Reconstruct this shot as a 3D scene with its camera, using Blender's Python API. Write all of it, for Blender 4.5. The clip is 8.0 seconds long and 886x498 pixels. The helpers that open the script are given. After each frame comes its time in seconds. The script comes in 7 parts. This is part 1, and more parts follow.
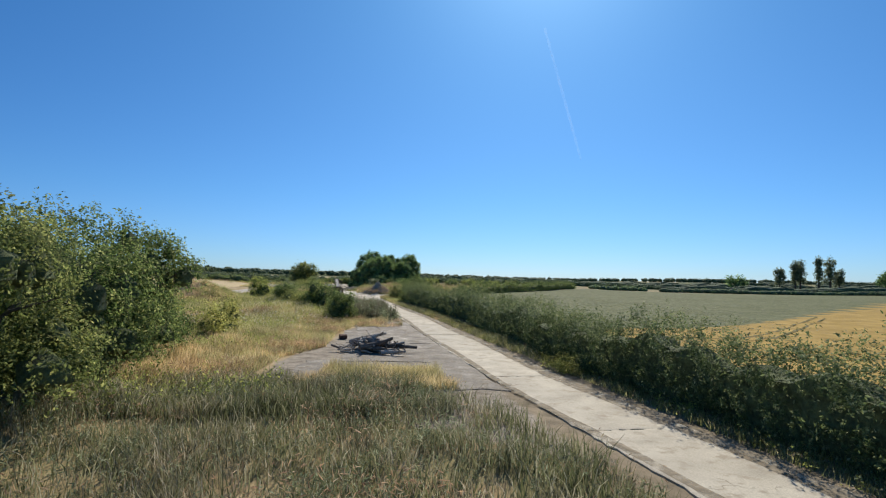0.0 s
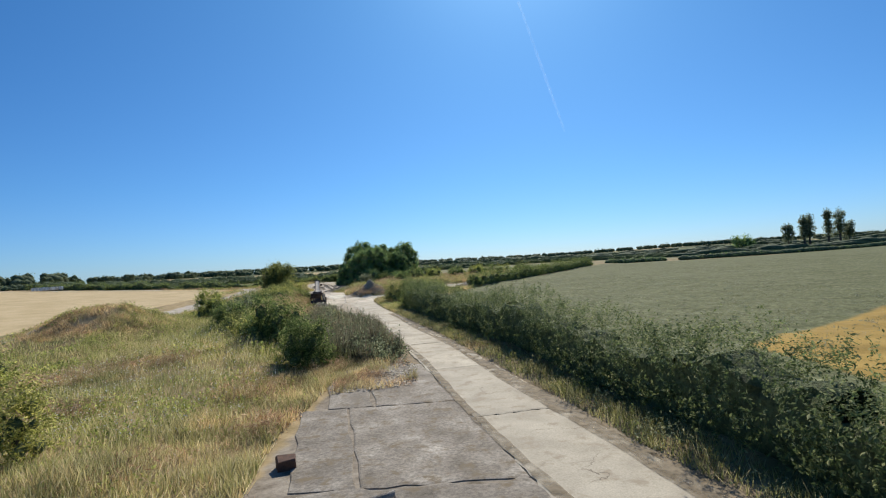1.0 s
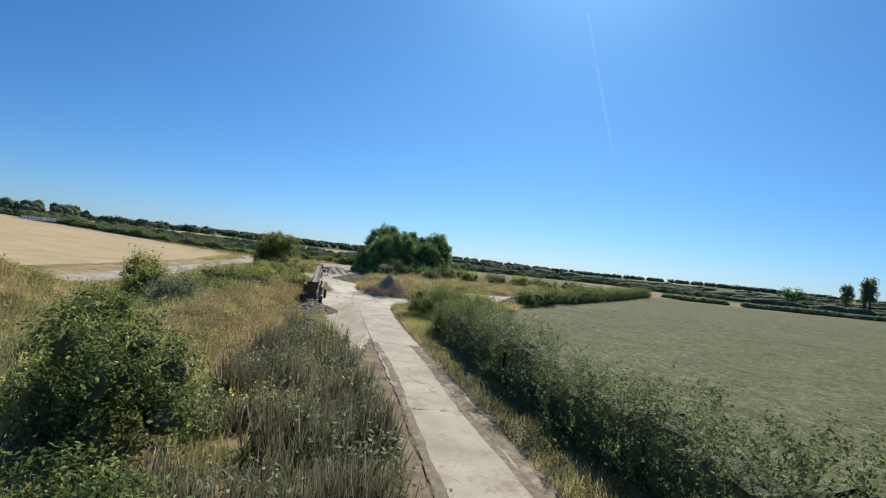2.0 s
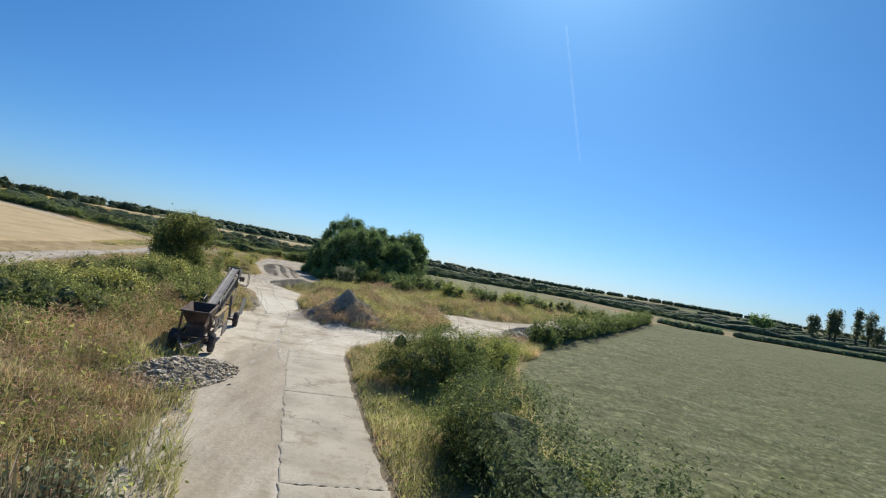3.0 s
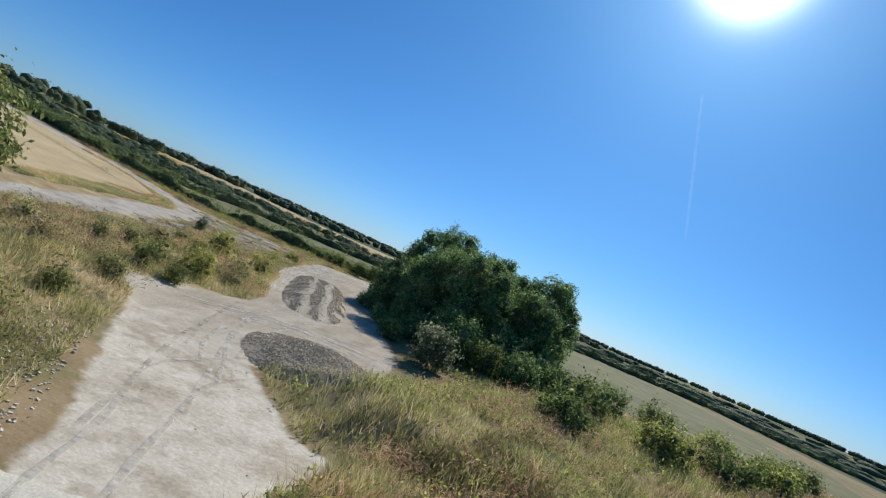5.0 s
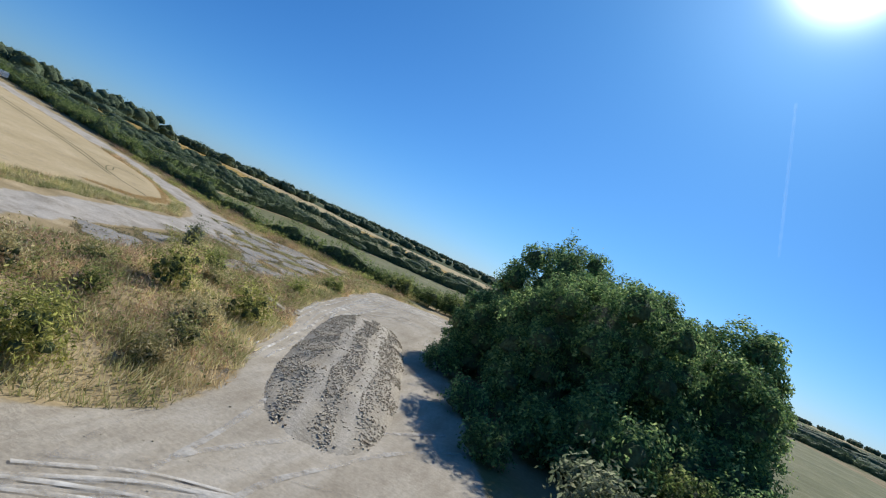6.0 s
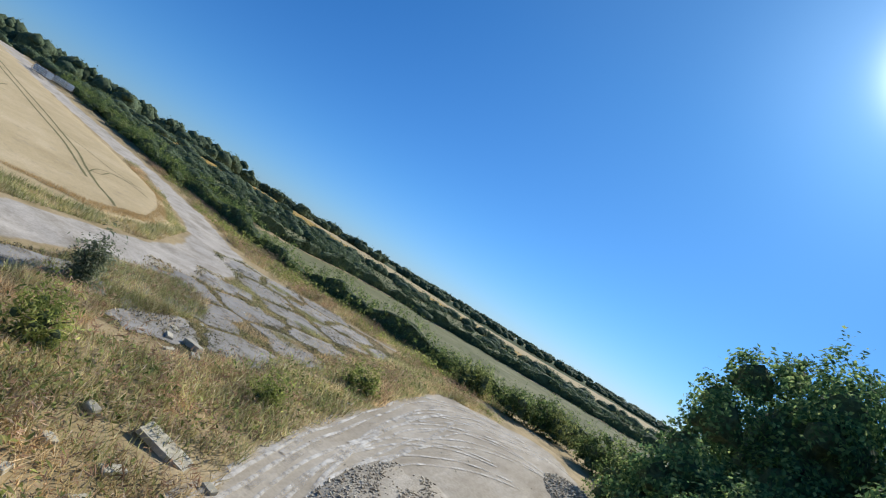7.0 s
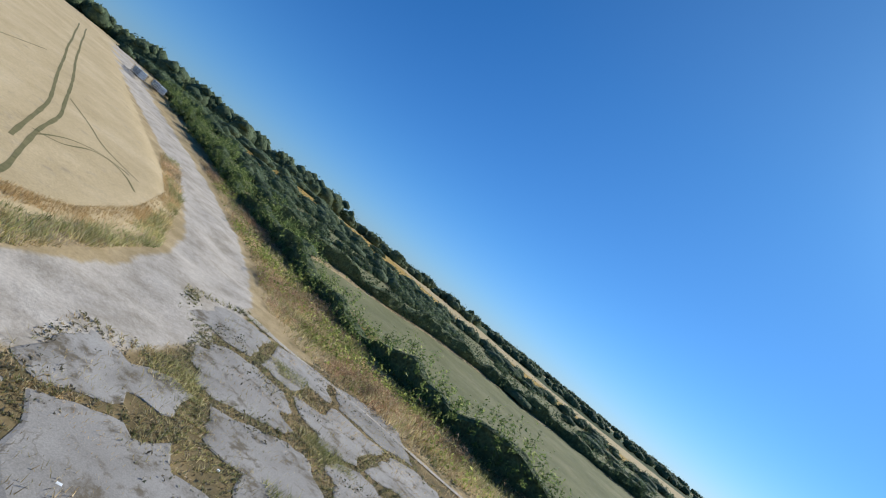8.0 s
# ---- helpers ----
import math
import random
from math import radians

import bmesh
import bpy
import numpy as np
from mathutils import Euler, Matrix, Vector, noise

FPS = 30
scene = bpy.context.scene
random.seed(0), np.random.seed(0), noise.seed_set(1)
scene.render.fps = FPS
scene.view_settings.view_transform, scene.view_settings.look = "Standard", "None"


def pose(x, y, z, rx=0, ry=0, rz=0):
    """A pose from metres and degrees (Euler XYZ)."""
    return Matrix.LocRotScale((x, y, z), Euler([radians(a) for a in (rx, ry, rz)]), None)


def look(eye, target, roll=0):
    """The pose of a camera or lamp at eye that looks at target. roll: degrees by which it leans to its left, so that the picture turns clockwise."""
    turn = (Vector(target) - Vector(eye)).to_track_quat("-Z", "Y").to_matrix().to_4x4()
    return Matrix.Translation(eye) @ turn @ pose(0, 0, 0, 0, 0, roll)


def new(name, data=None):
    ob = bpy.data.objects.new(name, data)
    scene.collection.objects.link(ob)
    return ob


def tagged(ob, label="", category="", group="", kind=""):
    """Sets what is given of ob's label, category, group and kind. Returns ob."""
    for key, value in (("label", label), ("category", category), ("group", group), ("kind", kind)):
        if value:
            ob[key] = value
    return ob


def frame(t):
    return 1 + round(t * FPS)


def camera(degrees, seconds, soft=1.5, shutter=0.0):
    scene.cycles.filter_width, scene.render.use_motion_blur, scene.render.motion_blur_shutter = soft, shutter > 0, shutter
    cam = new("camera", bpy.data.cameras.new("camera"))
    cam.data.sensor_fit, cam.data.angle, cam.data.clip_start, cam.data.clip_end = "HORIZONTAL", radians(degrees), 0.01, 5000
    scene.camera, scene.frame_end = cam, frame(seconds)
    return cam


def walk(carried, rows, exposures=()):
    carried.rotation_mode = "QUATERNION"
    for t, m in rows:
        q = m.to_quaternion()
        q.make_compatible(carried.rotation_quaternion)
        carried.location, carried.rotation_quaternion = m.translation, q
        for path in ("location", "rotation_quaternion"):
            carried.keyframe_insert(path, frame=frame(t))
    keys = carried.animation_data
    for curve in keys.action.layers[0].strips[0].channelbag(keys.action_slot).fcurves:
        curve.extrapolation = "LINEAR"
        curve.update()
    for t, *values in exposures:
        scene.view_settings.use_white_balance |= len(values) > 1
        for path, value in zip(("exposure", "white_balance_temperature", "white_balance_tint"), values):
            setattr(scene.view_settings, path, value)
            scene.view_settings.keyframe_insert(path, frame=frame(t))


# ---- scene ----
cam = camera(77.5, 8.0, 1.15)
PATH = [
    (0, (-0.583, 0.72, 3.744), (-0.568, 2.717, 3.847), 1.1),
    (0.5, (-1.579, 10.411, 4.311), (-1.589, 12.41, 4.367), 2.8),
    (1, (-2.359, 20.13, 4.668), (-2.314, 22.129, 4.713), -3.7),
    (1.5, (-3.317, 30.16, 4.985), (-3.254, 32.158, 5.046), 2.7),
    (1.7, (-3.796, 34.189, 5.074), (-3.827, 36.188, 5.121), 5.6),
    (2.8, (-6.543, 56.163, 5.489), (-6.604, 58.162, 5.508), 6.3),
    (3, (-6.992, 60.106, 5.637), (-6.908, 62.104, 5.69), 10.1),
    (3.5, (-8.382, 69.855, 5.935), (-8.367, 71.855, 5.976), 8.5),
    (4, (-9.918, 79.328, 5.993), (-9.949, 81.328, 6.019), 10.8),
    (4.2, (-10.572, 82.961, 5.942), (-10.628, 84.96, 5.972), 13.5),
    (5.3, (-14.75, 102.573, 5.951), (-15.013, 104.554, 6.044), 25.1),
    (5.5, (-15.608, 106.037, 5.991), (-15.926, 108.01, 6.073), 22.3),
    (6, (-17.965, 114.398, 6.083), (-18.456, 116.337, 6.113), 24.3),
    (6.5, (-20.571, 122.379, 5.999), (-21.214, 124.273, 6.026), 25.7),
    (7, (-23.973, 130.061, 5.688), (-24.793, 131.879, 5.832), 30.6),
    (7.5, (-28.136, 137.223, 5.849), (-29.132, 138.948, 6.035), 34.7),
    (8, (-32.674, 143.939, 5.968), (-33.847, 145.554, 6.099), 38.4),
]
walk(cam, [(t, look(eye, target, roll)) for t, eye, target, roll in PATH], [(0, 0.12, 6650, 10), (4.2, 0.1, 6600, 10), (5.5, -0.1, 6100, 10), (6.5, 0.13, 6100, 10), (8, 0.1, 6050, 10)])

# ---------- world, sun, exposure ----------
SUN_AZ, SUN_EL = 11.0, 36.3
sun_dir = Vector((math.sin(radians(SUN_AZ)) * math.cos(radians(SUN_EL)), math.cos(radians(SUN_AZ)) * math.cos(radians(SUN_EL)), math.sin(radians(SUN_EL))))
world = bpy.data.worlds.new("sky")
scene.world = world
world.use_nodes = True
wn = world.node_tree
sky = wn.nodes.new("ShaderNodeTexSky")
sky.sky_type = "NISHITA"
sky.sun_disc = False
sky.sun_elevation, sky.sun_rotation = radians(SUN_EL), radians(SUN_AZ)
sky.altitude, sky.air_density, sky.dust_density, sky.ozone_density = 60, 0.85, 0.2, 4.5
background = wn.nodes["Background"]
background.inputs["Strength"].default_value = 0.085
tint = wn.nodes.new("ShaderNodeMix")
tint.data_type, tint.blend_type = "RGBA", "MULTIPLY"
tint.inputs["Factor"].default_value = 1.0
coord = wn.nodes.new("ShaderNodeTexCoord")
height = wn.nodes.new("ShaderNodeSeparateXYZ")
wn.links.new(coord.outputs["Generated"], height.inputs[0])
air = wn.nodes.new("ShaderNodeValToRGB")
air.color_ramp.elements.new(0.14)
for stop, (at, col) in zip(air.color_ramp.elements, ((0.0, (0.52, 0.75, 1.1)), (0.14, (0.41, 0.77, 1.09)), (0.45, (0.275, 0.77, 1.14)))):
    stop.position, stop.color = at, (*col, 1)
wn.links.new(height.outputs["Z"], air.inputs[0])
wn.links.new(air.outputs["Color"], tint.inputs["B"])
wn.links.new(sky.outputs[0], tint.inputs["A"])
# brightness of the air close round the sun
toward = wn.nodes.new("ShaderNodeVectorMath")
toward.operation = "DOT_PRODUCT"
toward.inputs[1].default_value = sun_dir
wn.links.new(coord.outputs["Generated"], toward.inputs[0])
clear = wn.nodes.new("ShaderNodeMath")
clear.operation = "MAXIMUM"
clear.inputs[1].default_value = 0.0
wn.links.new(toward.outputs["Value"], clear.inputs[0])
glow = tint
for power, gain, shade in ((650.0, 60.0, (1.0, 1.0, 1.0)), (60.0, 2.6, (0.8, 0.95, 1.05)), (5.0, 1.5, (0.5, 0.86, 1.08))):
    p = wn.nodes.new("ShaderNodeMath")
    p.operation = "POWER"
    wn.links.new(clear.outputs[0], p.inputs[0])
    p.inputs[1].default_value = power
    ring = wn.nodes.new("ShaderNodeMix")
    ring.data_type, ring.blend_type = "RGBA", "ADD"
    lit = wn.nodes.new("ShaderNodeVectorMath")
    lit.operation = "SCALE"
    lit.inputs[0].default_value = [gain * c for c in shade]
    wn.links.new(p.outputs[0], lit.inputs["Scale"])
    ring.inputs["Factor"].default_value = 1.0
    wn.links.new(glow.outputs["Result"], ring.inputs["A"])
    wn.links.new(lit.outputs[0], ring.inputs["B"])
    glow = ring
wn.links.new(glow.outputs["Result"], background.inputs["Color"])
sun = new("sun", bpy.data.lights.new("sun", "SUN"))
sun.data.energy, sun.data.angle, sun.data.color = 4.8, radians(0.55), (1.0, 0.93, 0.82)
sun.matrix_world = look(sun_dir * 200, (0, 0, 0))


# ---------- materials ----------
class Tree:
    """Short hand for building a node material."""

    def __init__(self, name):
        self.m = bpy.data.materials.new(name)
        self.m.use_nodes = True
        self.t = self.m.node_tree
        self.p = self.t.nodes["Principled BSDF"]
        self.p.inputs["Specular IOR Level"].default_value = 0.25

    def node(self, kind, **sets):
        n = self.t.nodes.new("ShaderNode" + kind)
        for key, value in sets.items():
            n.inputs[key.replace("_", " ")].default_value = value
        return n

    def link(self, a, b):
        self.t.links.new(a, b)

    def position(self):
        return self.node("NewGeometry").outputs["Position"]

    def noise(self, scale, detail=4.0, rough=0.55, vector=None, stretch=None, turn=0.0):
        n = self.node("TexNoise", Scale=scale, Detail=detail, Roughness=rough)
        v = vector or self.position()
        if stretch:
            mp = self.node("Mapping")
            mp.inputs["Scale"].default_value = stretch
            mp.inputs["Rotation"].default_value = (0, 0, radians(turn))
            self.link(v, mp.inputs["Vector"])
            v = mp.outputs[0]
        self.link(v, n.inputs["Vector"])
        return n.outputs["Fac"]

    def ramp(self, fac, stops):
        r = self.node("ValToRGB")
        e = r.color_ramp.elements
        while len(e) < len(stops):
            e.new(0.5)
        for item, (at, col) in zip(e, stops):
            item.position = at
            item.color = (*col, 1) if len(col) == 3 else col
        self.link(fac, r.inputs[0])
        return r.outputs["Color"]

    def mix(self, fac, a, b, mode="MIX"):
        n = self.t.nodes.new("ShaderNodeMix")
        n.data_type, n.blend_type = "RGBA", mode
        for sock, v in ((n.inputs["Factor"], fac), (n.inputs["A"], a), (n.inputs["B"], b)):
            if isinstance(v, (int, float)):
                sock.default_value = v
            elif isinstance(v, tuple):
                sock.default_value = (*v, 1)
            else:
                self.link(v, sock)
        return n.outputs["Result"]

    def math(self, op, a, b=0.0, c=0.0):
        n = self.t.nodes.new("ShaderNodeMath")
        n.operation = op
        for sock, v in zip(n.inputs, (a, b, c)):
            if isinstance(v, (int, float)):
                sock.default_value = v
            else:
                self.link(v, sock)
        return n.outputs[0]

    def step(self, v, lo, hi):
        n = self.t.nodes.new("ShaderNodeMapRange")
        n.interpolation_type = "SMOOTHSTEP"
        n.inputs["From Min"].default_value, n.inputs["From Max"].default_value = lo, hi
        self.link(v, n.inputs["Value"])
        return n.outputs["Result"]

    def bump(self, height, strength, distance):
        n = self.node("Bump", Strength=strength, Distance=distance)
        self.link(height, n.inputs["Height"])
        self.link(n.outputs[0], self.p.inputs["Normal"])

    def colour(self, c):
        self.link(c, self.p.inputs["Base Color"]) if not isinstance(c, tuple) else None
        if isinstance(c, tuple):
            self.p.inputs["Base Color"].default_value = (*c, 1)


def surface(name, stops, scale, fine=18.0, rough=0.85, bump=0.4, distance=0.02, metal=0.0, each=0.0, contrast=(0.78, 1.18), cracks=0.0, stain=None):
    """A weathered surface: large patches, fine grain, relief; each: how far pieces differ from one another."""
    t = Tree(name)
    c = t.ramp(t.noise(scale, 5), stops)
    g = t.noise(fine, 6, 0.65)
    c = t.mix(1.0, c, t.ramp(g, [(0.3, (contrast[0],) * 3), (0.7, (contrast[1],) * 3)]), "MULTIPLY")
    if each:
        info = t.t.nodes.new("ShaderNodeObjectInfo")
        v = t.ramp(info.outputs["Random"], [(0.0, (1 - each,) * 3), (1.0, (1 + each,) * 3)])
        c = t.mix(1.0, c, v, "MULTIPLY")
    if stain:
        c = t.mix(t.step(t.noise(scale * 2.3, 6, 0.7), 0.5, 0.66), c, stain)
    if cracks:
        bend = t.node("VectorMath")
        bend.operation = "MULTIPLY_ADD"
        wob = t.node("TexNoise", Scale=1.4, Detail=5.0)
        t.link(t.position(), wob.inputs["Vector"])
        bend.inputs[1].default_value = (1.6, 1.6, 0)
        t.link(wob.outputs["Color"], bend.inputs[0])
        t.link(t.position(), bend.inputs[2])
        vor = t.node("TexVoronoi", Scale=cracks)
        vor.feature = "DISTANCE_TO_EDGE"
        t.link(bend.outputs[0], vor.inputs["Vector"])
        c = t.mix(t.math("MAXIMUM", t.step(vor.outputs["Distance"], 0.0, 0.006), t.step(t.noise(0.4, 3), 0.62, 0.5)), (0.17, 0.145, 0.105), c)
    t.colour(c)
    t.p.inputs["Roughness"].default_value, t.p.inputs["Metallic"].default_value = rough, metal
    t.bump(g, bump, distance)
    return t.m


def leafy(name, stops, passing=0.3, rough=0.75, patch=0.0, other=None, spread=0.2, lo=0.42, hi=0.58):
    """Leaves or blades: each its own tone, some light passing through. other: the tones of drier patches."""
    t = Tree(name)
    g = t.node("NewGeometry")
    c = t.ramp(g.outputs["Random Per Island"], stops)
    if other:
        n = t.math("MULTIPLY_ADD", t.noise(spread * 5, 3), 0.45, t.math("MULTIPLY", t.noise(spread, 3), 0.55))
        c = t.mix(t.step(n, lo, hi), c, t.ramp(g.outputs["Random Per Island"], other))
    if patch:
        c = t.mix(1.0, c, t.ramp(t.noise(patch, 3), [(0.35, (0.62, 0.66, 0.6)), (0.5, (0.98, 0.98, 0.96)), (0.65, (1.32, 1.25, 1.2))]), "MULTIPLY")
    t.colour(c)
    t.p.inputs["Roughness"].default_value = rough
    t.p.inputs["Specular IOR Level"].default_value = 0.12
    tr = t.node("BsdfTranslucent")
    t.link(c, tr.inputs["Color"])
    mx = t.node("MixShader", Fac=passing)
    t.link(t.p.outputs[0], mx.inputs[1])
    t.link(tr.outputs[0], mx.inputs[2])
    t.link(mx.outputs[0], t.t.nodes["Material Output"].inputs["Surface"])
    return t.m


M_leaf = leafy("leaf_green", [(0.0, (0.079, 0.125, 0.042)), (0.5, (0.159, 0.227, 0.073)), (0.85, (0.284, 0.340, 0.119)), (1.0, (0.476, 0.499, 0.216))], 0.6, patch=1.7)
M_leaf_olive = leafy("leaf_olive_green", [(0.0, (0.12, 0.155, 0.055)), (0.6, (0.23, 0.27, 0.09)), (1.0, (0.42, 0.43, 0.17))], 0.62, patch=1.2)
M_leaf_light = leafy("leaf_light_green", [(0.0, (0.176, 0.224, 0.065)), (0.6, (0.330, 0.376, 0.106)), (1.0, (0.541, 0.552, 0.188))], 0.68, patch=1.7)
M_leaf_yellow = leafy("leaf_yellow_green", [(0.0, (0.226, 0.249, 0.071)), (0.6, (0.404, 0.416, 0.119)), (1.0, (0.618, 0.582, 0.238))], 0.72, patch=1.7)
M_leaf_dark = leafy("leaf_dark_green", [(0.0, (0.08, 0.155, 0.065)), (0.5, (0.165, 0.28, 0.11)), (0.8, (0.33, 0.45, 0.165)), (1.0, (0.54, 0.64, 0.26))], 0.56, patch=0.6)
M_hedge = leafy("leaf_hedge", [(0.0, (0.085, 0.12, 0.05)), (0.5, (0.16, 0.215, 0.085)), (0.85, (0.28, 0.33, 0.15)), (1.0, (0.46, 0.48, 0.26))], 0.5, patch=1.3)
M_leaf_grey = leafy("leaf_grey_green", [(0.0, (0.127, 0.158, 0.090)), (0.6, (0.222, 0.259, 0.158)), (1.0, (0.401, 0.422, 0.275))], 0.6, patch=0.8)
M_leaf_far = leafy("leaf_far", [(0.0, (0.065, 0.1, 0.055)), (0.6, (0.11, 0.155, 0.085)), (1.0, (0.2, 0.245, 0.13))], 0.6, patch=0.05)
# dark core colour: the shade deep among leaves, put into the surface
M_core = surface("inner_shade_core", [(0.3, (0.085, 0.11, 0.05)), (0.7, (0.15, 0.185, 0.08))], 1.5, 6, 0.9, 1.0, 0.15, contrast=(0.55, 1.45))
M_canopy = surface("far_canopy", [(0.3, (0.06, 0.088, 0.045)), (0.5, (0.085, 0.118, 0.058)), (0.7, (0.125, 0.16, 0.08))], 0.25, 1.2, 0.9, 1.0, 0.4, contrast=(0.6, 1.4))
M_bark = surface("bark", [(0.3, (0.06, 0.05, 0.04)), (0.7, (0.14, 0.115, 0.09))], 3.0, 22, 0.9, 0.8, 0.03)
M_blade_green = leafy("grass_green", [(0.0, (0.095, 0.112, 0.052)), (0.45, (0.172, 0.185, 0.090)), (0.8, (0.267, 0.267, 0.155)), (1.0, (0.499, 0.473, 0.361))], 0.55, patch=0.9, other=[(0.0, (0.129, 0.120, 0.073)), (0.5, (0.224, 0.206, 0.129)), (1.0, (0.464, 0.430, 0.335))], spread=0.3, lo=0.46, hi=0.6)
M_blade_straw = leafy("grass_straw", [(0.0, (0.263, 0.263, 0.112)), (0.4, (0.447, 0.399, 0.194)), (0.8, (0.583, 0.506, 0.282)), (1.0, (0.680, 0.603, 0.409))], 0.6, patch=0.6, other=[(0.0, (0.389, 0.272, 0.136)), (0.4, (0.563, 0.409, 0.214)), (0.8, (0.700, 0.554, 0.320)), (1.0, (0.765, 0.661, 0.447))], spread=0.13, lo=0.44, hi=0.56)
M_blade_mix = leafy("grass_mixed", [(0.0, (0.202, 0.235, 0.084)), (0.35, (0.358, 0.370, 0.146)), (0.7, (0.538, 0.493, 0.235)), (1.0, (0.739, 0.661, 0.426))], 0.6, patch=0.6, other=[(0.0, (0.370, 0.258, 0.140)), (0.4, (0.582, 0.426, 0.235)), (0.8, (0.728, 0.571, 0.347)), (1.0, (0.850, 0.717, 0.482))], spread=0.13, lo=0.48, hi=0.6)
M_blade_olive = leafy("grass_olive", [(0.0, (0.180, 0.207, 0.072)), (0.35, (0.315, 0.324, 0.122)), (0.7, (0.450, 0.423, 0.198)), (1.0, (0.612, 0.549, 0.342))], 0.6, patch=0.6, other=[(0.0, (0.297, 0.225, 0.113)), (0.4, (0.468, 0.360, 0.189)), (0.8, (0.585, 0.468, 0.279)), (1.0, (0.684, 0.576, 0.387))], spread=0.13, lo=0.52, hi=0.64)
M_hay = leafy("cut_hay", [(0.0, (0.2, 0.22, 0.11)), (0.5, (0.33, 0.34, 0.2)), (1.0, (0.5, 0.5, 0.36))], 0.4)
M_petal = leafy("white_petals", [(0.0, (0.7, 0.7, 0.62)), (1.0, (0.85, 0.85, 0.8))], 0.3)
M_dead = leafy("dead_weed", [(0.0, (0.11, 0.095, 0.07)), (0.4, (0.2, 0.18, 0.12)), (0.75, (0.2, 0.22, 0.12)), (0.92, (0.34, 0.29, 0.21)), (1.0, (0.5, 0.43, 0.33))], 0.4, patch=0.6)
M_rusty = leafy("rust_brown_weed", [(0.0, (0.262, 0.166, 0.103)), (0.5, (0.497, 0.331, 0.214)), (0.85, (0.635, 0.469, 0.304)), (1.0, (0.773, 0.635, 0.469))], 0.45, patch=0.6)
M_wheat = leafy("ripe_wheat", [(0.0, (0.440, 0.308, 0.127)), (0.6, (0.638, 0.473, 0.232)), (1.0, (0.770, 0.605, 0.347))], 0.3)
M_slab = surface("pale_concrete", [(0.3, (0.370, 0.332, 0.255)), (0.5, (0.470, 0.425, 0.330)), (0.7, (0.550, 0.505, 0.396))], 0.7, 26, 0.85, 0.35, 0.01, each=0.08, cracks=0.24, stain=(0.34, 0.29, 0.21))
M_bright = surface("chalk_dusted_concrete", [(0.3, (0.556, 0.525, 0.420)), (0.5, (0.628, 0.597, 0.486)), (0.7, (0.680, 0.649, 0.534))], 0.6, 22, 0.9, 0.3, 0.01)
M_old = surface("old_concrete", [(0.3, (0.17, 0.148, 0.115)), (0.48, (0.25, 0.222, 0.18)), (0.6, (0.31, 0.28, 0.23)), (0.74, (0.45, 0.41, 0.345))], 0.9, 12, 0.9, 0.5, 0.015, each=0.08, contrast=(0.5, 1.4), cracks=0.2, stain=(0.19, 0.15, 0.095))
M_asphalt = surface("grey_hardstanding", [(0.3, (0.245, 0.228, 0.195)), (0.5, (0.32, 0.3, 0.262)), (0.72, (0.385, 0.363, 0.32))], 0.8, 30, 0.85, 0.4, 0.012, each=0.11, cracks=0.22, stain=(0.15, 0.125, 0.085))
M_stone = surface("grey_rubble", [(0.3, (0.240, 0.222, 0.192)), (0.7, (0.480, 0.444, 0.384))], 3.0, 20, 0.9, 0.5, 0.01, each=0.2)
M_chalkstone = surface("chalk_rubble", [(0.3, (0.378, 0.342, 0.249)), (0.7, (0.594, 0.549, 0.418))], 3.0, 20, 0.9, 0.5, 0.01, each=0.15)
M_gravel = surface("gravel_heap_face", [(0.3, (0.28, 0.24, 0.175)), (0.55, (0.4, 0.35, 0.265)), (0.75, (0.52, 0.465, 0.365))], 1.6, 8, 0.95, 1.0, 0.06, contrast=(0.55, 1.35))
M_earth_gravel = surface("earthy_gravel", [(0.3, (0.28, 0.23, 0.16)), (0.55, (0.42, 0.355, 0.265)), (0.75, (0.54, 0.475, 0.37))], 0.9, 9, 0.95, 1.0, 0.06, contrast=(0.6, 1.3))
M_rust = surface("rusty_steel", [(0.3, (0.075, 0.055, 0.045)), (0.55, (0.15, 0.105, 0.08)), (0.75, (0.25, 0.19, 0.15))], 2.2, 30, 0.7, 0.4, 0.006, 0.25)
M_frame = surface("weathered_grey_steel", [(0.3, (0.1, 0.095, 0.085)), (0.6, (0.2, 0.185, 0.16)), (0.8, (0.27, 0.21, 0.15))], 3.0, 30, 0.65, 0.3, 0.005, 0.3)
M_belt = surface("dusty_rubber_belt", [(0.3, (0.2, 0.19, 0.18)), (0.7, (0.33, 0.315, 0.29))], 1.5, 20, 0.8, 0.2, 0.004)
M_tyre = surface("tyre_rubber", [(0.3, (0.035, 0.034, 0.032)), (0.7, (0.09, 0.085, 0.078))], 6.0, 30, 0.85, 0.3, 0.004)
M_ochre = surface("ochre_painted_steel", [(0.3, (0.3, 0.21, 0.08)), (0.6, (0.42, 0.31, 0.14)), (0.8, (0.2, 0.13, 0.08))], 2.5, 30, 0.6, 0.3, 0.004)
M_board = surface("pale_board", [(0.3, (0.650, 0.598, 0.494)), (0.7, (0.850, 0.832, 0.715))], 2.0, 24, 0.8, 0.2, 0.004)
M_wood = surface("bleached_dead_wood", [(0.3, (0.080, 0.069, 0.058)), (0.55, (0.192, 0.160, 0.133)), (0.8, (0.528, 0.464, 0.384))], 1.8, 26, 0.9, 0.6, 0.02, each=0.35)
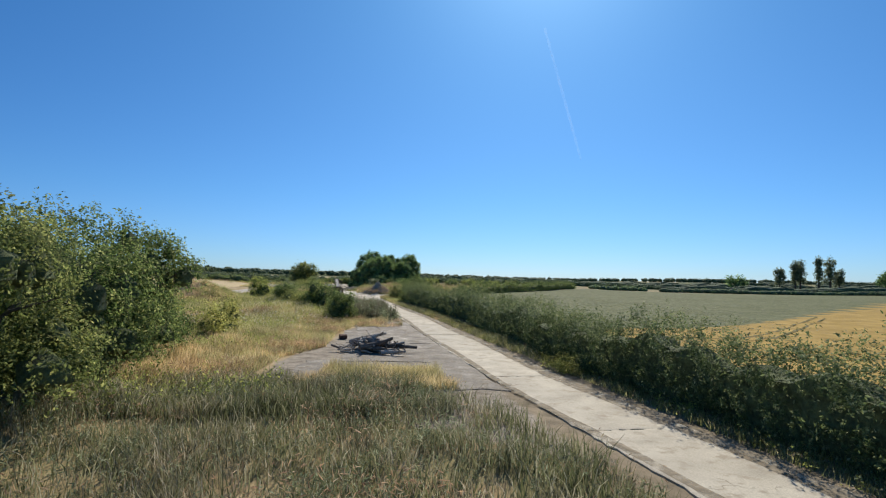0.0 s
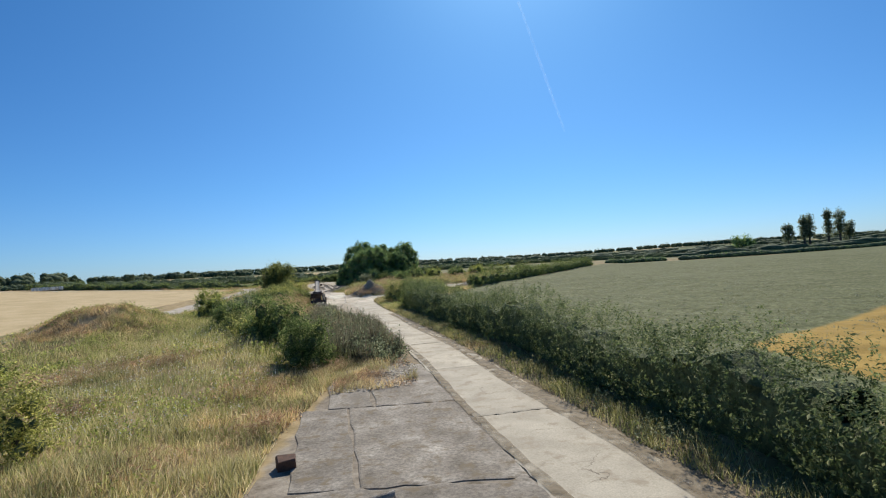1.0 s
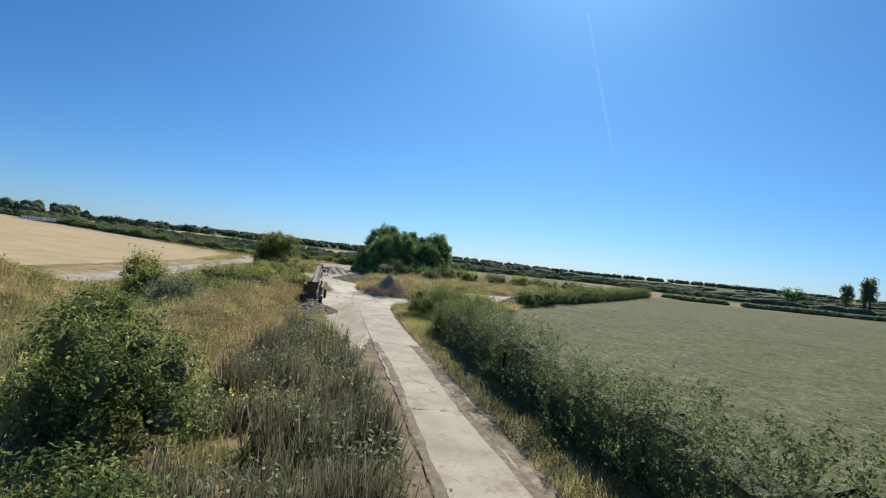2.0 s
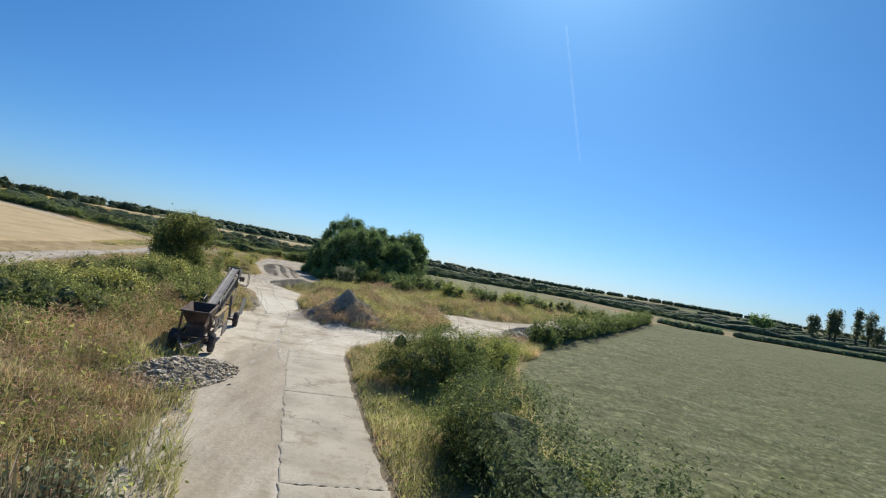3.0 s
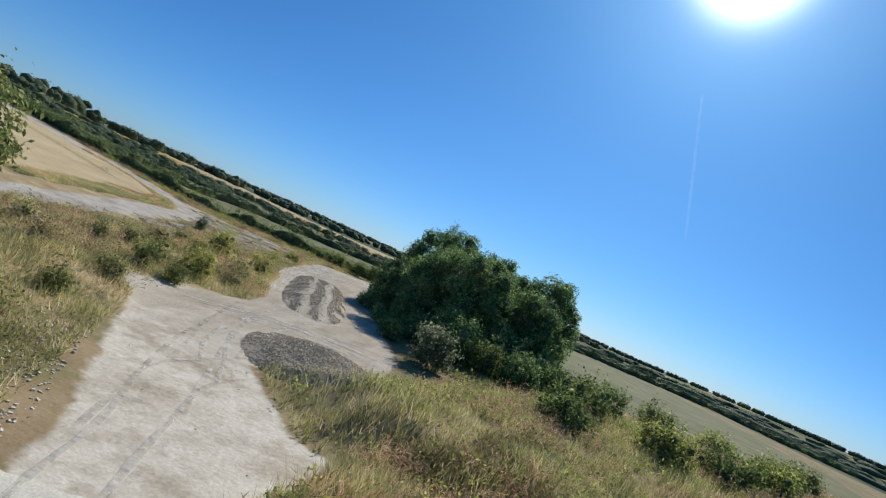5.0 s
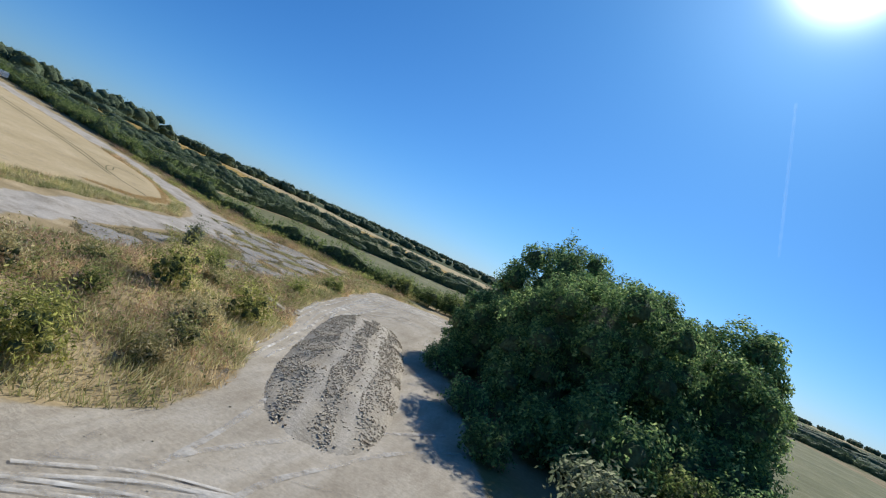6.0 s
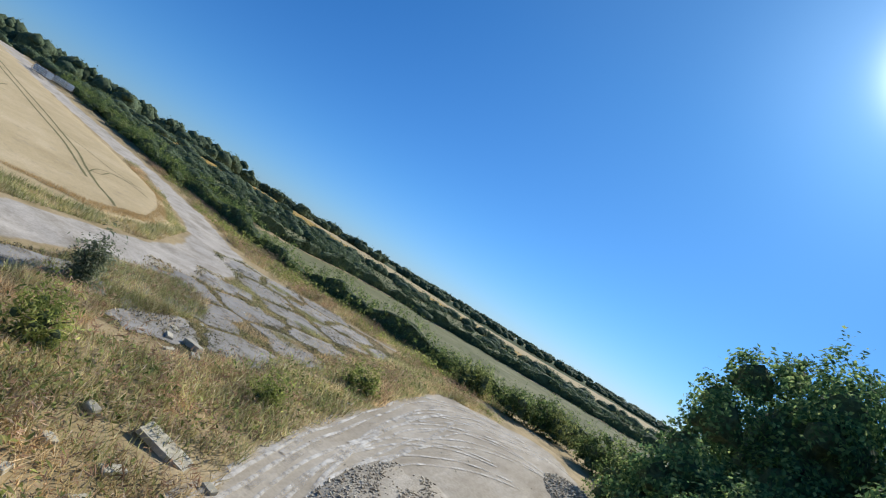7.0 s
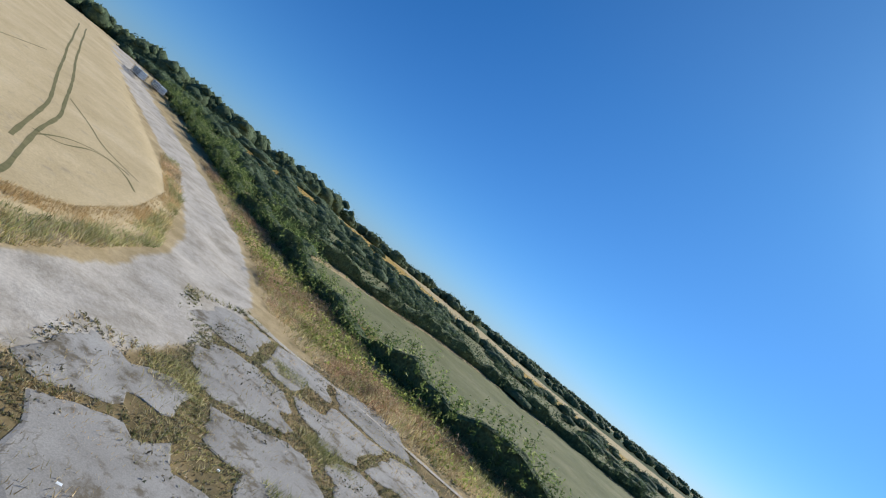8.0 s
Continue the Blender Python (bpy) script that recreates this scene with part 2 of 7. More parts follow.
M_wood_pale = surface("sun_bleached_wood", [(0.3, (0.3, 0.26, 0.21)), (0.5, (0.48, 0.43, 0.36)), (0.75, (0.68, 0.62, 0.54))], 2.2, 26, 0.9, 0.7, 0.02, each=0.3, contrast=(0.5, 1.3))
M_timber = surface("weathered_timber", [(0.3, (0.25, 0.17, 0.09)), (0.7, (0.42, 0.3, 0.17))], 2.0, 30, 0.85, 0.4, 0.006)
M_white = surface("white_wrap", [(0.3, (0.78, 0.82, 0.8)), (0.7, (0.9, 0.92, 0.9))], 0.5, 8, 0.5, 0.1, 0.01)
M_terracotta = surface("dark_brick", [(0.3, (0.08, 0.05, 0.04)), (0.7, (0.16, 0.09, 0.06))], 6.0, 30, 0.9, 0.3, 0.005)


# ---------- mesh helpers ----------
def mesh_np(name, verts, faces, mats, index=None, smooth=False):
    """A mesh from arrays: faces is one array of rows of equal length, or a list of such arrays."""
    blocks = faces if isinstance(faces, list) else [faces]
    me = bpy.data.meshes.new(name)
    loops = np.concatenate([f.ravel() for f in blocks]).astype(np.int32)
    sizes = np.concatenate([np.full(len(f), f.shape[1]) for f in blocks]).astype(np.int32)
    me.vertices.add(len(verts))
    me.vertices.foreach_set("co", np.ascontiguousarray(verts, np.float32).ravel())
    me.loops.add(len(loops))
    me.loops.foreach_set("vertex_index", loops)
    me.polygons.add(len(sizes))
    me.polygons.foreach_set("loop_start", (np.cumsum(sizes) - sizes).astype(np.int32))
    for m in mats:
        me.materials.append(m)
    if index is not None:
        me.polygons.foreach_set("material_index", index.astype(np.int32))
    me.polygons.foreach_set("use_smooth", np.full(len(sizes), smooth))
    me.update(calc_edges=True)
    return me


def part(name, bm, material, parent, label=""):
    """One mesh object under a thing or a part."""
    me = bpy.data.meshes.new(name)
    bm.to_mesh(me)
    bm.free()
    me.materials.append(material)
    ob = new(name, me)
    ob.parent = parent
    return tagged(ob, label)


def child(name, me, parent, label="", kind=""):
    ob = new(name, me)
    ob.parent = parent
    return tagged(ob, label, kind=kind)


def empty(name, m, label, category, group="", kind=""):
    ob = new(name)
    ob.empty_display_size = 0.2
    ob.matrix_basis = m
    return tagged(ob, label, category, group, kind)


def box(bm, lo, hi, turn=None):
    """A box between two corners, edges slightly eased."""
    lo, hi = Vector(lo), Vector(hi)
    made = bmesh.ops.create_cube(bm, size=1.0)["verts"]
    m = Matrix.Translation((lo + hi) / 2) @ Matrix.Diagonal((*(hi - lo), 1))
    bmesh.ops.transform(bm, matrix=(turn or Matrix()) @ m, verts=made)
    return made


def beam(bm, p, q, w, h):
    """A bar of section w x h from p to q."""
    p, q = Vector(p), Vector(q)
    d = q - p
    rot = d.to_track_quat("Z", "Y").to_matrix().to_4x4()
    made = bmesh.ops.create_cube(bm, size=1.0)["verts"]
    bmesh.ops.transform(bm, matrix=Matrix.Translation((p + q) / 2) @ rot @ Matrix.Diagonal((w, h, d.length, 1)), verts=made)


def rod(bm, p, q, r, r2=None, seg=10):
    p, q = Vector(p), Vector(q)
    d = q - p
    rot = d.to_track_quat("Z", "Y").to_matrix().to_4x4()
    bmesh.ops.create_cone(bm, cap_ends=True, segments=seg, radius1=r, radius2=r if r2 is None else r2, depth=d.length, matrix=Matrix.Translation((p + q) / 2) @ rot)


def smoothstep(lo, hi, v):
    s = np.clip((np.asarray(v, float) - lo) / (hi - lo), 0, 1)
    return s * s * (3 - 2 * s)


def sdf(x, y, poly):
    """Signed distance to a polygon, positive inside."""
    x, y = np.asarray(x, float), np.asarray(y, float)
    best, inside = np.full(x.shape, 1e18), np.zeros(x.shape, bool)
    for (ax, ay), (bx, by) in zip(poly, poly[1:] + poly[:1]):
        ex, ey = bx - ax, by - ay
        s = np.clip(((x - ax) * ex + (y - ay) * ey) / (ex * ex + ey * ey), 0, 1)
        best = np.minimum(best, (x - ax - s * ex) ** 2 + (y - ay - s * ey) ** 2)
        inside ^= ((ay > y) != (by > y)) & (x < ex * (y - ay) / (ey if ey else 1e-9) + ax)
    return np.where(inside, 1, -1) * np.sqrt(best)


def along(x, y, line):
    """Distance to an open line of points."""
    best = np.full(np.shape(x), 1e18)
    for (ax, ay), (bx, by) in zip(line, line[1:]):
        ex, ey = bx - ax, by - ay
        s = np.clip(((x - ax) * ex + (y - ay) * ey) / (ex * ex + ey * ey), 0, 1)
        best = np.minimum(best, (x - ax - s * ex) ** 2 + (y - ay - s * ey) ** 2)
    return np.sqrt(best)


def wave(x, y, scale, seed=0.0):
    """Cheap smooth unevenness, about -1 to 1."""
    a, b = x / scale + seed, y / scale - seed * 1.7
    return (np.sin(a * 1.3 + np.sin(b * 1.9 + seed)) + np.sin(b * 1.7 + np.sin(a * 2.3)) + 0.6 * np.sin(2.9 * a - 2.1 * b + seed)) / 2.6


# ---------- the plan ----------
ROAD_Y = [-40, -20, 10.7, 22, 30, 36, 45, 55, 72, 79, 86.4, 99.7, 106.8]
ROAD_L = [16.9, 11.8, 4.15, 1.45, -0.2, -1.3, -3.05, -5.0, -9.0, -10.6, -12.1, -17.1, -19.8]
ROAD_W = [3.0, 3.0, 2.9, 2.85, 2.9, 2.9, 2.8, 2.6, 2.4, 2.4, 2.5, 2.7, 3.2]


def road_l(y):
    return np.interp(y, ROAD_Y, ROAD_L)


def road_r(y):
    return np.interp(y, ROAD_Y, ROAD_L) + np.interp(y, ROAD_Y, ROAD_W)


# chalk stops short beside the tree clump: darker ground there deepens its shadow
YARD = [(-9.3, 80), (-9.9, 87), (-8.3, 92.1), (-7.5, 93), (-6.2, 94.9), (-4.5, 97.5), (-1.8, 101.7), (1.3, 107.2), (5, 113.5), (11.8, 125.5), (18, 134), (16, 137),
        (10.9, 129.9), (6.6, 121.8), (1.4, 116.9), (-4.9, 116.6), (-4.3, 115.2), (-3.3, 106), (-4.6, 102.2), (-6.8, 98.4), (-8.8, 96.2), (-10.4, 95.2), (-12, 94.8), (-13.5, 96),
        (-14.7, 98.2), (-16, 106.1), (-15.3, 110.8), (-16.7, 111.2), (-19.9, 114.9), (-16.5, 120.7), (-16.6, 126), (-19, 133), (-21.4, 140), (-23.4, 146), (-22.6, 155), (-26.7, 163.6),
        (-30.2, 161.4), (-32.5, 157.5), (-31.1, 145.4), (-30.2, 140.7), (-28.3, 136.4), (-27.1, 132.2), (-25.2, 127.6), (-25, 124.9), (-26.5, 121), (-27, 117.5), (-25.3, 116),
        (-19.8, 106.8), (-17.3, 99.7), (-17.0, 97), (-17.4, 93.9), (-17.4, 88), (-15.2, 81.3)]
LANE = [(-15.0, 90), (-14.2, 83), (-12.9, 75.2), (-12.2, 71), (-10.2, 61), (-8.2, 54), (-6, 55), (-8.6, 66), (-9.4, 80), (-9.6, 88), (-12, 91)]
ISLAND = [(-14.7, 98.2), (-13.5, 96), (-12, 94.8), (-10.4, 95.2), (-8.8, 96.2), (-6.8, 98.4), (-4.6, 102.2), (-3.3, 106), (-4.3, 115.2), (-10, 118), (-15.3, 110.8), (-16, 106.1)]
STRIP = [(-16.7, 111.2), (-9, 112), (-4.9, 116.6), (1.4, 116.9), (6.6, 121.8), (10.9, 129.9), (14, 140), (2, 146), (-13, 128), (-15, 123), (-16.5, 120.7), (-19.9, 115.5)]
TRACK = [(-90, 44), (-60, 50), (-42, 58), (-35.5, 66), (-33.5, 75), (-35.5, 90), (-38, 112), (-40, 130), (-42.8, 142), (-43.8, 149), (-46, 153.4), (-49.8, 157.3), (-54.3, 160.3), (-60, 162.6), (-67, 164.7), (-76, 166.8), (-90, 169.6), (-105, 173), (-150, 186)]
WHEAT = [(-49, 143), (-47.6, 147), (-48.6, 151), (-51.6, 155), (-57.4, 158.9), (-62.1, 160.6), (-70.3, 162.5), (-86.5, 166.5), (-120, 175.6), (-220, 204), (-420, 262), (-520, 200), (-520, -120), (-120, -60), (-52, 20), (-43, 72), (-43.5, 100), (-46, 122)]
MEADOW = [(-68, 173), (-66, 186), (-65, 197), (-61, 208), (-53, 216), (-40, 221), (-15, 234), (40, 262), (52, 200), (43, 176), (28, 154), (14, 147), (2, 151), (-8, 163), (-22, 172), (-36, 171.4), (-52, 169.5)]
MEADOW_2 = [(-72, 176), (-70, 214), (-58, 224), (-44, 229), (-18, 242), (40, 272), (20, 320), (-40, 306), (-88, 284), (-112, 262), (-120, 230), (-130, 194), (-112, 184), (-90, 178)]
FAR_WHEAT = [(-160, 192), (-132, 194), (-106, 200), (-102, 218), (-97, 243), (-80, 266), (-48, 284), (-52, 300), (-90, 300), (-100, 276), (-125, 268), (-150, 280), (-176, 250), (-190, 214)]
HARD = [(-34, 142), (-34.6, 146), (-35.7, 152.3), (-36.7, 160.9), (-39.3, 163), (-42.6, 162.4), (-45.8, 160.5), (-47.4, 157), (-44.2, 153.6), (-41.3, 148), (-40.6, 143.5), (-40, 138), (-38.6, 133.5), (-36.6, 133.5), (-36.2, 139.5)]
GOLD = [(12.6, 46.6), (20.7, 52.6), (35.4, 64.8), (68.8, 98.6), (130, 158), (260, 120), (260, -150), (30, -150), (22, -40), (12.2, 28)]
CROP = [(10.4, 27), (5.2, 50), (2.4, 60), (-1.4, 74), (-2.0, 84), (1.6, 97), (6.6, 107.5), (12.6, 117), (21.8, 132), (32.4, 152), (43, 172), (74, 202), (205, 270), (330, 320), (330, -100), (40, -100), (22, -40)]
DUSTY = [(-5.0, 97.4), (-1.8, 101), (1.4, 106.8), (3.4, 107.4), (2.4, 103), (-0.6, 98.6), (-3.4, 95.4), (-5.4, 95.6)]
APRON = [(-6.8, 19), (3, 12), (0, 30), (-3, 46), (-6.6, 45.6), (-6.8, 32), (-7.6, 25)]
BANK = [(40, -11.0, 0.3), (46, -12, 0.7), (60, -15, 1.15), (76, -17.8, 1.35), (90, -21.2, 1.2), (104, -24.6, 1.0), (118, -29.2, 0.9), (130, -30.5, 0.7), (141, -33.5, 0.1)]
HEDGE = [(18.9, -42), (13.6, -20), (9.8, 4), (7.7, 14), (5.8, 22.5), (4.3, 30), (3.3, 36), (1.7, 46), (-0.4, 55), (-2.6, 63), (-3.9, 69), (-4.6, 73), (-4.8, 76.5)]


def ground_z(x, y):
    """Height of the bare ground."""
    x, y = np.asarray(x, float), np.asarray(y, float)
    z = np.interp(y, [-50, 0, 40, 100, 160, 300], [-0.3, -0.15, 0.05, 0.5, 0.95, 1.2])
    hx = np.interp(y, [-42, 30, 69, 100, 155, 175, 300], [19, 4.5, -3, 4.5, 35, 44, 60])
    right = np.clip(x - hx - 1.5, 0, None)
    z = z - 2.6 * (1 - np.exp(-right / 55)) * smoothstep(0, 8, right)
    z = z + 4.6 * smoothstep(120, 520, right)
    # bank beside the road
    bx, bh = np.interp(y, [b[0] for b in BANK], [b[1] for b in BANK]), np.interp(y, [b[0] for b in BANK], [b[2] for b in BANK])
    off = x - bx
    z = z + bh * np.where(off > 0, 1 - smoothstep(0, 3.9, off), 1 - smoothstep(0, 7.5, -off)) * (0.9 + 0.18 * wave(x, y, 2.3, 1.0))
    # spoil mound in the rough grass
    z = z + 2.5 * np.exp(-(((x + 31) / 4.6) ** 2 + ((y - 68.5) / 5.0) ** 2)) * (1 + 0.12 * wave(x, y, 1.7, 3.0))
    # planted island and strip in the yard
    z = z + 1.5 * smoothstep(-0.5, 8.5, sdf(x, y, ISLAND)) * (0.9 + 0.2 * wave(x, y, 2.0, 5.0)) + 0.9 * smoothstep(0.0, 3.5, sdf(x, y, STRIP)) * (0.9 + 0.2 * wave(x, y, 2.6, 6.0))
    # earth under the gravel pile
    from_peak = np.hypot(x + 11.25, (y - 98.0) * 1.05) + 0.5 * wave(x, y, 0.8, 2.5)
    z = z + 1.65 * np.clip(1 - from_peak / 4.4, 0, None) ** 1.6
    # low rise at the end of the yard
    z = z + 0.45 * np.exp(-(((x + 28.5) / 5.0) ** 2 + ((y - 155) / 8.0) ** 2))
    # standing wheat is higher than the verge
    z = z + 0.22 * smoothstep(-0.2, 0.9, sdf(x, y, WHEAT))
    # rising ground to the wooded ridge
    d = (x + 55) * 0.404 + (y - 158) * 0.915
    z = z + 2.3 * smoothstep(40, 260, d) * smoothstep(60, -60, x) + 0.044 * np.clip(-54 - x, 0, 82) * smoothstep(60, 110, y) * (1 - 0.6 * smoothstep(40, 200, d)) + 0.02 * np.clip(-54 - x, 0, 170) * smoothstep(110, 60, y)
    # level hardstanding
    level = smoothstep(-2.0, 0.3, sdf(x, y, HARD))
    z = z * (1 - level) + level * np.interp(y, [-50, 0, 40, 100, 160, 300], [-0.3, -0.15, 0.05, 0.5, 0.95, 1.2])
    # fine unevenness, none on the road
    near = smoothstep(0.2, 2.0, np.maximum(road_l(y) - x, x - road_r(y)))
    near = near * smoothstep(-0.3, 1.2, -sdf(x, y, APRON)) * smoothstep(-0.3, 1.5, -sdf(x, y, HARD))
    rough = 1 - smoothstep(-0.5, 0.6, sdf(x, y, YARD))
    near = near * smoothstep(0.5, -1.0, sdf(x, y, WHEAT))
    return z + (0.03 + 0.07 * rough) * wave(x, y, 1.1, 2.0) * near + 0.1 * wave(x, y, 6.0, 4.0) * near * rough


def gz(x, y):
    return float(ground_z(np.array([x]), np.array([y]))[0])


# ---------- ground ----------
def graded(lo, hi, far_lo, far_hi, step, grow=1.16):
    mid = list(np.arange(lo, hi + step / 2, step))
    left, s = [lo], step
    while left[-1] > far_lo:
        s *= grow
        left.append(left[-1] - s)
    right, s = [mid[-1]], step
    while right[-1] < far_hi:
        s *= grow
        right.append(right[-1] + s)
    return np.array(left[:0:-1] + mid + right[1:])


def build_ground():
    xs, ys = graded(-62, 22, -4200, 4200, 0.56), graded(-6, 176, -900, 4600, 0.56)
    gx, gy = np.meshgrid(xs, ys)
    x, y = gx.ravel(), gy.ravel()
    n, m = len(xs), len(ys)
    i = (np.arange(m - 1)[:, None] * n + np.arange(n - 1)[None, :]).ravel()
    faces = np.stack([i, i + 1, i + n + 1, i + n], 1)
    me = mesh_np("ground", np.stack([x, y, ground_z(x, y)], 1), faces, [ground_material()], smooth=True)

    def attribute(name, values):
        a = me.attributes.new(name, "FLOAT", "POINT")
        a.data.foreach_set("value", np.clip(values, 0, 1).astype(np.float32))

    yard = np.maximum(sdf(x, y, YARD), sdf(x, y, LANE))
    attribute("chalk", smoothstep(-0.9, 0.9, np.maximum(yard, 1.75 - along(x, y, TRACK))))
    attribute("verge", smoothstep(3.2, -1.0, np.minimum(np.abs(x - road_l(y)), np.abs(x - road_r(y)))) * smoothstep(108, 100, y))
    attribute("wheat", smoothstep(-0.8, 0.8, sdf(x, y, WHEAT)))
    attribute("meadow", smoothstep(-1.2, 1.2, np.maximum(sdf(x, y, MEADOW), sdf(x, y, MEADOW_2))))
    attribute("crop", smoothstep(-1.2, 1.2, sdf(x, y, CROP)))
    attribute("gold", smoothstep(-1.5, 1.5, np.maximum(sdf(x, y, GOLD), sdf(x, y, FAR_WHEAT))))
    straw = 0.5 + 0.5 * wave(x, y, 9.0, 7.0)
    straw = np.maximum(straw * 0.7, smoothstep(9.0, 3.0, along(x, y, TRACK)) * (0.5 + 0.5 * smoothstep(150, 140, y)))
    straw = np.maximum(straw, smoothstep(9, 4, np.hypot((x + 9.5) / 1.0, (y - 33) / 2.0)))
    straw = np.maximum(straw, smoothstep(7, 3, np.hypot(x + 31, y - 68.5)))
    straw = np.maximum(straw, smoothstep(-22, -26, x) * smoothstep(104, 112, y))
    attribute("straw", straw)
    attribute("dust", smoothstep(-0.5, 0.8, np.maximum(sdf(x, y, APRON) * smoothstep(46, 40, y), sdf(x, y, DUSTY))))
    attribute("track", smoothstep(0.5, 2.0, 3.2 - along(x, y, TRACK)))
    attribute("lane", smoothstep(-0.6, 0.9, sdf(x, y, LANE)) * smoothstep(91, 83, y) + 0.8 * smoothstep(106, 122, y))
    attribute("hard", smoothstep(-0.6, 0.9, sdf(x, y, HARD)))
    attribute("far", smoothstep(70, 160, np.maximum(np.abs(x + 20) - 40, y - 150)))
    return tagged(new("ground", me), "dry grassland and arable ground reaching to the horizon", "ground", kind="structure")


def ground_material():
    t = Tree("ground_cover")

    def mask(name, wobble=0.5, scale=1.6, lo=0.4, hi=0.6):
        a = t.node("Attribute")
        a.attribute_name = name
        n = t.math("MULTIPLY_ADD", t.noise(scale, 5, 0.6), wobble, -wobble / 2)
        return t.step(t.math("ADD", a.outputs["Fac"], n), lo, hi)

    grain = t.noise(9.0, 6, 0.7)
    c = t.ramp(t.noise(0.35, 5), [(0.3, (0.14, 0.14, 0.06)), (0.46, (0.21, 0.19, 0.085)), (0.56, (0.3, 0.22, 0.12)), (0.7, (0.35, 0.26, 0.15))])
    straw = t.ramp(t.noise(0.8, 5), [(0.3, (0.29, 0.225, 0.11)), (0.55, (0.43, 0.33, 0.18)), (0.75, (0.53, 0.42, 0.25))])
    c = t.mix(mask("straw", 0.8, 0.6, 0.3, 0.8), c, straw)
    # far patchwork of fields
    vor = t.node("TexVoronoi", Scale=0.0075)
    vor.feature = "F1"
    t.link(t.position(), vor.inputs["Vector"])
    sep = t.node("SeparateColor")
    t.link(vor.outputs["Color"], sep.inputs[0])
    fields = t.ramp(sep.outputs[0], [(0.0, (0.055, 0.075, 0.025)), (0.25, (0.11, 0.13, 0.05)), (0.45, (0.38, 0.3, 0.16)), (0.62, (0.14, 0.15, 0.055)), (0.78, (0.46, 0.37, 0.2))])
    fields.node.color_ramp.interpolation = "CONSTANT"
    c = t.mix(mask("far", 0.2, 0.05, 0.4, 0.6), c, fields)
    # mown crop with lines of cut grass
    crop = t.ramp(t.noise(0.55, 5, 0.7, stretch=(0.55, 1.6, 1), turn=24), [(0.32, (0.1, 0.111, 0.05)), (0.48, (0.13, 0.146, 0.064)), (0.6, (0.162, 0.176, 0.084)), (0.72, (0.235, 0.24, 0.16))])
    crop = t.mix(t.math("MULTIPLY", t.noise(0.05, 3), 0.5), crop, (0.175, 0.178, 0.09))
    tufts = t.noise(2.6, 5, 0.74)
    crop = t.mix(1.0, crop, t.ramp(tufts, [(0.36, (0.55, 0.57, 0.52)), (0.5, (0.88, 0.9, 0.86)), (0.57, (1.25, 1.22, 1.25)), (0.66, (1.9, 1.85, 1.95))]), "MULTIPLY")
    c = t.mix(mask("crop", 0.3, 0.9), c, crop)
    meadow = t.ramp(t.noise(0.2, 5, 0.65), [(0.3, (0.14, 0.146, 0.07)), (0.5, (0.19, 0.192, 0.095)), (0.7, (0.25, 0.238, 0.13))])
    c = t.mix(mask("meadow", 0.3, 0.9), c, meadow)
    gold = t.ramp(t.noise(0.3, 5), [(0.3, (0.3, 0.2, 0.05)), (0.55, (0.42, 0.28, 0.075)), (0.75, (0.5, 0.35, 0.11))])
    c = t.mix(mask("gold", 0.5, 0.25, 0.35, 0.65), c, gold)
    wheat = t.ramp(t.noise(0.25, 6, 0.65), [(0.3, (0.45, 0.35, 0.19)), (0.55, (0.55, 0.435, 0.25)), (0.75, (0.62, 0.505, 0.31))])
    c = t.mix(mask("wheat", 0.3, 1.2), c, wheat)
    verge = t.ramp(t.noise(1.2, 5), [(0.3, (0.16, 0.13, 0.085)), (0.55, (0.28, 0.225, 0.15)), (0.75, (0.36, 0.29, 0.19))])
    c = t.mix(mask("verge", 0.9, 0.9, 0.35, 0.7), c, verge)
    hard = t.ramp(t.noise(1.1, 5), [(0.35, (0.11, 0.095, 0.05)), (0.55, (0.22, 0.165, 0.08)), (0.7, (0.3, 0.23, 0.12))])
    c = t.mix(mask("hard", 0.5, 1.3), c, hard)
    dust = t.ramp(t.noise(1.6, 6, 0.68), [(0.34, (0.17, 0.14, 0.1)), (0.5, (0.29, 0.25, 0.195)), (0.64, (0.38, 0.335, 0.265))])
    c = t.mix(mask("dust", 0.7, 1.2, 0.35, 0.65), c, dust)
    chalk = t.ramp(t.noise(0.45, 7, 0.68), [(0.34, (0.43, 0.37, 0.275)), (0.44, (0.57, 0.51, 0.40)), (0.53, (0.67, 0.61, 0.495)), (0.66, (0.74, 0.69, 0.575))])
    ruts = t.ramp(t.noise(0.9, 6, 0.65), [(0.4, (0.93, 0.925, 0.91)), (0.52, (1.02, 1.02, 1.02)), (0.64, (0.96, 0.955, 0.94))])
    chalk = t.mix(1.0, chalk, ruts, "MULTIPLY")
    chalk = t.mix(1.0, chalk, t.ramp(t.noise(2.6, 7, 0.72), [(0.36, (0.84, 0.825, 0.8)), (0.5, (0.96, 0.96, 0.96)), (0.66, (1.0, 1.0, 1.0))]), "MULTIPLY")
    tan = t.ramp(t.noise(0.7, 6, 0.65, stretch=(1.6, 0.4, 1), turn=-14), [(0.3, (0.34, 0.29, 0.215)), (0.5, (0.44, 0.385, 0.295)), (0.68, (0.55, 0.495, 0.4))])
    chalk = t.mix(mask("lane", 0.7, 0.8, 0.35, 0.75), chalk, tan)
    grey = t.ramp(t.noise(0.8, 7, 0.7), [(0.34, (0.34, 0.3, 0.235)), (0.5, (0.47, 0.42, 0.345)), (0.66, (0.56, 0.51, 0.425))])
    chalk = t.mix(mask("track", 0.5, 0.5, 0.35, 0.7), chalk, grey)
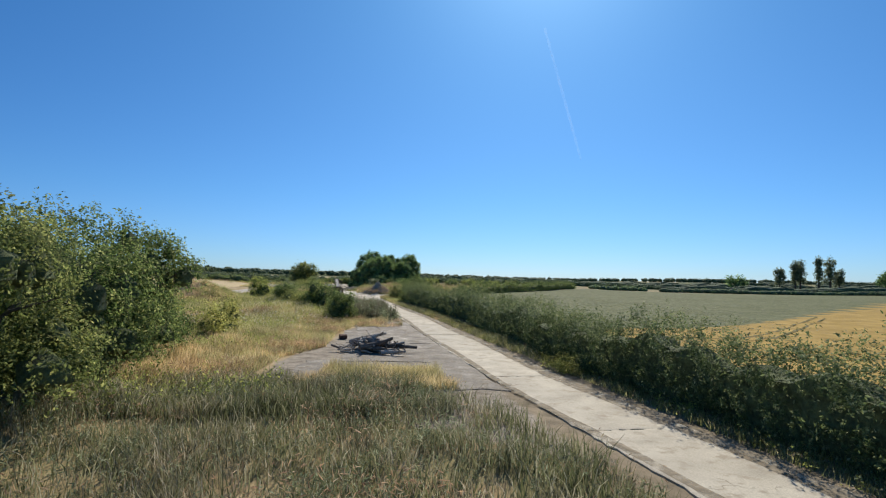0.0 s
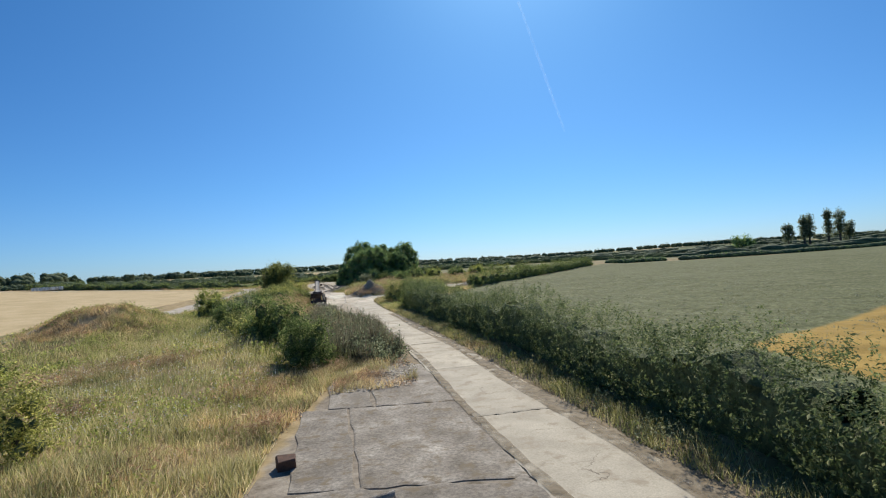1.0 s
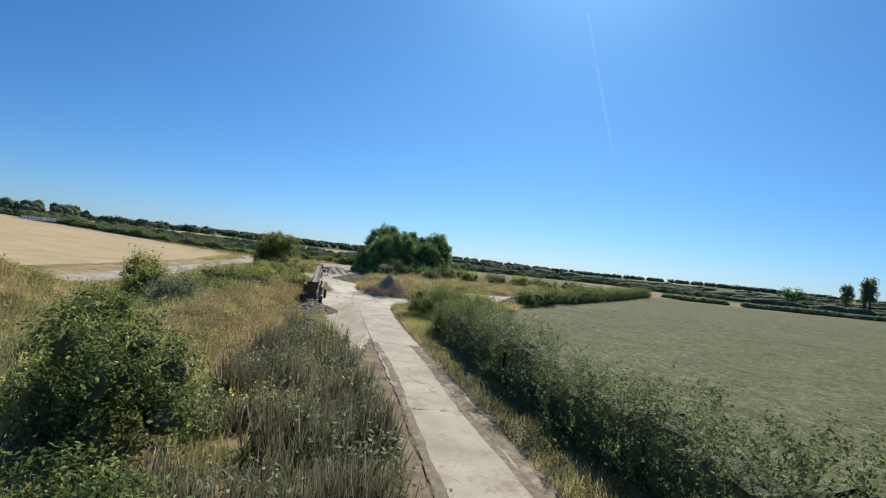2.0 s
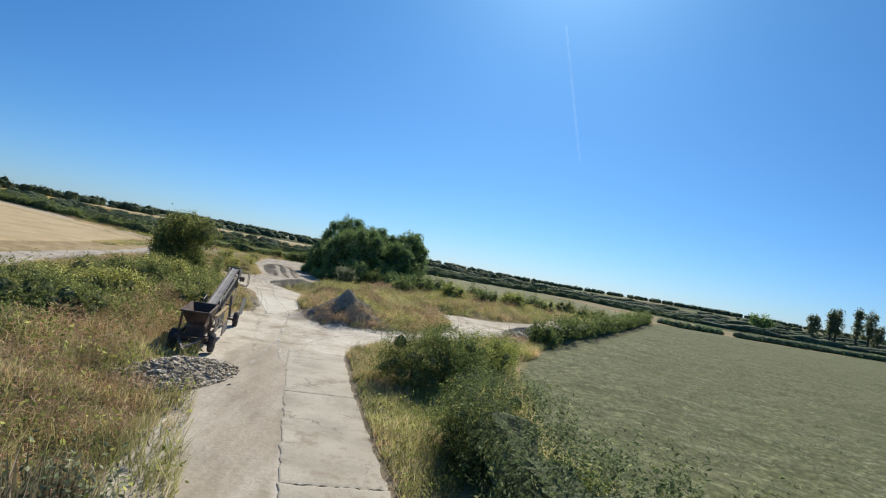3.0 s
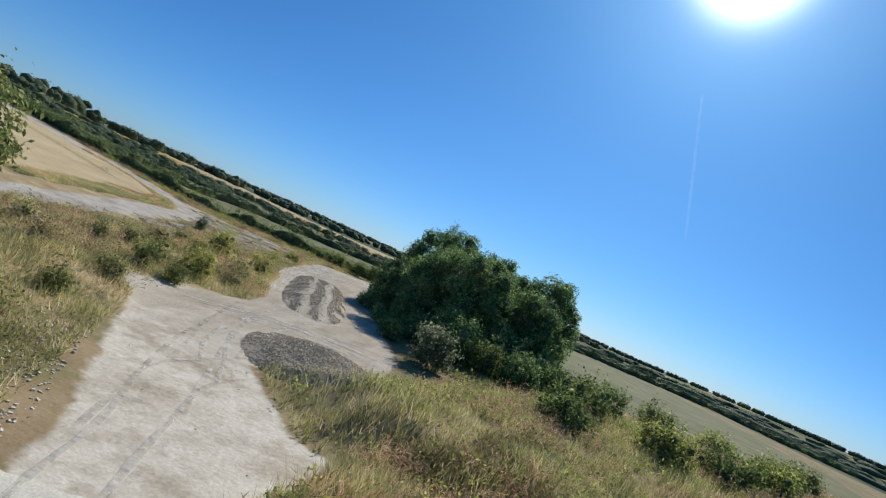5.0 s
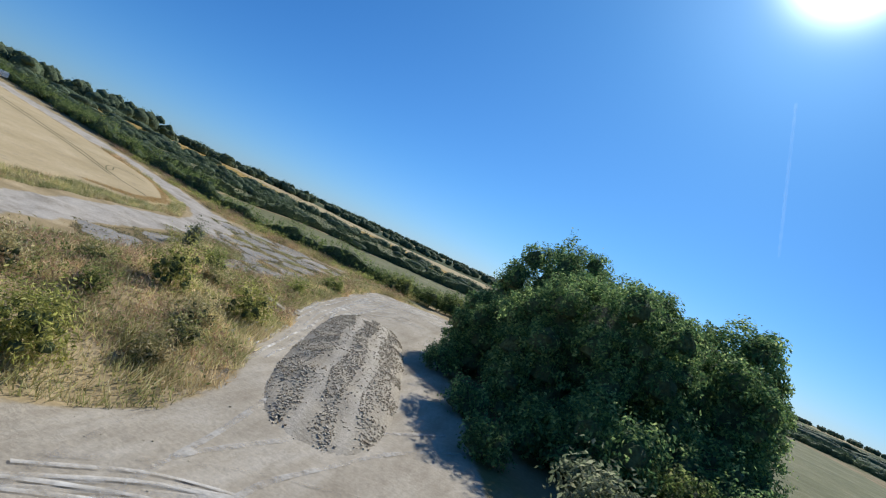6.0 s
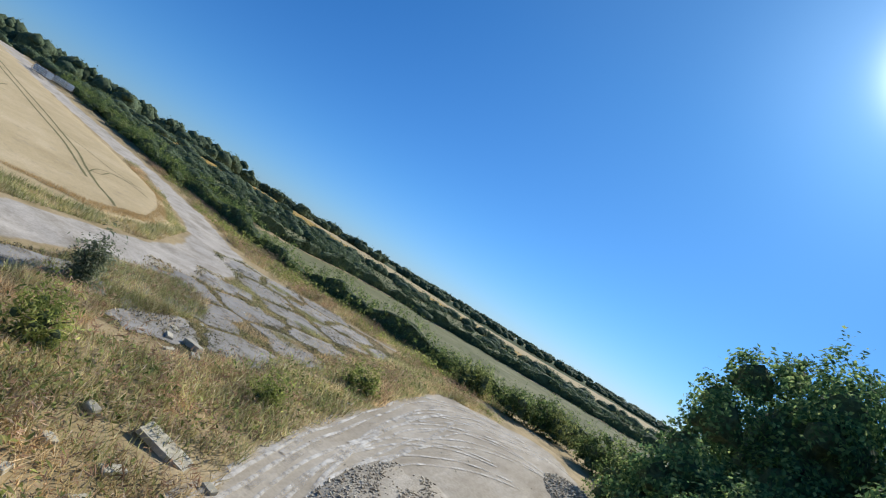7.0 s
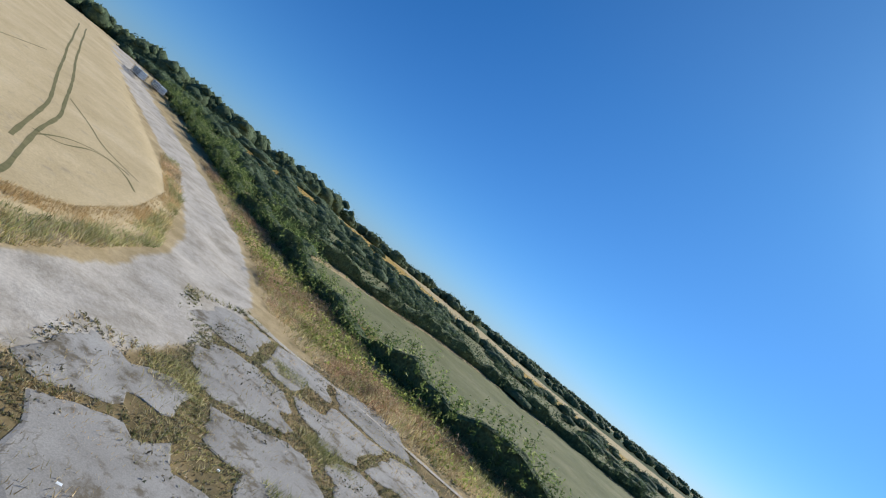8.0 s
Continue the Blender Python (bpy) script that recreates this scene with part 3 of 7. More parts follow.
    c = t.mix(mask("chalk", 0.55, 1.1), c, chalk)
    c = t.mix(1.0, c, t.ramp(grain, [(0.3, (0.82,) * 3), (0.7, (1.14,) * 3)]), "MULTIPLY")
    t.colour(c)
    t.p.inputs["Roughness"].default_value = 0.95
    t.p.inputs["Specular IOR Level"].default_value = 0.1
    t.bump(t.math("ADD", grain, t.math("MULTIPLY", t.noise(2.2, 5), 1.5)), 0.35, 0.05)
    return t.m


build_ground()


# ---------- road slabs ----------
def slab_mesh(name, corners, top, thick, mat, rng, steps=6, rag=0.05, worn=0.0):
    """A slab from four corners (left near, right near, right far, left far) with uneven edges; top(x, y) is the height of its face."""
    ring = []
    for (ax, ay), (bx, by) in zip(corners, corners[1:] + corners[:1]):
        for k in range(steps):
            s = k / steps
            ring.append((ax + (bx - ax) * s + rng.uniform(-rag, rag), ay + (by - ay) * s + rng.uniform(-rag, rag)))
    cx, cy = sum(p[0] for p in ring) / len(ring), sum(p[1] for p in ring) / len(ring)
    n = len(ring)
    inner = [(x + (cx - x) * 0.03, y + (cy - y) * 0.03) for x, y in ring]
    v = [(x, y, top(x, y) - thick) for x, y in ring] + [(x, y, top(x, y) - 0.012) for x, y in ring] + [(x, y, top(x, y) + rng.uniform(-worn, worn)) for x, y in inner] + [(cx, cy, top(cx, cy))]
    quads = [(i, (i + 1) % n, n + (i + 1) % n, n + i) for i in range(n)] + [(n + i, n + (i + 1) % n, 2 * n + (i + 1) % n, 2 * n + i) for i in range(n)]
    tris = [(2 * n + i, 2 * n + (i + 1) % n, 3 * n) for i in range(n)]
    return mesh_np(name, np.array(v), [np.array(quads), np.array(tris)], [mat])


def base_z(y):
    return float(np.interp(y, [-50, 0, 40, 100, 160, 300], [-0.3, -0.15, 0.05, 0.5, 0.95, 1.2]))


def build_road():
    rng = random.Random(3)
    road = empty("road", Matrix(), "pale concrete farm road cast in long bays", "road", kind="structure")
    y = -35.5
    while y < 82:
        y2, g = y + 7.2, 0.018
        tilt = rng.uniform(-0.008, 0.008)
        corners = [(float(road_l(y + g)), y + g - 0.15), (float(road_r(y + g)), y + g + 0.35), (float(road_r(y2 - g)), y2 - g + 0.35), (float(road_l(y2 - g)), y2 - g - 0.15)]
        me = slab_mesh("slab", corners, lambda px, py, t=tilt: base_z(py) + 0.05 + t - 0.03 * float(np.clip((py - 70) / 12, 0, 1)), 0.14, M_slab, rng, 26, 0.05)
        child("slab", me, road)
        y = y2
    for y1, y2 in ((96.8, 105.4),):
        corners = [(float(road_l(y1)), y1 - 0.3), (float(road_r(y1)), y1 + 0.6), (float(road_r(y2)) - 0.2, y2 + 0.6), (float(road_l(y2)), y2 - 0.2)]
        child("slab", slab_mesh("slab", corners, lambda px, py: base_z(py) + 0.025, 0.14, M_bright, rng, 18, 0.05), road, "bright chalk-dusted concrete bay")
    old = empty("old_lane", Matrix(), "older dark stained concrete lane beside the pale road", "road", kind="structure")
    for y1, y2, wide in ((19.6, 25.2, 8.0), (25.2, 31.8, 5.6), (31.8, 38.4, 3.6), (38.4, 45.3, 2.7)):
        for a, b in ((wide, 0.05),) if y1 < 31 else ((wide, 0.05), (wide + 1.55, wide + 0.08)):
            corners = [(float(road_l(y1)) - a, y1 + 0.03), (float(road_l(y1)) - b, y1 + 0.03), (float(road_l(y2)) - b, y2 - 0.03), (float(road_l(y2)) - a * (0.9 if y1 < 31 else 1), y2 - 0.03)]
            me = slab_mesh("slab", corners, lambda px, py: base_z(py) + 0.035, 0.12, M_old, rng, 8, 0.07 if y1 > 31 else 0.22)
            child("slab", me, old)


def cell(seeds, k, bounds):
    """The part of the plane nearer to seed k than to the others, as a convex polygon."""
    poly = list(bounds)
    px, py = seeds[k]
    for j, (qx, qy) in enumerate(seeds):
        if j == k or abs(qx - px) + abs(qy - py) > 14:
            continue
        mx, my, nx, ny = (px + qx) / 2, (py + qy) / 2, qx - px, qy - py
        cut = []
        for (ax, ay), (bx, by) in zip(poly, poly[1:] + poly[:1]):
            da, db = (ax - mx) * nx + (ay - my) * ny, (bx - mx) * nx + (by - my) * ny
            if da <= 0:
                cut.append((ax, ay))
            if da * db < 0:
                f = da / (da - db)
                cut.append((ax + (bx - ax) * f, ay + (by - ay) * f))
        poly = cut
    return poly


JOINTS = []  # edge points of the paving: place, way out, width of the joint


def build_hardstanding():
    """Broken grey hardstanding: uneven sheets of old paving with grass and moss between them."""
    rng = random.Random(9)
    area = empty("hardstanding", Matrix(), "broken grey hardstanding of old panels with grass in the joints", "paving", kind="structure")
    ux, uy = -0.3, 0.954
    vx, vy = -uy, ux
    seeds = []
    for i in range(-6, 9):
        for j in range(-4, 6):
            u, v = i * 3.9 + (1.7 if j % 2 else 0) + rng.uniform(-0.9, 0.9), j * 2.75 + rng.uniform(-0.5, 0.5)
            seeds.append((-39.0 + ux * u + vx * v, 150.0 + uy * u + vy * v))
    for k, (sx, sy) in enumerate(seeds):
        inside = float(sdf(np.array([sx]), np.array([sy]), HARD)[0])
        if inside < -0.4 or rng.random() < 0.04:
            continue
        ring = cell(seeds, k, [(sx - 8, sy - 8), (sx + 8, sy - 8), (sx + 8, sy + 8), (sx - 8, sy + 8)])
        cx, cy = sum(p[0] for p in ring) / len(ring), sum(p[1] for p in ring) / len(ring)
        gap, phase, pts = rng.uniform(0.12, 0.3), rng.uniform(0, 6), []
        for (ax, ay), (bx, by) in zip(ring, ring[1:] + ring[:1]):
            steps = max(2, int(math.hypot(bx - ax, by - ay) / 0.28))
            for q in range(steps):
                x, y = ax + (bx - ax) * q / steps, ay + (by - ay) * q / steps
                d = math.hypot(x - cx, y - cy)
                bite = gap + 0.16 * noise.noise((x * 1.1, y * 1.1, phase)) + 0.12 * noise.noise((x * 3.7, y * 3.7, phase)) + rng.uniform(-0.02, 0.04)
                bite = bite + max(0.0, noise.noise((x * 0.5, y * 0.5, 4.0)) - 0.12) * 1.9
                bite = min(max(0.02, bite), d * 0.6)
                pts.append((x + (cx - x) * bite / d, y + (cy - y) * bite / d))
                JOINTS.append((*pts[-1], (x - cx) / d, (y - cy) / d, bite))
        n, h = len(pts), rng.uniform(0.022, 0.04)
        inner = [(x + (cx - x) * 0.05, y + (cy - y) * 0.05) for x, y in pts]
        half = [(x + (cx - x) * 0.5, y + (cy - y) * 0.5) for x, y in pts]
        v = [(x, y, base_z(y) - 0.1) for x, y in pts] + [(x, y, base_z(y) + h - 0.014) for x, y in pts] + [(x, y, base_z(y) + h) for x, y in inner]
        v += [(x, y, base_z(y) + h + 0.012 * noise.noise((x, y, 1.0))) for x, y in half] + [(cx, cy, base_z(cy) + h)]
        quads = [(r * n + i, r * n + (i + 1) % n, (r + 1) * n + (i + 1) % n, (r + 1) * n + i) for r in range(3) for i in range(n)]
        tris = [(3 * n + i, 3 * n + (i + 1) % n, 4 * n) for i in range(n)]
        child("panel", mesh_np("panel", np.array(v), [np.array(quads), np.array(tris)], [M_asphalt]), area)


# ---------- foliage ----------
def leaf_quads(p, n, size, rng, slim=0.55):
    """Leaf shaped quads at points p, facing roughly n."""
    k = len(p)
    n = n + rng.normal(0, 0.55, (k, 3))
    n /= np.linalg.norm(n, axis=1, keepdims=True) + 1e-9
    t = rng.normal(0, 1, (k, 3))
    t -= n * (t * n).sum(1, keepdims=True)
    t /= np.linalg.norm(t, axis=1, keepdims=True) + 1e-9
    b = np.cross(n, t)
    s = (size * rng.uniform(0.6, 1.35, k))[:, None]
    v = np.stack([p - t * s, p + b * s * slim + n * s * 0.12, p + t * s, p - b * s * slim + n * s * 0.12], 1).reshape(-1, 3)
    return v, np.arange(4 * k).reshape(-1, 4)


def ball(sub):
    bm = bmesh.new()
    bmesh.ops.create_icosphere(bm, subdivisions=sub, radius=1.0)
    v = np.array([q.co[:] for q in bm.verts])
    f = np.array([[w.index for w in q.verts] for q in bm.faces])
    bm.free()
    return v, f


BALL1 = ball(1)


def crown(name, blobs, count, leaf, mats, rng, core=0.66, shoots=0.12, sub=BALL1, sprig=10, reach=1.0, hide=0.3, slim=0.55):
    """Foliage of several rounded masses: leaves in sprigs round solid cores. blobs: rows of x, y, z, rx, ry, rz."""
    blobs = np.array(blobs, float)
    area = (blobs[:, 3] * blobs[:, 4] + blobs[:, 3] * blobs[:, 5] + blobs[:, 4] * blobs[:, 5])
    m = max(1, int(count * (0.66 if core < 0.8 else 0.7)) // sprig)
    leaf = leaf * 1.09
    pick = rng.choice(len(blobs), m, p=area / area.sum())
    d = rng.normal(0, 1, (m, 3))
    d /= np.linalg.norm(d, axis=1, keepdims=True)
    low = d[:, 2] < -0.6
    d[low, 2] *= -1
    lump = 1 + 0.12 * np.sin(d[:, 0] * 7 + pick) * np.sin(d[:, 1] * 6 + 2 * pick) + 0.1 * np.sin(d[:, 2] * 9 + d[:, 0] * 5 + pick)
    lump = 1 + (lump - 1) * min(reach * 1.4, 1.0)
    near = max(0.52, core - 0.06)
    r = (0.7 + 0.36 * rng.random(m) if core > 0.8 else near + (1.06 - near) * rng.random(m) ** 0.6) * lump
    b = blobs[pick]
    p = b[:, :3] + d * b[:, 3:] * r[:, None]
    keep = np.ones(m, bool)
    for j, q in enumerate(blobs):
        keep &= ~(((((p - q[:3]) / q[3:]) ** 2).sum(1) < hide) & (pick != j))
    p, nrm = p[keep], (d / b[:, 3:])[keep]
    nrm /= np.linalg.norm(nrm, axis=1, keepdims=True)
    m = len(p)
    up = np.where(rng.random(m) < shoots, rng.uniform(2.0, 5.0, m), rng.uniform(0.4, 1.6, m)) * leaf
    up = up * (0.3 if sprig < 8 else 1.0) * reach
    grow = nrm * 0.6 + np.array([0, 0, 0.8])
    pp = np.repeat(p, sprig, 0) + np.repeat(grow * up[:, None], sprig, 0) * rng.uniform(-0.6, 1.6, (m * sprig, 1)) + rng.normal(0, leaf * 1.35, (m * sprig, 3))
    v, f = leaf_quads(pp, np.repeat(nrm + np.array([0, 0, 0.35]), sprig, 0), leaf, rng, slim)
    vs, tri, at = [v], [], len(v)
    bv, bf = sub
    # solid core in each mass, dark in near plants for the shade within
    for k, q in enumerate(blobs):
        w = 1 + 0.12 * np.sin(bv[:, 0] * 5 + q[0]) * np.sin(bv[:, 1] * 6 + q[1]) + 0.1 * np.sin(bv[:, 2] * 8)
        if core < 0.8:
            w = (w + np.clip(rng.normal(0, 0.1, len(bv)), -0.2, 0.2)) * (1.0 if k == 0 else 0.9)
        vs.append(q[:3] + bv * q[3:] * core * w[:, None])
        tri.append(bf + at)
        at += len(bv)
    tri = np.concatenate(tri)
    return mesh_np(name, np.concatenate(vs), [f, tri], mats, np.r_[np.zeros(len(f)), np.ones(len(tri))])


def limbs(base, top, spread, r, rng, n=5):
    """A tapered trunk and limbs."""
    bm = bmesh.new()
    b, t = Vector(base), Vector(top)
    fork = b.lerp(t, 0.35)
    rod(bm, b - Vector((0, 0, 0.15)), fork, r, r * 0.75, 9)
    for k in range(n):
        a = k * 2.4 + rng.uniform(-0.4, 0.4)
        end = Vector((b.x + math.cos(a) * spread * rng.uniform(0.45, 0.8), b.y + math.sin(a) * spread * rng.uniform(0.45, 0.8), fork.z + (t.z - fork.z) * rng.uniform(0.45, 0.9)))
        mid = fork.lerp(end, 0.5) + Vector((0, 0, 0.12 * spread))
        rod(bm, fork - Vector((0, 0, r * 0.3)), mid, r * 0.5, r * 0.33, 7)
        rod(bm, mid, end, r * 0.33, r * 0.1, 6)
    return bm


def shrub(x, y, r, h, count, leaf, mat, seed, label, name="shrub", category="shrub", tall=1.0, group="", z=None, fine=False):
    rng, rr = np.random.default_rng(seed), random.Random(seed)
    g = gz(x, y) - 0.05 if z is None else z
    ob = empty(name, Matrix.Translation((x, y, g)), label, category, group)
    blobs = [(0, 0, h * 0.45, r * 0.62, r * 0.62, h * 0.44)]
    for k in range(10):
        a = k * 2.4 + rr.uniform(-0.5, 0.5)
        rad = r * rr.uniform(0.3, 0.72)
        s = r * rr.uniform(0.24, 0.44)
        hz = max(h * rr.uniform(0.18, 0.8) * (1.1 - 0.35 * rad / r), s * 0.8)
        blobs.append((math.cos(a) * rad, math.sin(a) * rad, hz, s, s * rr.uniform(0.8, 1.1), min(s * rr.uniform(0.8, 1.3) * tall, hz * 0.98)))
    for k in range(6):
        a = k * 1.05 + rr.uniform(-0.3, 0.3)
        s = r * rr.uniform(0.34, 0.46)
        blobs.append((math.cos(a) * r * 0.52, math.sin(a) * r * 0.52, min(s, h * 0.5) * 0.8, s, s, min(s, h * 0.5) * 0.82))
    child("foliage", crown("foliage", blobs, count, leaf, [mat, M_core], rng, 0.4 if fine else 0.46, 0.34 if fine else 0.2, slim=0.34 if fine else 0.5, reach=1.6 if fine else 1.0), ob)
    part("stem", limbs((0, 0, 0), (0, 0, h * 0.75), r, 0.035 + 0.018 * h, rr, 4), M_bark, ob)
    return ob


def tree(x, y, r, h, count, leaf, mat, seed, label, clear=0.15, name="tree", group="", lobes=12):
    rng, rr = np.random.default_rng(seed), random.Random(seed)
    g = gz(x, y) - 0.05
    ob = empty(name, Matrix.Translation((x, y, g)), label, "tree", group)
    mid, half = h * (1 + clear) / 2, h * (1 - clear) / 2
    blobs = [(0, 0, mid, r * 0.8, r * 0.8, half * 0.88)]
    for k in range(lobes):
        a, e = k * 2.399 + rr.uniform(-0.3, 0.3), 0.92 - 1.75 * (k + rr.uniform(0.2, 0.8)) / lobes
        c, s = math.sqrt(max(0.05, 1 - e * e)), r * rr.uniform(1.0, 1.62) / math.sqrt(lobes)
        out = rr.uniform(0.74, 0.9)
        zz = mid + e * half * (out - 0.02)
        blobs.append((math.cos(a) * c * r * out, math.sin(a) * c * r * out, zz, s, s, min(s * 0.9, zz - 0.2)))
    for k in range(9 if clear < 0.04 else 0):
        a = k * 0.7 + rr.uniform(-0.3, 0.3)
        s = r * rr.uniform(0.26, 0.4)
        blobs.append((math.cos(a) * r * 0.64, math.sin(a) * r * 0.64, s * 0.9, s, s, s * 0.92))
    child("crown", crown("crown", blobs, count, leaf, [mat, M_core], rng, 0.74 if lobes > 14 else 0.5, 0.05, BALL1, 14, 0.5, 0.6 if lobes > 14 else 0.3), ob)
    part("trunk", limbs((0, 0, 0), (0, 0, h * 0.8), r, 0.03 * h + 0.06, rr, 7), M_bark, ob)
    return ob


def hedge(line, width, height, per_m, leaf, mat, seed, label, name="hedge", piece=4.5, vary=0.1):
    """A clipped field hedge along a line of points."""
    rng = np.random.default_rng(seed)
    line = np.array(line, float)
    seg = np.hypot(*np.diff(line, axis=0).T)
    at = np.r_[0, np.cumsum(seg)]
    count = int(at[-1] * per_m)
    ob = empty(name, Matrix(), label, "hedge")

    def place(s, a, rad, sole=False):
        cx, cy = np.interp(s, at, line[:, 0]), np.interp(s, at, line[:, 1])
        k = np.clip(np.searchsorted(at, s) - 1, 0, len(seg) - 1)
        tx, ty = np.diff(line[:, 0])[k] / seg[k], np.diff(line[:, 1])[k] / seg[k]
        hh = height * (1 + vary * np.sin(s * 0.9 + seed) + vary * np.sin(s * 0.31 + 2 * seed) + 0.07 * np.sin(s * 2.7))
        w = width / 2 * (1 + 0.14 * np.sin(s * 1.3 + seed) * np.sin(s * 0.5) + 0.12 * np.sin(s * 3.1 + a * 3))
        ca, sa = np.cos(a), np.sin(a)
        across = np.sign(ca) * np.abs(ca) ** 0.55 * w * rad
        up = hh * (0.5 + 0.5 * np.sign(sa) * np.abs(sa) ** 0.6 * (np.where(sa < 0, 1.05, rad) if sole else rad))
        across = across * (0.66 + 0.36 * np.clip(up / hh, 0, 1))
        x, y = cx + ty * across, cy - tx * across
        return np.stack([x, y, ground_z(x, y) * 0.3 + ground_z(cx, cy) * 0.7 + up], -1), np.stack([ty * ca, -tx * ca, sa], -1)

    pieces = max(1, int(at[-1] / piece))
    for k in range(pieces):
        s0, s1 = at[-1] * k / pieces, at[-1] * (k + 1) / pieces
        m = count // pieces
        m = m // 10
        s, a = rng.uniform(s0 - 0.15, s1 + 0.15, m), rng.uniform(-0.9, math.pi + 0.9, m)
        rad = 0.5 + 0.54 * rng.random(m) ** 0.7
        rad = np.where((rng.random(m) < 0.12) & (np.sin(a) > 0.3), rad + rng.uniform(0, 0.3, m), rad)
        p, nrm = place(s, a, rad)
        spray = nrm * rng.uniform(0.2, 1.0, (m, 1)) + np.array([0, 0, 0.8]) + rng.normal(0, 0.3, (m, 3))
        rise = np.repeat(spray * (rng.uniform(2.0, 6.5, m) * leaf)[:, None], 10, 0)
        p = np.repeat(p, 10, 0) + rise * rng.uniform(-0.4, 1.0, (m * 10, 1)) + rng.normal(0, leaf * 0.75, (m * 10, 3))
        nrm = np.repeat(nrm + np.array([0, 0, 0.3]), 10, 0)
        v, f = leaf_quads(p, nrm, leaf, rng, 0.42)
        # closed core shell, its dark colour standing in for shade inside the hedge
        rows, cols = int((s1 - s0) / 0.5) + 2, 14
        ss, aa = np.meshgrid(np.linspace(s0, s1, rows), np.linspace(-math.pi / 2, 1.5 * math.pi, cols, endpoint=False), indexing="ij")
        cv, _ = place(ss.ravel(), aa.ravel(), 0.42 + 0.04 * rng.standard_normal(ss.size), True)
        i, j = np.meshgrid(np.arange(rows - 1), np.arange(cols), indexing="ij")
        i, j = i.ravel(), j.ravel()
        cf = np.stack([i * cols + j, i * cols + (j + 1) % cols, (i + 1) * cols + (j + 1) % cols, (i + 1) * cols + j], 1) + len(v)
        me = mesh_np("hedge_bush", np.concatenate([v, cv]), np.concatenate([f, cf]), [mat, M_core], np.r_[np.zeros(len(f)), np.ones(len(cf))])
        child("hedge_bush", me, ob)
    return ob


def woods(name, line, depth, n, low, high, leaf, seed, label, mat=None, per=110):
    """A far belt of trees along a line, one piece of stuff."""
    rng = np.random.default_rng(seed)
    line = np.array(line, float)
    seg = np.hypot(*np.diff(line, axis=0).T)
    at = np.r_[0, np.cumsum(seg)]
    s = (np.arange(n) + rng.uniform(0.1, 0.9, n)) / n * at[-1]
    x = np.interp(s, at, line[:, 0]) + rng.normal(0, depth / 3, n)
    y = np.interp(s, at, line[:, 1]) + rng.normal(0, depth / 3, n)
    h = rng.uniform(low, high, n) * (1 + 0.12 * np.sin(s / at[-1] * 40 + seed))
    z = ground_z(x, y)
    gap = at[-1] / n
    blobs = []
    for k in range(n):
        r = max(h[k] * rng.uniform(0.5, 0.85), gap * rng.uniform(1.2, 2.2))
        blobs.append((x[k], y[k], z[k] + h[k] * 0.4, r, r, h[k] * 0.56))
        for q in range(3 if h[k] > 2.2 and gap < 6 else 0):
            a = rng.uniform(0, 2 * math.pi)
            blobs.append((x[k] + math.cos(a) * r * 0.6, y[k] + math.sin(a) * r * 0.6, z[k] + h[k] * rng.uniform(0.5, 0.78), r * 0.45, r * 0.45, h[k] * rng.uniform(0.2, 0.28)))
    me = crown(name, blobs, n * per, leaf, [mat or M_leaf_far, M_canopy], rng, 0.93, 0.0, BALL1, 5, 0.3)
    me.polygons.foreach_set("use_smooth", np.ones(len(me.polygons), bool))
    return tagged(new(name, me), label, "trees", kind="stuff")


def blades(name, label, mat, count, where, height, width, seed, lean=0.35, simple=True):
    """Grass as single blades. where(rng, k) gives k places x, y; height is low, high."""
    rng = np.random.default_rng(seed)
    x, y = where(rng, count)
    k = len(x)
    z = ground_z(x, y)
    tone = 0.75 + 0.35 * wave(x, y, 1.3, seed * 0.37)
    h = rng.uniform(*height, k) * np.clip(tone, 0.4, 1.3)
    a = rng.uniform(0, 2 * math.pi, k)
    w = width * rng.uniform(0.6, 1.4, k)
    lx, ly = rng.normal(0, lean, k) * h, rng.normal(0, lean, k) * h
    ox, oy = np.cos(a) * w / 2, np.sin(a) * w / 2
    b1, b2 = np.stack([x - ox, y - oy, z - 0.03], 1), np.stack([x + ox, y + oy, z - 0.03], 1)
    if simple:
        tip = np.stack([x + lx, y + ly, z + h], 1)
        me = mesh_np(name, np.stack([b1, b2, tip], 1).reshape(-1, 3), np.arange(3 * k).reshape(-1, 3), [mat])
        return tagged(new(name, me), label, "grass", kind="stuff")
    m1 = np.stack([x - ox * 0.8 + lx * 0.35, y - oy * 0.8 + ly * 0.35, z + h * 0.6], 1)
    m2 = np.stack([x + ox * 0.8 + lx * 0.35, y + oy * 0.8 + ly * 0.35, z + h * 0.6], 1)
    tip = np.stack([x + lx, y + ly, z + h], 1)
    v = np.stack([b1, b2, m2, m1, tip], 1).reshape(-1, 3)
    i = np.arange(k)[:, None] * 5
    me = mesh_np(name, v, [i + np.array([[0, 1, 2, 3]]), i + np.array([[3, 2, 4]])], [mat])
    return tagged(new(name, me), label, "grass", kind="stuff")


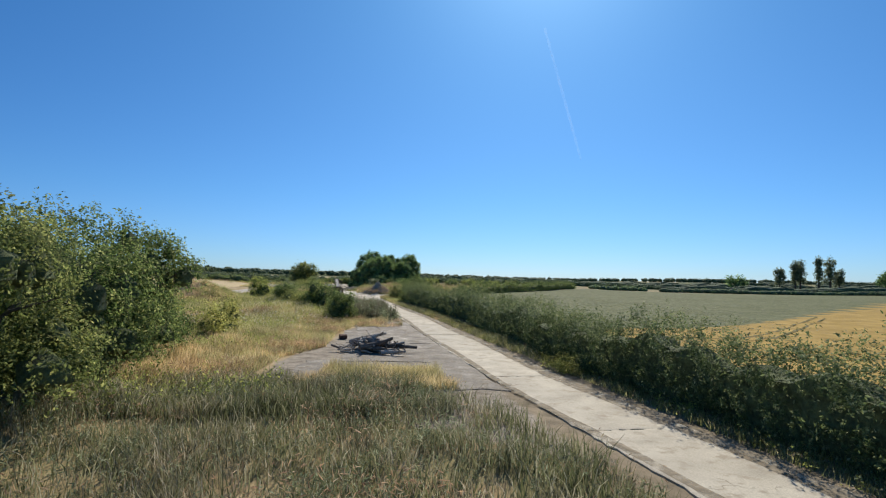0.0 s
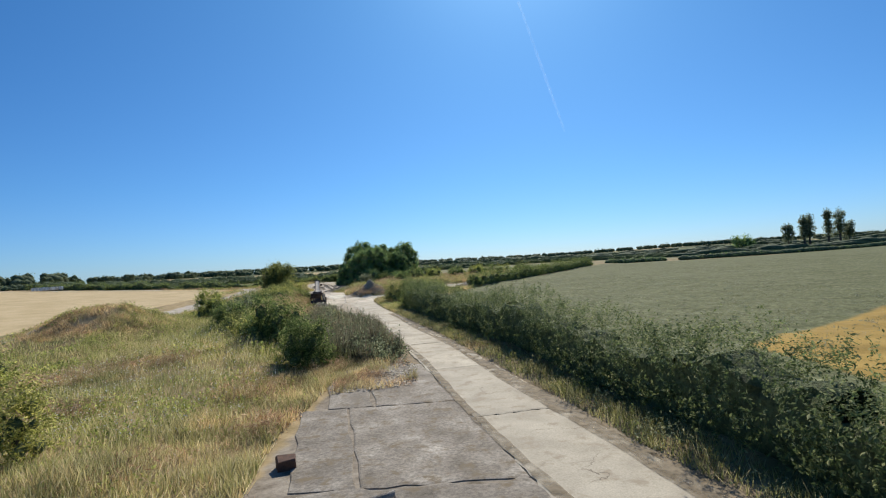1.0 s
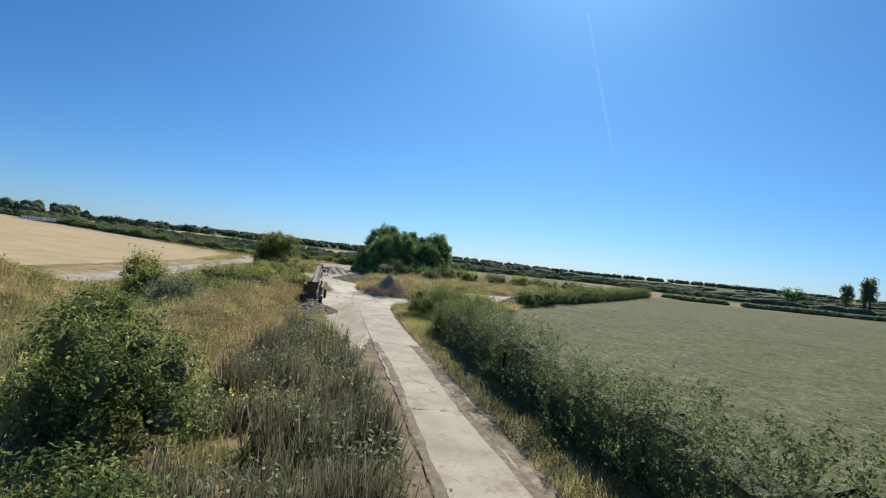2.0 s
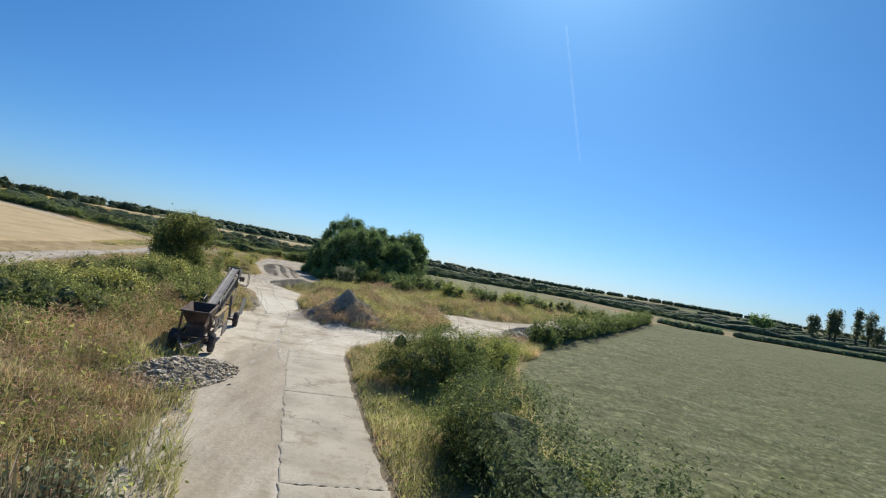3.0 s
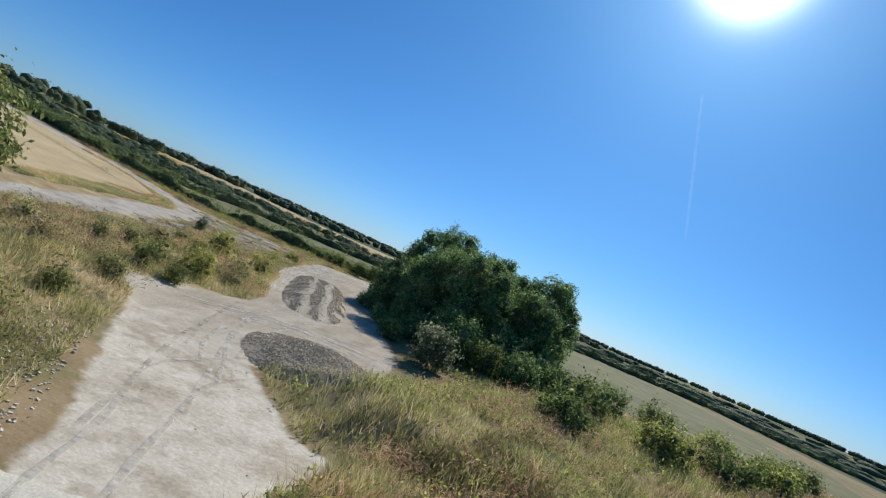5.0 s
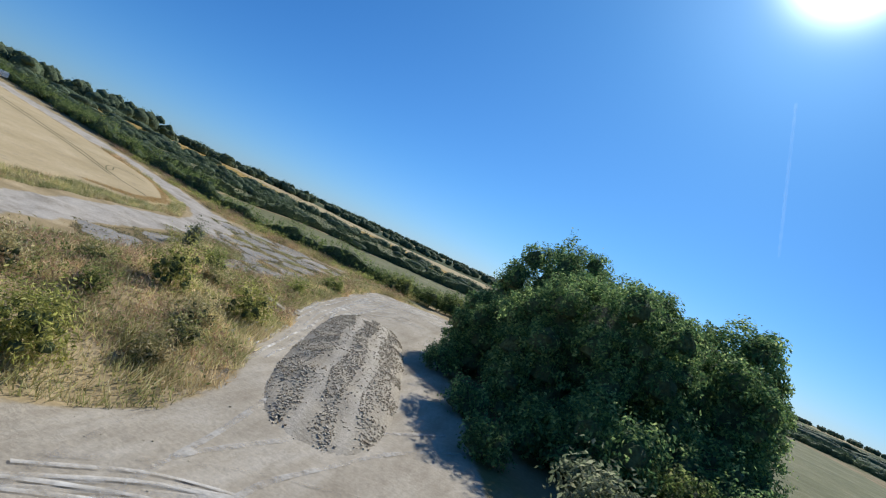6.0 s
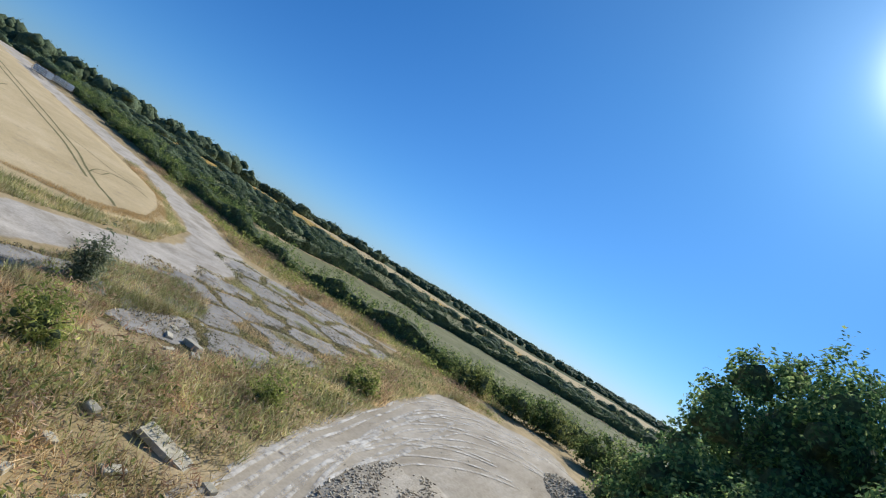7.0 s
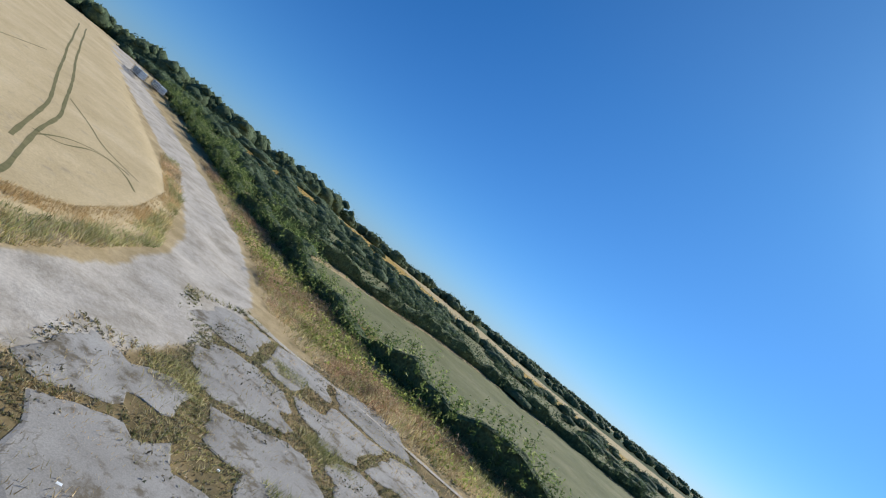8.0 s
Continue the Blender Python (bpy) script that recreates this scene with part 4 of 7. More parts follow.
def scatter(poly, avoid=(), line=None, margin=0.2, thin=None):
    """A place maker for blades: even inside a polygon, off the other polygons, more in clumps."""
    xs, ys = [p[0] for p in poly], [p[1] for p in poly]

    def where(rng, k):
        gx, gy = [], []
        got = 0
        for _ in range(40):
            x, y = rng.uniform(min(xs), max(xs), k), rng.uniform(min(ys), max(ys), k)
            ok = sdf(x, y, poly) > 0
            for other in avoid:
                ok &= sdf(x, y, other) < -margin
            ok &= (x < road_l(y) - 0.25) | (x > road_r(y) + 0.25) | (y > 108)
            ok &= rng.random(k) < 0.6 + 0.5 * wave(x, y, 0.9, 8.0)
            if thin:
                ok &= rng.random(k) < thin(x, y)
            gx.append(x[ok])
            gy.append(y[ok])
            got += int(ok.sum())
            if got >= k:
                break
        return np.concatenate(gx)[:k], np.concatenate(gy)[:k]

    return where


def weeds(name, label, mat, count, where, height, spread, leaf, seed, leaves=4, slim=0.45):
    """Leafy weeds: small upright plants of a few leaves each."""
    rng = np.random.default_rng(seed)
    x, y = where(rng, count)
    k = len(x)
    h = rng.uniform(*height, k) * np.clip(0.8 + 0.4 * wave(x, y, 1.1, seed * 0.31), 0.35, 1.3)
    u = rng.random((k, leaves))
    px = x[:, None] + rng.normal(0, spread, (k, leaves)) * (1.15 - u)
    py = y[:, None] + rng.normal(0, spread, (k, leaves)) * (1.15 - u)
    pz = ground_z(x, y)[:, None] + h[:, None] * (0.1 + 0.9 * u)
    p = np.stack([px, py, pz], -1).reshape(-1, 3)
    n = rng.normal(0, 1, p.shape) + np.array([0, 0, 0.3])
    v, f = leaf_quads(p, n, leaf, rng, slim)
    return tagged(new(name, mesh_np(name, v, f, [mat])), label, "weeds", kind="stuff")


def loose(name, label, count, where, size, seed, mat):
    """Loose stones lying on the ground."""
    rng = np.random.default_rng(seed)
    x, y = where(rng, count)
    s = size * rng.uniform(0.4, 1.7, len(x))
    v, f = rocks(np.stack([x, y, ground_z(x, y) + s * 0.15], 1), s, rng)
    return tagged(new(name, mesh_np(name, v, f, [mat])), label, "stones", kind="stuff")


def ribbon(name, line, width, lift, mat, label, seed=0, category="wheel rut", wobble=0.06):
    """A narrow worn strip that follows the ground."""
    rng = np.random.default_rng(seed)
    line = np.array(line, float)
    at = np.r_[0, np.cumsum(np.hypot(*np.diff(line, axis=0).T))]
    n = max(8, int(at[-1] / 0.3))
    s = np.linspace(0, at[-1], n)
    soft = np.ones(9) / 9
    x, y = np.interp(s, at, line[:, 0]), np.interp(s, at, line[:, 1])
    x, y = (np.convolve(np.pad(q, 4, "edge"), soft, "valid") for q in (x, y))
    tx, ty = np.gradient(x), np.gradient(y)
    ln = np.hypot(tx, ty)
    half = width / 2 * (1 + 0.2 * np.sin(s * 1.9 + seed) * np.sin(s * 0.7) + rng.normal(0, 0.05, n))
    off = wobble * np.sin(s * 0.35 + seed)
    rows = []
    for k in (-1.0, 0.0, 1.0):
        px, py = x + ty / ln * (half * k + off), y - tx / ln * (half * k + off)
        rows.append(np.stack([px, py, ground_z(px, py) + lift + (0.012 if k == 0 and lift > 0.01 else 0.0)], 1))
    i = np.arange(n - 1)
    f = np.concatenate([np.stack([i, i + n, i + n + 1, i + 1], 1), np.stack([i + n, i + 2 * n, i + 2 * n + 1, i + n + 1], 1)])
    return tagged(new(name, mesh_np(name, np.concatenate(rows), f, [mat], smooth=True)), label, category, kind="structure")


def worn(name, stops, scale, cover):
    """A thin worn layer with holes in it."""
    t = Tree(name)
    t.colour(t.ramp(t.noise(3.0, 5), stops))
    t.p.inputs["Roughness"].default_value = 0.95
    gap = t.node("BsdfTransparent")
    mx = t.node("MixShader")
    t.link(t.step(t.noise(scale, 5, 0.65), cover, cover + 0.4), mx.inputs[0])
    t.link(gap.outputs[0], mx.inputs[1])
    t.link(t.p.outputs[0], mx.inputs[2])
    t.link(mx.outputs[0], t.t.nodes["Material Output"].inputs["Surface"])
    return t.m


# ---------- stones ----------
CUBE_V = np.array([(x, y, z) for x in (-1, 1) for y in (-1, 1) for z in (-1, 1)], float) * 0.5
CUBE_F = np.array([(0, 1, 3, 2), (4, 6, 7, 5), (0, 4, 5, 1), (2, 3, 7, 6), (1, 5, 7, 3)])


def rocks(p, size, rng, flat=0.7):
    """Angular stones joined into one mesh."""
    k = len(p)
    v = CUBE_V[None] * (1 + rng.normal(0, 0.22, (k, 8, 3)))
    v = v * (size[:, None, None] * np.stack([rng.uniform(0.7, 1.3, k), rng.uniform(0.7, 1.3, k), np.full(k, flat)], 1)[:, None, :])
    a = rng.uniform(0, 2 * math.pi, k)
    c, s = np.cos(a)[:, None], np.sin(a)[:, None]
    x, y = v[..., 0] * c - v[..., 1] * s, v[..., 0] * s + v[..., 1] * c
    tilt = rng.normal(0, 0.5, k)[:, None]
    z = v[..., 2] + x * tilt * 0.6
    v = np.stack([x, y, z], -1) + p[:, None, :]
    return v.reshape(-1, 3), (np.arange(k)[:, None, None] * 8 + CUBE_F[None]).reshape(-1, 4)


def heap(name, label, x, y, rx, ry, turn, high, seed, stones, size, mat=None, sharp=1.0, bare=None, stone_mat=None, category="gravel heap", square=2.0, lumps=0.16):
    """A tipped heap of gravel with loose stones on it."""
    rng = np.random.default_rng(seed)
    g0 = float(base_z(y))
    ob = empty(name, Matrix.Translation((x, y, g0)) @ Matrix.Rotation(radians(turn), 4, "Z"), label, category)
    ct, st = math.cos(radians(turn)), math.sin(radians(turn))

    def lift(u, v):
        r = (np.abs(u / rx) ** square + np.abs(v / ry) ** square) ** (1 / square)
        shape = np.clip(1 - r ** sharp, 0, None) * (1 + lumps * wave(u + seed, v, 1.1 if lumps < 0.2 else 0.8, seed) + 0.05 * wave(u, v, 0.45, seed))
        wx, wy = x + u * ct - v * st, y + u * st + v * ct
        return np.maximum(ground_z(wx, wy) - g0 - 0.04, -0.3) + high * shape - 0.12 * smoothstep(0.92, 1.06, r) * smoothstep(1.2, 1.08, r)

    rings, segs = 26, 72
    rr, aa = np.meshgrid(np.linspace(0.0, 1.06, rings) ** 0.9, np.linspace(0, 2 * math.pi, segs, endpoint=False), indexing="ij")
    edge = 1 + 0.08 * np.sin(aa * 3 + seed) + 0.06 * np.sin(aa * 7 + 2 * seed) + 0.05 * np.sin(aa * 13 + seed) + rng.normal(0, 0.035, segs)[None, :]
    ring = (np.abs(np.cos(aa)) ** square + np.abs(np.sin(aa)) ** square) ** (-1 / square) * edge
    u, v = (rr * np.cos(aa) * rx * ring).ravel(), (rr * np.sin(aa) * ry * ring).ravel()
    i, j = np.meshgrid(np.arange(rings - 1), np.arange(segs), indexing="ij")
    i, j = i.ravel(), j.ravel()
    f = np.stack([i * segs + j, (i + 1) * segs + j, (i + 1) * segs + (j + 1) % segs, i * segs + (j + 1) % segs], 1)
    child("heap_body", mesh_np("heap_body", np.stack([u, v, lift(u, v)], 1), f, [mat or M_gravel], smooth=True), ob)
    rad, ang = np.sqrt(rng.random(stones)) * 1.02 + np.where(rng.random(stones) < 0.16, rng.random(stones) ** 2 * 0.3, 0.0), rng.uniform(0, 2 * math.pi, stones)
    ring = (np.abs(np.cos(ang)) ** square + np.abs(np.sin(ang)) ** square) ** (-1 / square)
    u, v = rad * np.cos(ang) * rx * ring, rad * np.sin(ang) * ry * ring
    if bare:
        ok = rng.random(stones) < bare(u, v)
        u, v = u[ok], v[ok]
    s = size * (0.45 + 1.3 * rng.random(len(u)) ** 1.8)
    rv, rf = rocks(np.stack([u, v, lift(u, v) + s * 0.2], 1), s, rng)
    child("gravel", mesh_np("gravel", rv, rf, [stone_mat or M_stone_mix]), ob, kind="stuff")
    return ob


M_stone_mix = leafy("loose_stone", [(0.0, (0.27, 0.22, 0.15)), (0.35, (0.40, 0.34, 0.245)), (0.7, (0.53, 0.465, 0.345)), (1.0, (0.7, 0.635, 0.5))], 0.0, 0.9)
M_earth_mix = leafy("earthy_stone", [(0.0, (0.30, 0.255, 0.18)), (0.5, (0.44, 0.385, 0.29)), (0.9, (0.58, 0.52, 0.41)), (1.0, (0.70, 0.65, 0.54))], 0.0, 0.9)
M_chalk_mix = leafy("loose_chalk", [(0.0, (0.306, 0.264, 0.177)), (0.5, (0.442, 0.391, 0.273)), (1.0, (0.595, 0.544, 0.399))], 0.0, 0.9)

M_pale_mix = leafy("pale_loose_chalk", [(0.0, (0.42, 0.37, 0.28)), (0.5, (0.58, 0.53, 0.42)), (1.0, (0.74, 0.69, 0.57))], 0.0, 0.9)


def striped_gravel():
    """Gravel with pale wheel tracks worn lengthwise over the mound."""
    t = Tree("gravel_with_wheel_tracks")
    co = t.node("TexCoord").outputs["Object"]
    sep = t.node("SeparateXYZ")
    t.link(co, sep.inputs[0])
    u = t.math("MULTIPLY_ADD", t.noise(0.9, 3), 0.5, t.math("ADD", sep.outputs[0], -0.25))
    stripe = t.ramp(t.math("MULTIPLY_ADD", u, 0.118, 0.5), [(0.0, (0,) * 3), (0.40, (0,) * 3), (0.437, (1,) * 3), (0.475, (0,) * 3), (0.555, (0,) * 3), (0.591, (1,) * 3), (0.63, (0,) * 3)])
    g = t.noise(8, 6, 0.7)
    c = t.mix(stripe, t.ramp(g, [(0.3, (0.33, 0.285, 0.21)), (0.55, (0.43, 0.375, 0.285)), (0.75, (0.54, 0.485, 0.385))]), t.ramp(g, [(0.3, (0.42, 0.37, 0.285)), (0.7, (0.56, 0.505, 0.41))]))
    t.colour(c)
    t.p.inputs["Roughness"].default_value = 0.95
    t.bump(g, 0.8, 0.05)
    return t.m


# ---------- conveyor ----------
def wheel(parent, at, r, w, name="wheel"):
    """A pneumatic wheel with a rim, its axle along x."""
    ob = new(name)
    ob.parent = parent
    ob.location = at
    bm = bmesh.new()
    prof = [(r * 0.55, -w * 0.42), (r * 0.8, -w * 0.5), (r * 0.95, -w * 0.42), (r, -w * 0.2), (r, w * 0.2), (r * 0.95, w * 0.42), (r * 0.8, w * 0.5), (r * 0.55, w * 0.42)]
    seg = 28
    rings = [[bm.verts.new((x, q * math.cos(k * 2 * math.pi / seg), q * math.sin(k * 2 * math.pi / seg))) for q, x in prof] for k in range(seg)]
    for k in range(seg):
        for i in range(len(prof)):
            bm.faces.new((rings[k][i], rings[k][(i + 1) % len(prof)], rings[(k + 1) % seg][(i + 1) % len(prof)], rings[(k + 1) % seg][i]))
    part("tyre", bm, M_tyre, ob, "worn dusty black tyre")
    bm = bmesh.new()
    rod(bm, (-w * 0.3, 0, 0), (w * 0.3, 0, 0), r * 0.57, None, 20)
    rod(bm, (-w * 0.45, 0, 0), (w * 0.45, 0, 0), r * 0.2, None, 12)
    part("rim", bm, M_rust, ob, "rusty steel rim")


def build_conveyor():
    rot = 11.7
    cv = empty("conveyor", pose(-15.4, 83.0, base_z(83) + 0.03, 0, 0, rot), "old rusty mobile belt conveyor with feed hopper on two axles", "conveyor")
    L0, L1 = Vector((0, 0.9, 0.8)), Vector((0, 11.4, 2.62))
    side, drop = 0.27, 0.66

    def at(s, x, dz=0.0):
        q = L0.lerp(L1, s)
        return Vector((x, q.y, q.z + dz))

    for sx in (-1, 1):
        bm = bmesh.new()
        beam(bm, at(0, sx * side), at(1, sx * side), 0.06, 0.12)
        beam(bm, at(0.06, sx * side, -drop * 0.6), at(0.97, sx * side, -drop), 0.05, 0.07)
        n = 17
        for k in range(n):
            a, b = 0.06 + 0.9 * k / n, 0.06 + 0.9 * (k + 0.5) / n
            c = 0.06 + 0.9 * (k + 1) / n
            depth = drop * (0.6 + 0.4 * k / n)
            beam(bm, at(a, sx * side), at(b, sx * side, -depth), 0.035, 0.035)
            beam(bm, at(b, sx * side, -depth), at(c, sx * side), 0.035, 0.035)
        part("truss", bm, M_frame, cv)
    for k in range(12):
        bm = bmesh.new()
        s = 0.05 + 0.9 * k / 11
        beam(bm, at(s, -side, -drop * 0.8), at(s, side, -drop * 0.8), 0.04, 0.04)
        part("cross_bar", bm, M_frame, cv)
    bm = bmesh.new()
    bv = []
    for s in np.linspace(0, 1, 30):
        q = at(float(s), 0, 0.09)
        bv.append([bm.verts.new((x, q.y, q.z + h)) for x, h in ((-0.2, 0.07), (-0.1, 0.02), (0.1, 0.02), (0.2, 0.07), (0.2, 0.045), (0.1, -0.005), (-0.1, -0.005), (-0.2, 0.045))])
    for a, b in zip(bv, bv[1:]):
        for i in range(8):
            bm.faces.new((a[i], a[(i + 1) % 8], b[(i + 1) % 8], b[i]))
    bm.faces.new(bv[0])
    bm.faces.new(bv[-1][::-1])
    part("belt", bm, M_belt, cv, "dusty grey rubber belt")
    for k in range(13):
        bm = bmesh.new()
        q = at(0.06 + 0.88 * k / 12, 0, 0.02)
        rod(bm, q - Vector((0.26, 0, 0)), q + Vector((0.26, 0, 0)), 0.05, None, 10)
        part("idler_roller", bm, M_rust, cv)
    for s, name in ((0.0, "tail_drum"), (1.0, "head_drum")):
        bm = bmesh.new()
        q = at(s, 0, -0.04)
        rod(bm, q - Vector((0.29, 0, 0)), q + Vector((0.29, 0, 0)), 0.15, None, 16)
        part(name, bm, M_rust, cv)
    # head: side plates, guard, hood and motor
    for lo, hi in (((-0.34, 10.40, 2.22), (-0.31, 11.55, 2.8)), ((0.31, 10.40, 2.22), (0.34, 11.55, 2.8)), ((-0.308, 11.56, 2.47), (0.308, 11.6, 2.8))):
        bm = bmesh.new()
        box(bm, lo, hi)
        part("head_plate", bm, M_frame, cv)
    for y0 in (11.52,):
        bm = bmesh.new()
        pts = [Vector((0.32 * math.cos(a), y0, 2.79 + 0.09 * math.sin(a))) for a in np.linspace(0, math.pi, 9)]
        for p, q in zip(pts, pts[1:]):
            rod(bm, p, q, 0.02, None, 6)
        part("hoop", bm, M_frame, cv)
    bm = bmesh.new()
    box(bm, (0.36, 10.6, 2.1), (0.62, 10.95, 2.36))
    rod(bm, (0.5, 10.95, 2.22), (0.5, 11.3, 2.22), 0.12, None, 14)
    part("motor", bm, M_rust, cv, "dark dusty drive motor")
    bm = bmesh.new()
    for y in (10.5, 11.4):
        rod(bm, (0.36, y, 1.85), (0.85, y, 1.85), 0.02, None, 6)
        rod(bm, (0.85, y, 1.85), (0.85, y, 2.6), 0.02, None, 6)
        rod(bm, (0.85, y, 2.6), (0.36, y, 2.6), 0.02, None, 6)
    rod(bm, (0.85, 10.50, 1.85), (0.85, 11.40, 1.85), 0.02, None, 6)
    rod(bm, (0.85, 10.50, 2.6), (0.85, 11.40, 2.6), 0.02, None, 6)
    part("guard_cage", bm, M_frame, cv)
    bm = bmesh.new()
    box(bm, (-0.36, 10.20, 1.7), (0.36, 10.26, 2.12))
    part("drop_plate", bm, M_rust, cv)
    # grab rails where the belt leaves the hopper
    for sx in (-1, 1):
        bm = bmesh.new()
        pts = [Vector((sx * 0.36, 3.4, 1.2)), Vector((sx * 0.36, 3.4, 1.66)), Vector((sx * 0.36, 4.2, 1.8)), Vector((sx * 0.36, 4.2, 1.35))]
        for p, q in zip(pts, pts[1:]):
            rod(bm, p, q, 0.03, None, 8)
        part("grab_rail", bm, M_frame, cv)
    # hopper with sloping sides
    top = [(-0.62, 0.0, 1.55), (0.46, 0.0, 1.55), (0.46, 2.4, 1.62), (-0.62, 2.4, 1.62)]
    low = [(-0.36, 0.4, 0.98), (0.3, 0.4, 0.98), (0.3, 2.2, 1.02), (-0.36, 2.2, 1.02)]
    for k in range(4):
        bm = bmesh.new()
        a, b, c, d = (Vector(p) for p in (top[k], top[(k + 1) % 4], low[(k + 1) % 4], low[k]))
        n = (b - a).cross(d - a).normalized() * 0.03
        vs = [bm.verts.new(p) for p in (a, b, c, d, a + n, b + n, c + n, d + n)]
        for f in ((0, 1, 2, 3), (7, 6, 5, 4), (0, 4, 5, 1), (1, 5, 6, 2), (2, 6, 7, 3), (3, 7, 4, 0)):
            bm.faces.new([vs[i] for i in f])
        part("hopper_side", bm, M_rust, cv)
    bm = bmesh.new()
    for a, b in zip(top, top[1:] + top[:1]):
        beam(bm, a, b, 0.07, 0.07)
    part("hopper_rim", bm, M_rust, cv)
    bm = bmesh.new()
    box(bm, (-0.38, 0.3, 0.55), (0.34, 2.4, 1.0))
    part("feeder_box", bm, M_rust, cv)
    # chassis under the hopper
    bm = bmesh.new()
    for sx in (-0.56, 0.58):
        beam(bm, (sx, -0.7, 0.62), (sx, 2.9, 0.66), 0.09, 0.14)
        for y in (-0.1, 2.5):
            beam(bm, (sx, y, 0.66), (sx * 0.95, y, 1.52), 0.08, 0.08)
    for y in (-0.6, 0.0, 1.3, 2.7):
        beam(bm, (-0.6, y, 0.6), (0.62, y, 0.6), 0.08, 0.1)
    part("chassis", bm, M_rust, cv)
    bm = bmesh.new()
    for p in ((-0.45, -0.6, 0.55), (0.4, -0.6, 0.55)):
        beam(bm, p, (-0.05, -1.75, 0.42), 0.08, 0.1)
    rod(bm, (-0.05, -1.7, 0.42), (-0.05, -1.95, 0.42), 0.05, None, 8)
    beam(bm, (-0.05, -1.6, 0.42), (-0.05, -1.6, 0.0), 0.06, 0.06)
    part("drawbar", bm, M_frame, cv, "pale worn drawbar")
    # side panels on the road side
    bm = bmesh.new()
    box(bm, (0.72, 2.5, 0.7), (0.76, 4.0, 1.25))
    part("side_plate", bm, M_ochre, cv, "faded ochre side plate")
    bm = bmesh.new()
    box(bm, (0.78, 2.3, 0.28), (0.81, 4.0, 0.8))
    part("skirt_plate", bm, M_frame, cv)
    bm = bmesh.new()
    for z in (0.85, 1.36):
        beam(bm, (0.74, 0.0, z), (0.74, 2.5, z + 0.1), 0.05, 0.05)
    for k in range(7):
        beam(bm, (0.74, 0.02 + k * 0.41, 0.85), (0.74, 0.02 + k * 0.41, 1.4), 0.03, 0.03)
    for k in range(9):
        beam(bm, (0.74, 0.0, 0.9 + k * 0.052), (0.74, 2.5, 0.98 + k * 0.052), 0.012, 0.012)
    part("guard_mesh", bm, M_frame, cv, "grey steel guard mesh")
    bm = bmesh.new()
    box(bm, (0.66, 0.0, 1.46), (0.78, 3.6, 1.5))
    part("guard_cap", bm, M_ochre, cv)
    bm = bmesh.new()
    box(bm, (-0.82, 2.6, 0.9), (-0.4, 3.1, 1.5))
    part("engine_box", bm, M_rust, cv, "dark engine box")
    # axles and legs
    for y, half in ((0.0, 0.72), (6.95, 0.86)):
        bm = bmesh.new()
        beam(bm, (-half, y, 0.38), (half, y, 0.38), 0.1, 0.1)
        part("axle", bm, M_rust, cv)
        for sx in (-1, 1):
            wheel(cv, (sx * (half + 0.02), y, 0.4), 0.4, 0.24)
    bm = bmesh.new()
    for sx in (-1, 1):
        beam(bm, (sx * 0.55, 6.95, 0.4), (sx * 0.44, 7.2, 1.55), 0.09, 0.09)
        beam(bm, (sx * 0.55, 6.95, 0.42), (sx * 0.44, 4.6, 1.0), 0.06, 0.06)
        beam(bm, (sx * 0.5, 7.1, 1.0), (sx * 0.44, 9.2, 1.75), 0.05, 0.05)
    beam(bm, (-0.5, 7.1, 1.1), (0.5, 7.1, 1.1), 0.06, 0.06)
    part("leg_frame", bm, M_frame, cv)


def build_board():
    b = empty("marker_board", pose(-16.95, 94.0, gz(-16.95, 94.0), 0, 0, 15), "pale weathered board standing on a thin post", "sign")
    bm = bmesh.new()
    rod(bm, (0, 0.03, -0.1), (0, 0.03, 1.2), 0.025, None, 8)
    part("post", bm, M_timber, b)
    bm = bmesh.new()
    box(bm, (-0.1, -0.02, 0.03), (0.1, 0.0, 1.05), Matrix.Rotation(radians(7), 4, "Y"))
    part("panel", bm, M_board, b)


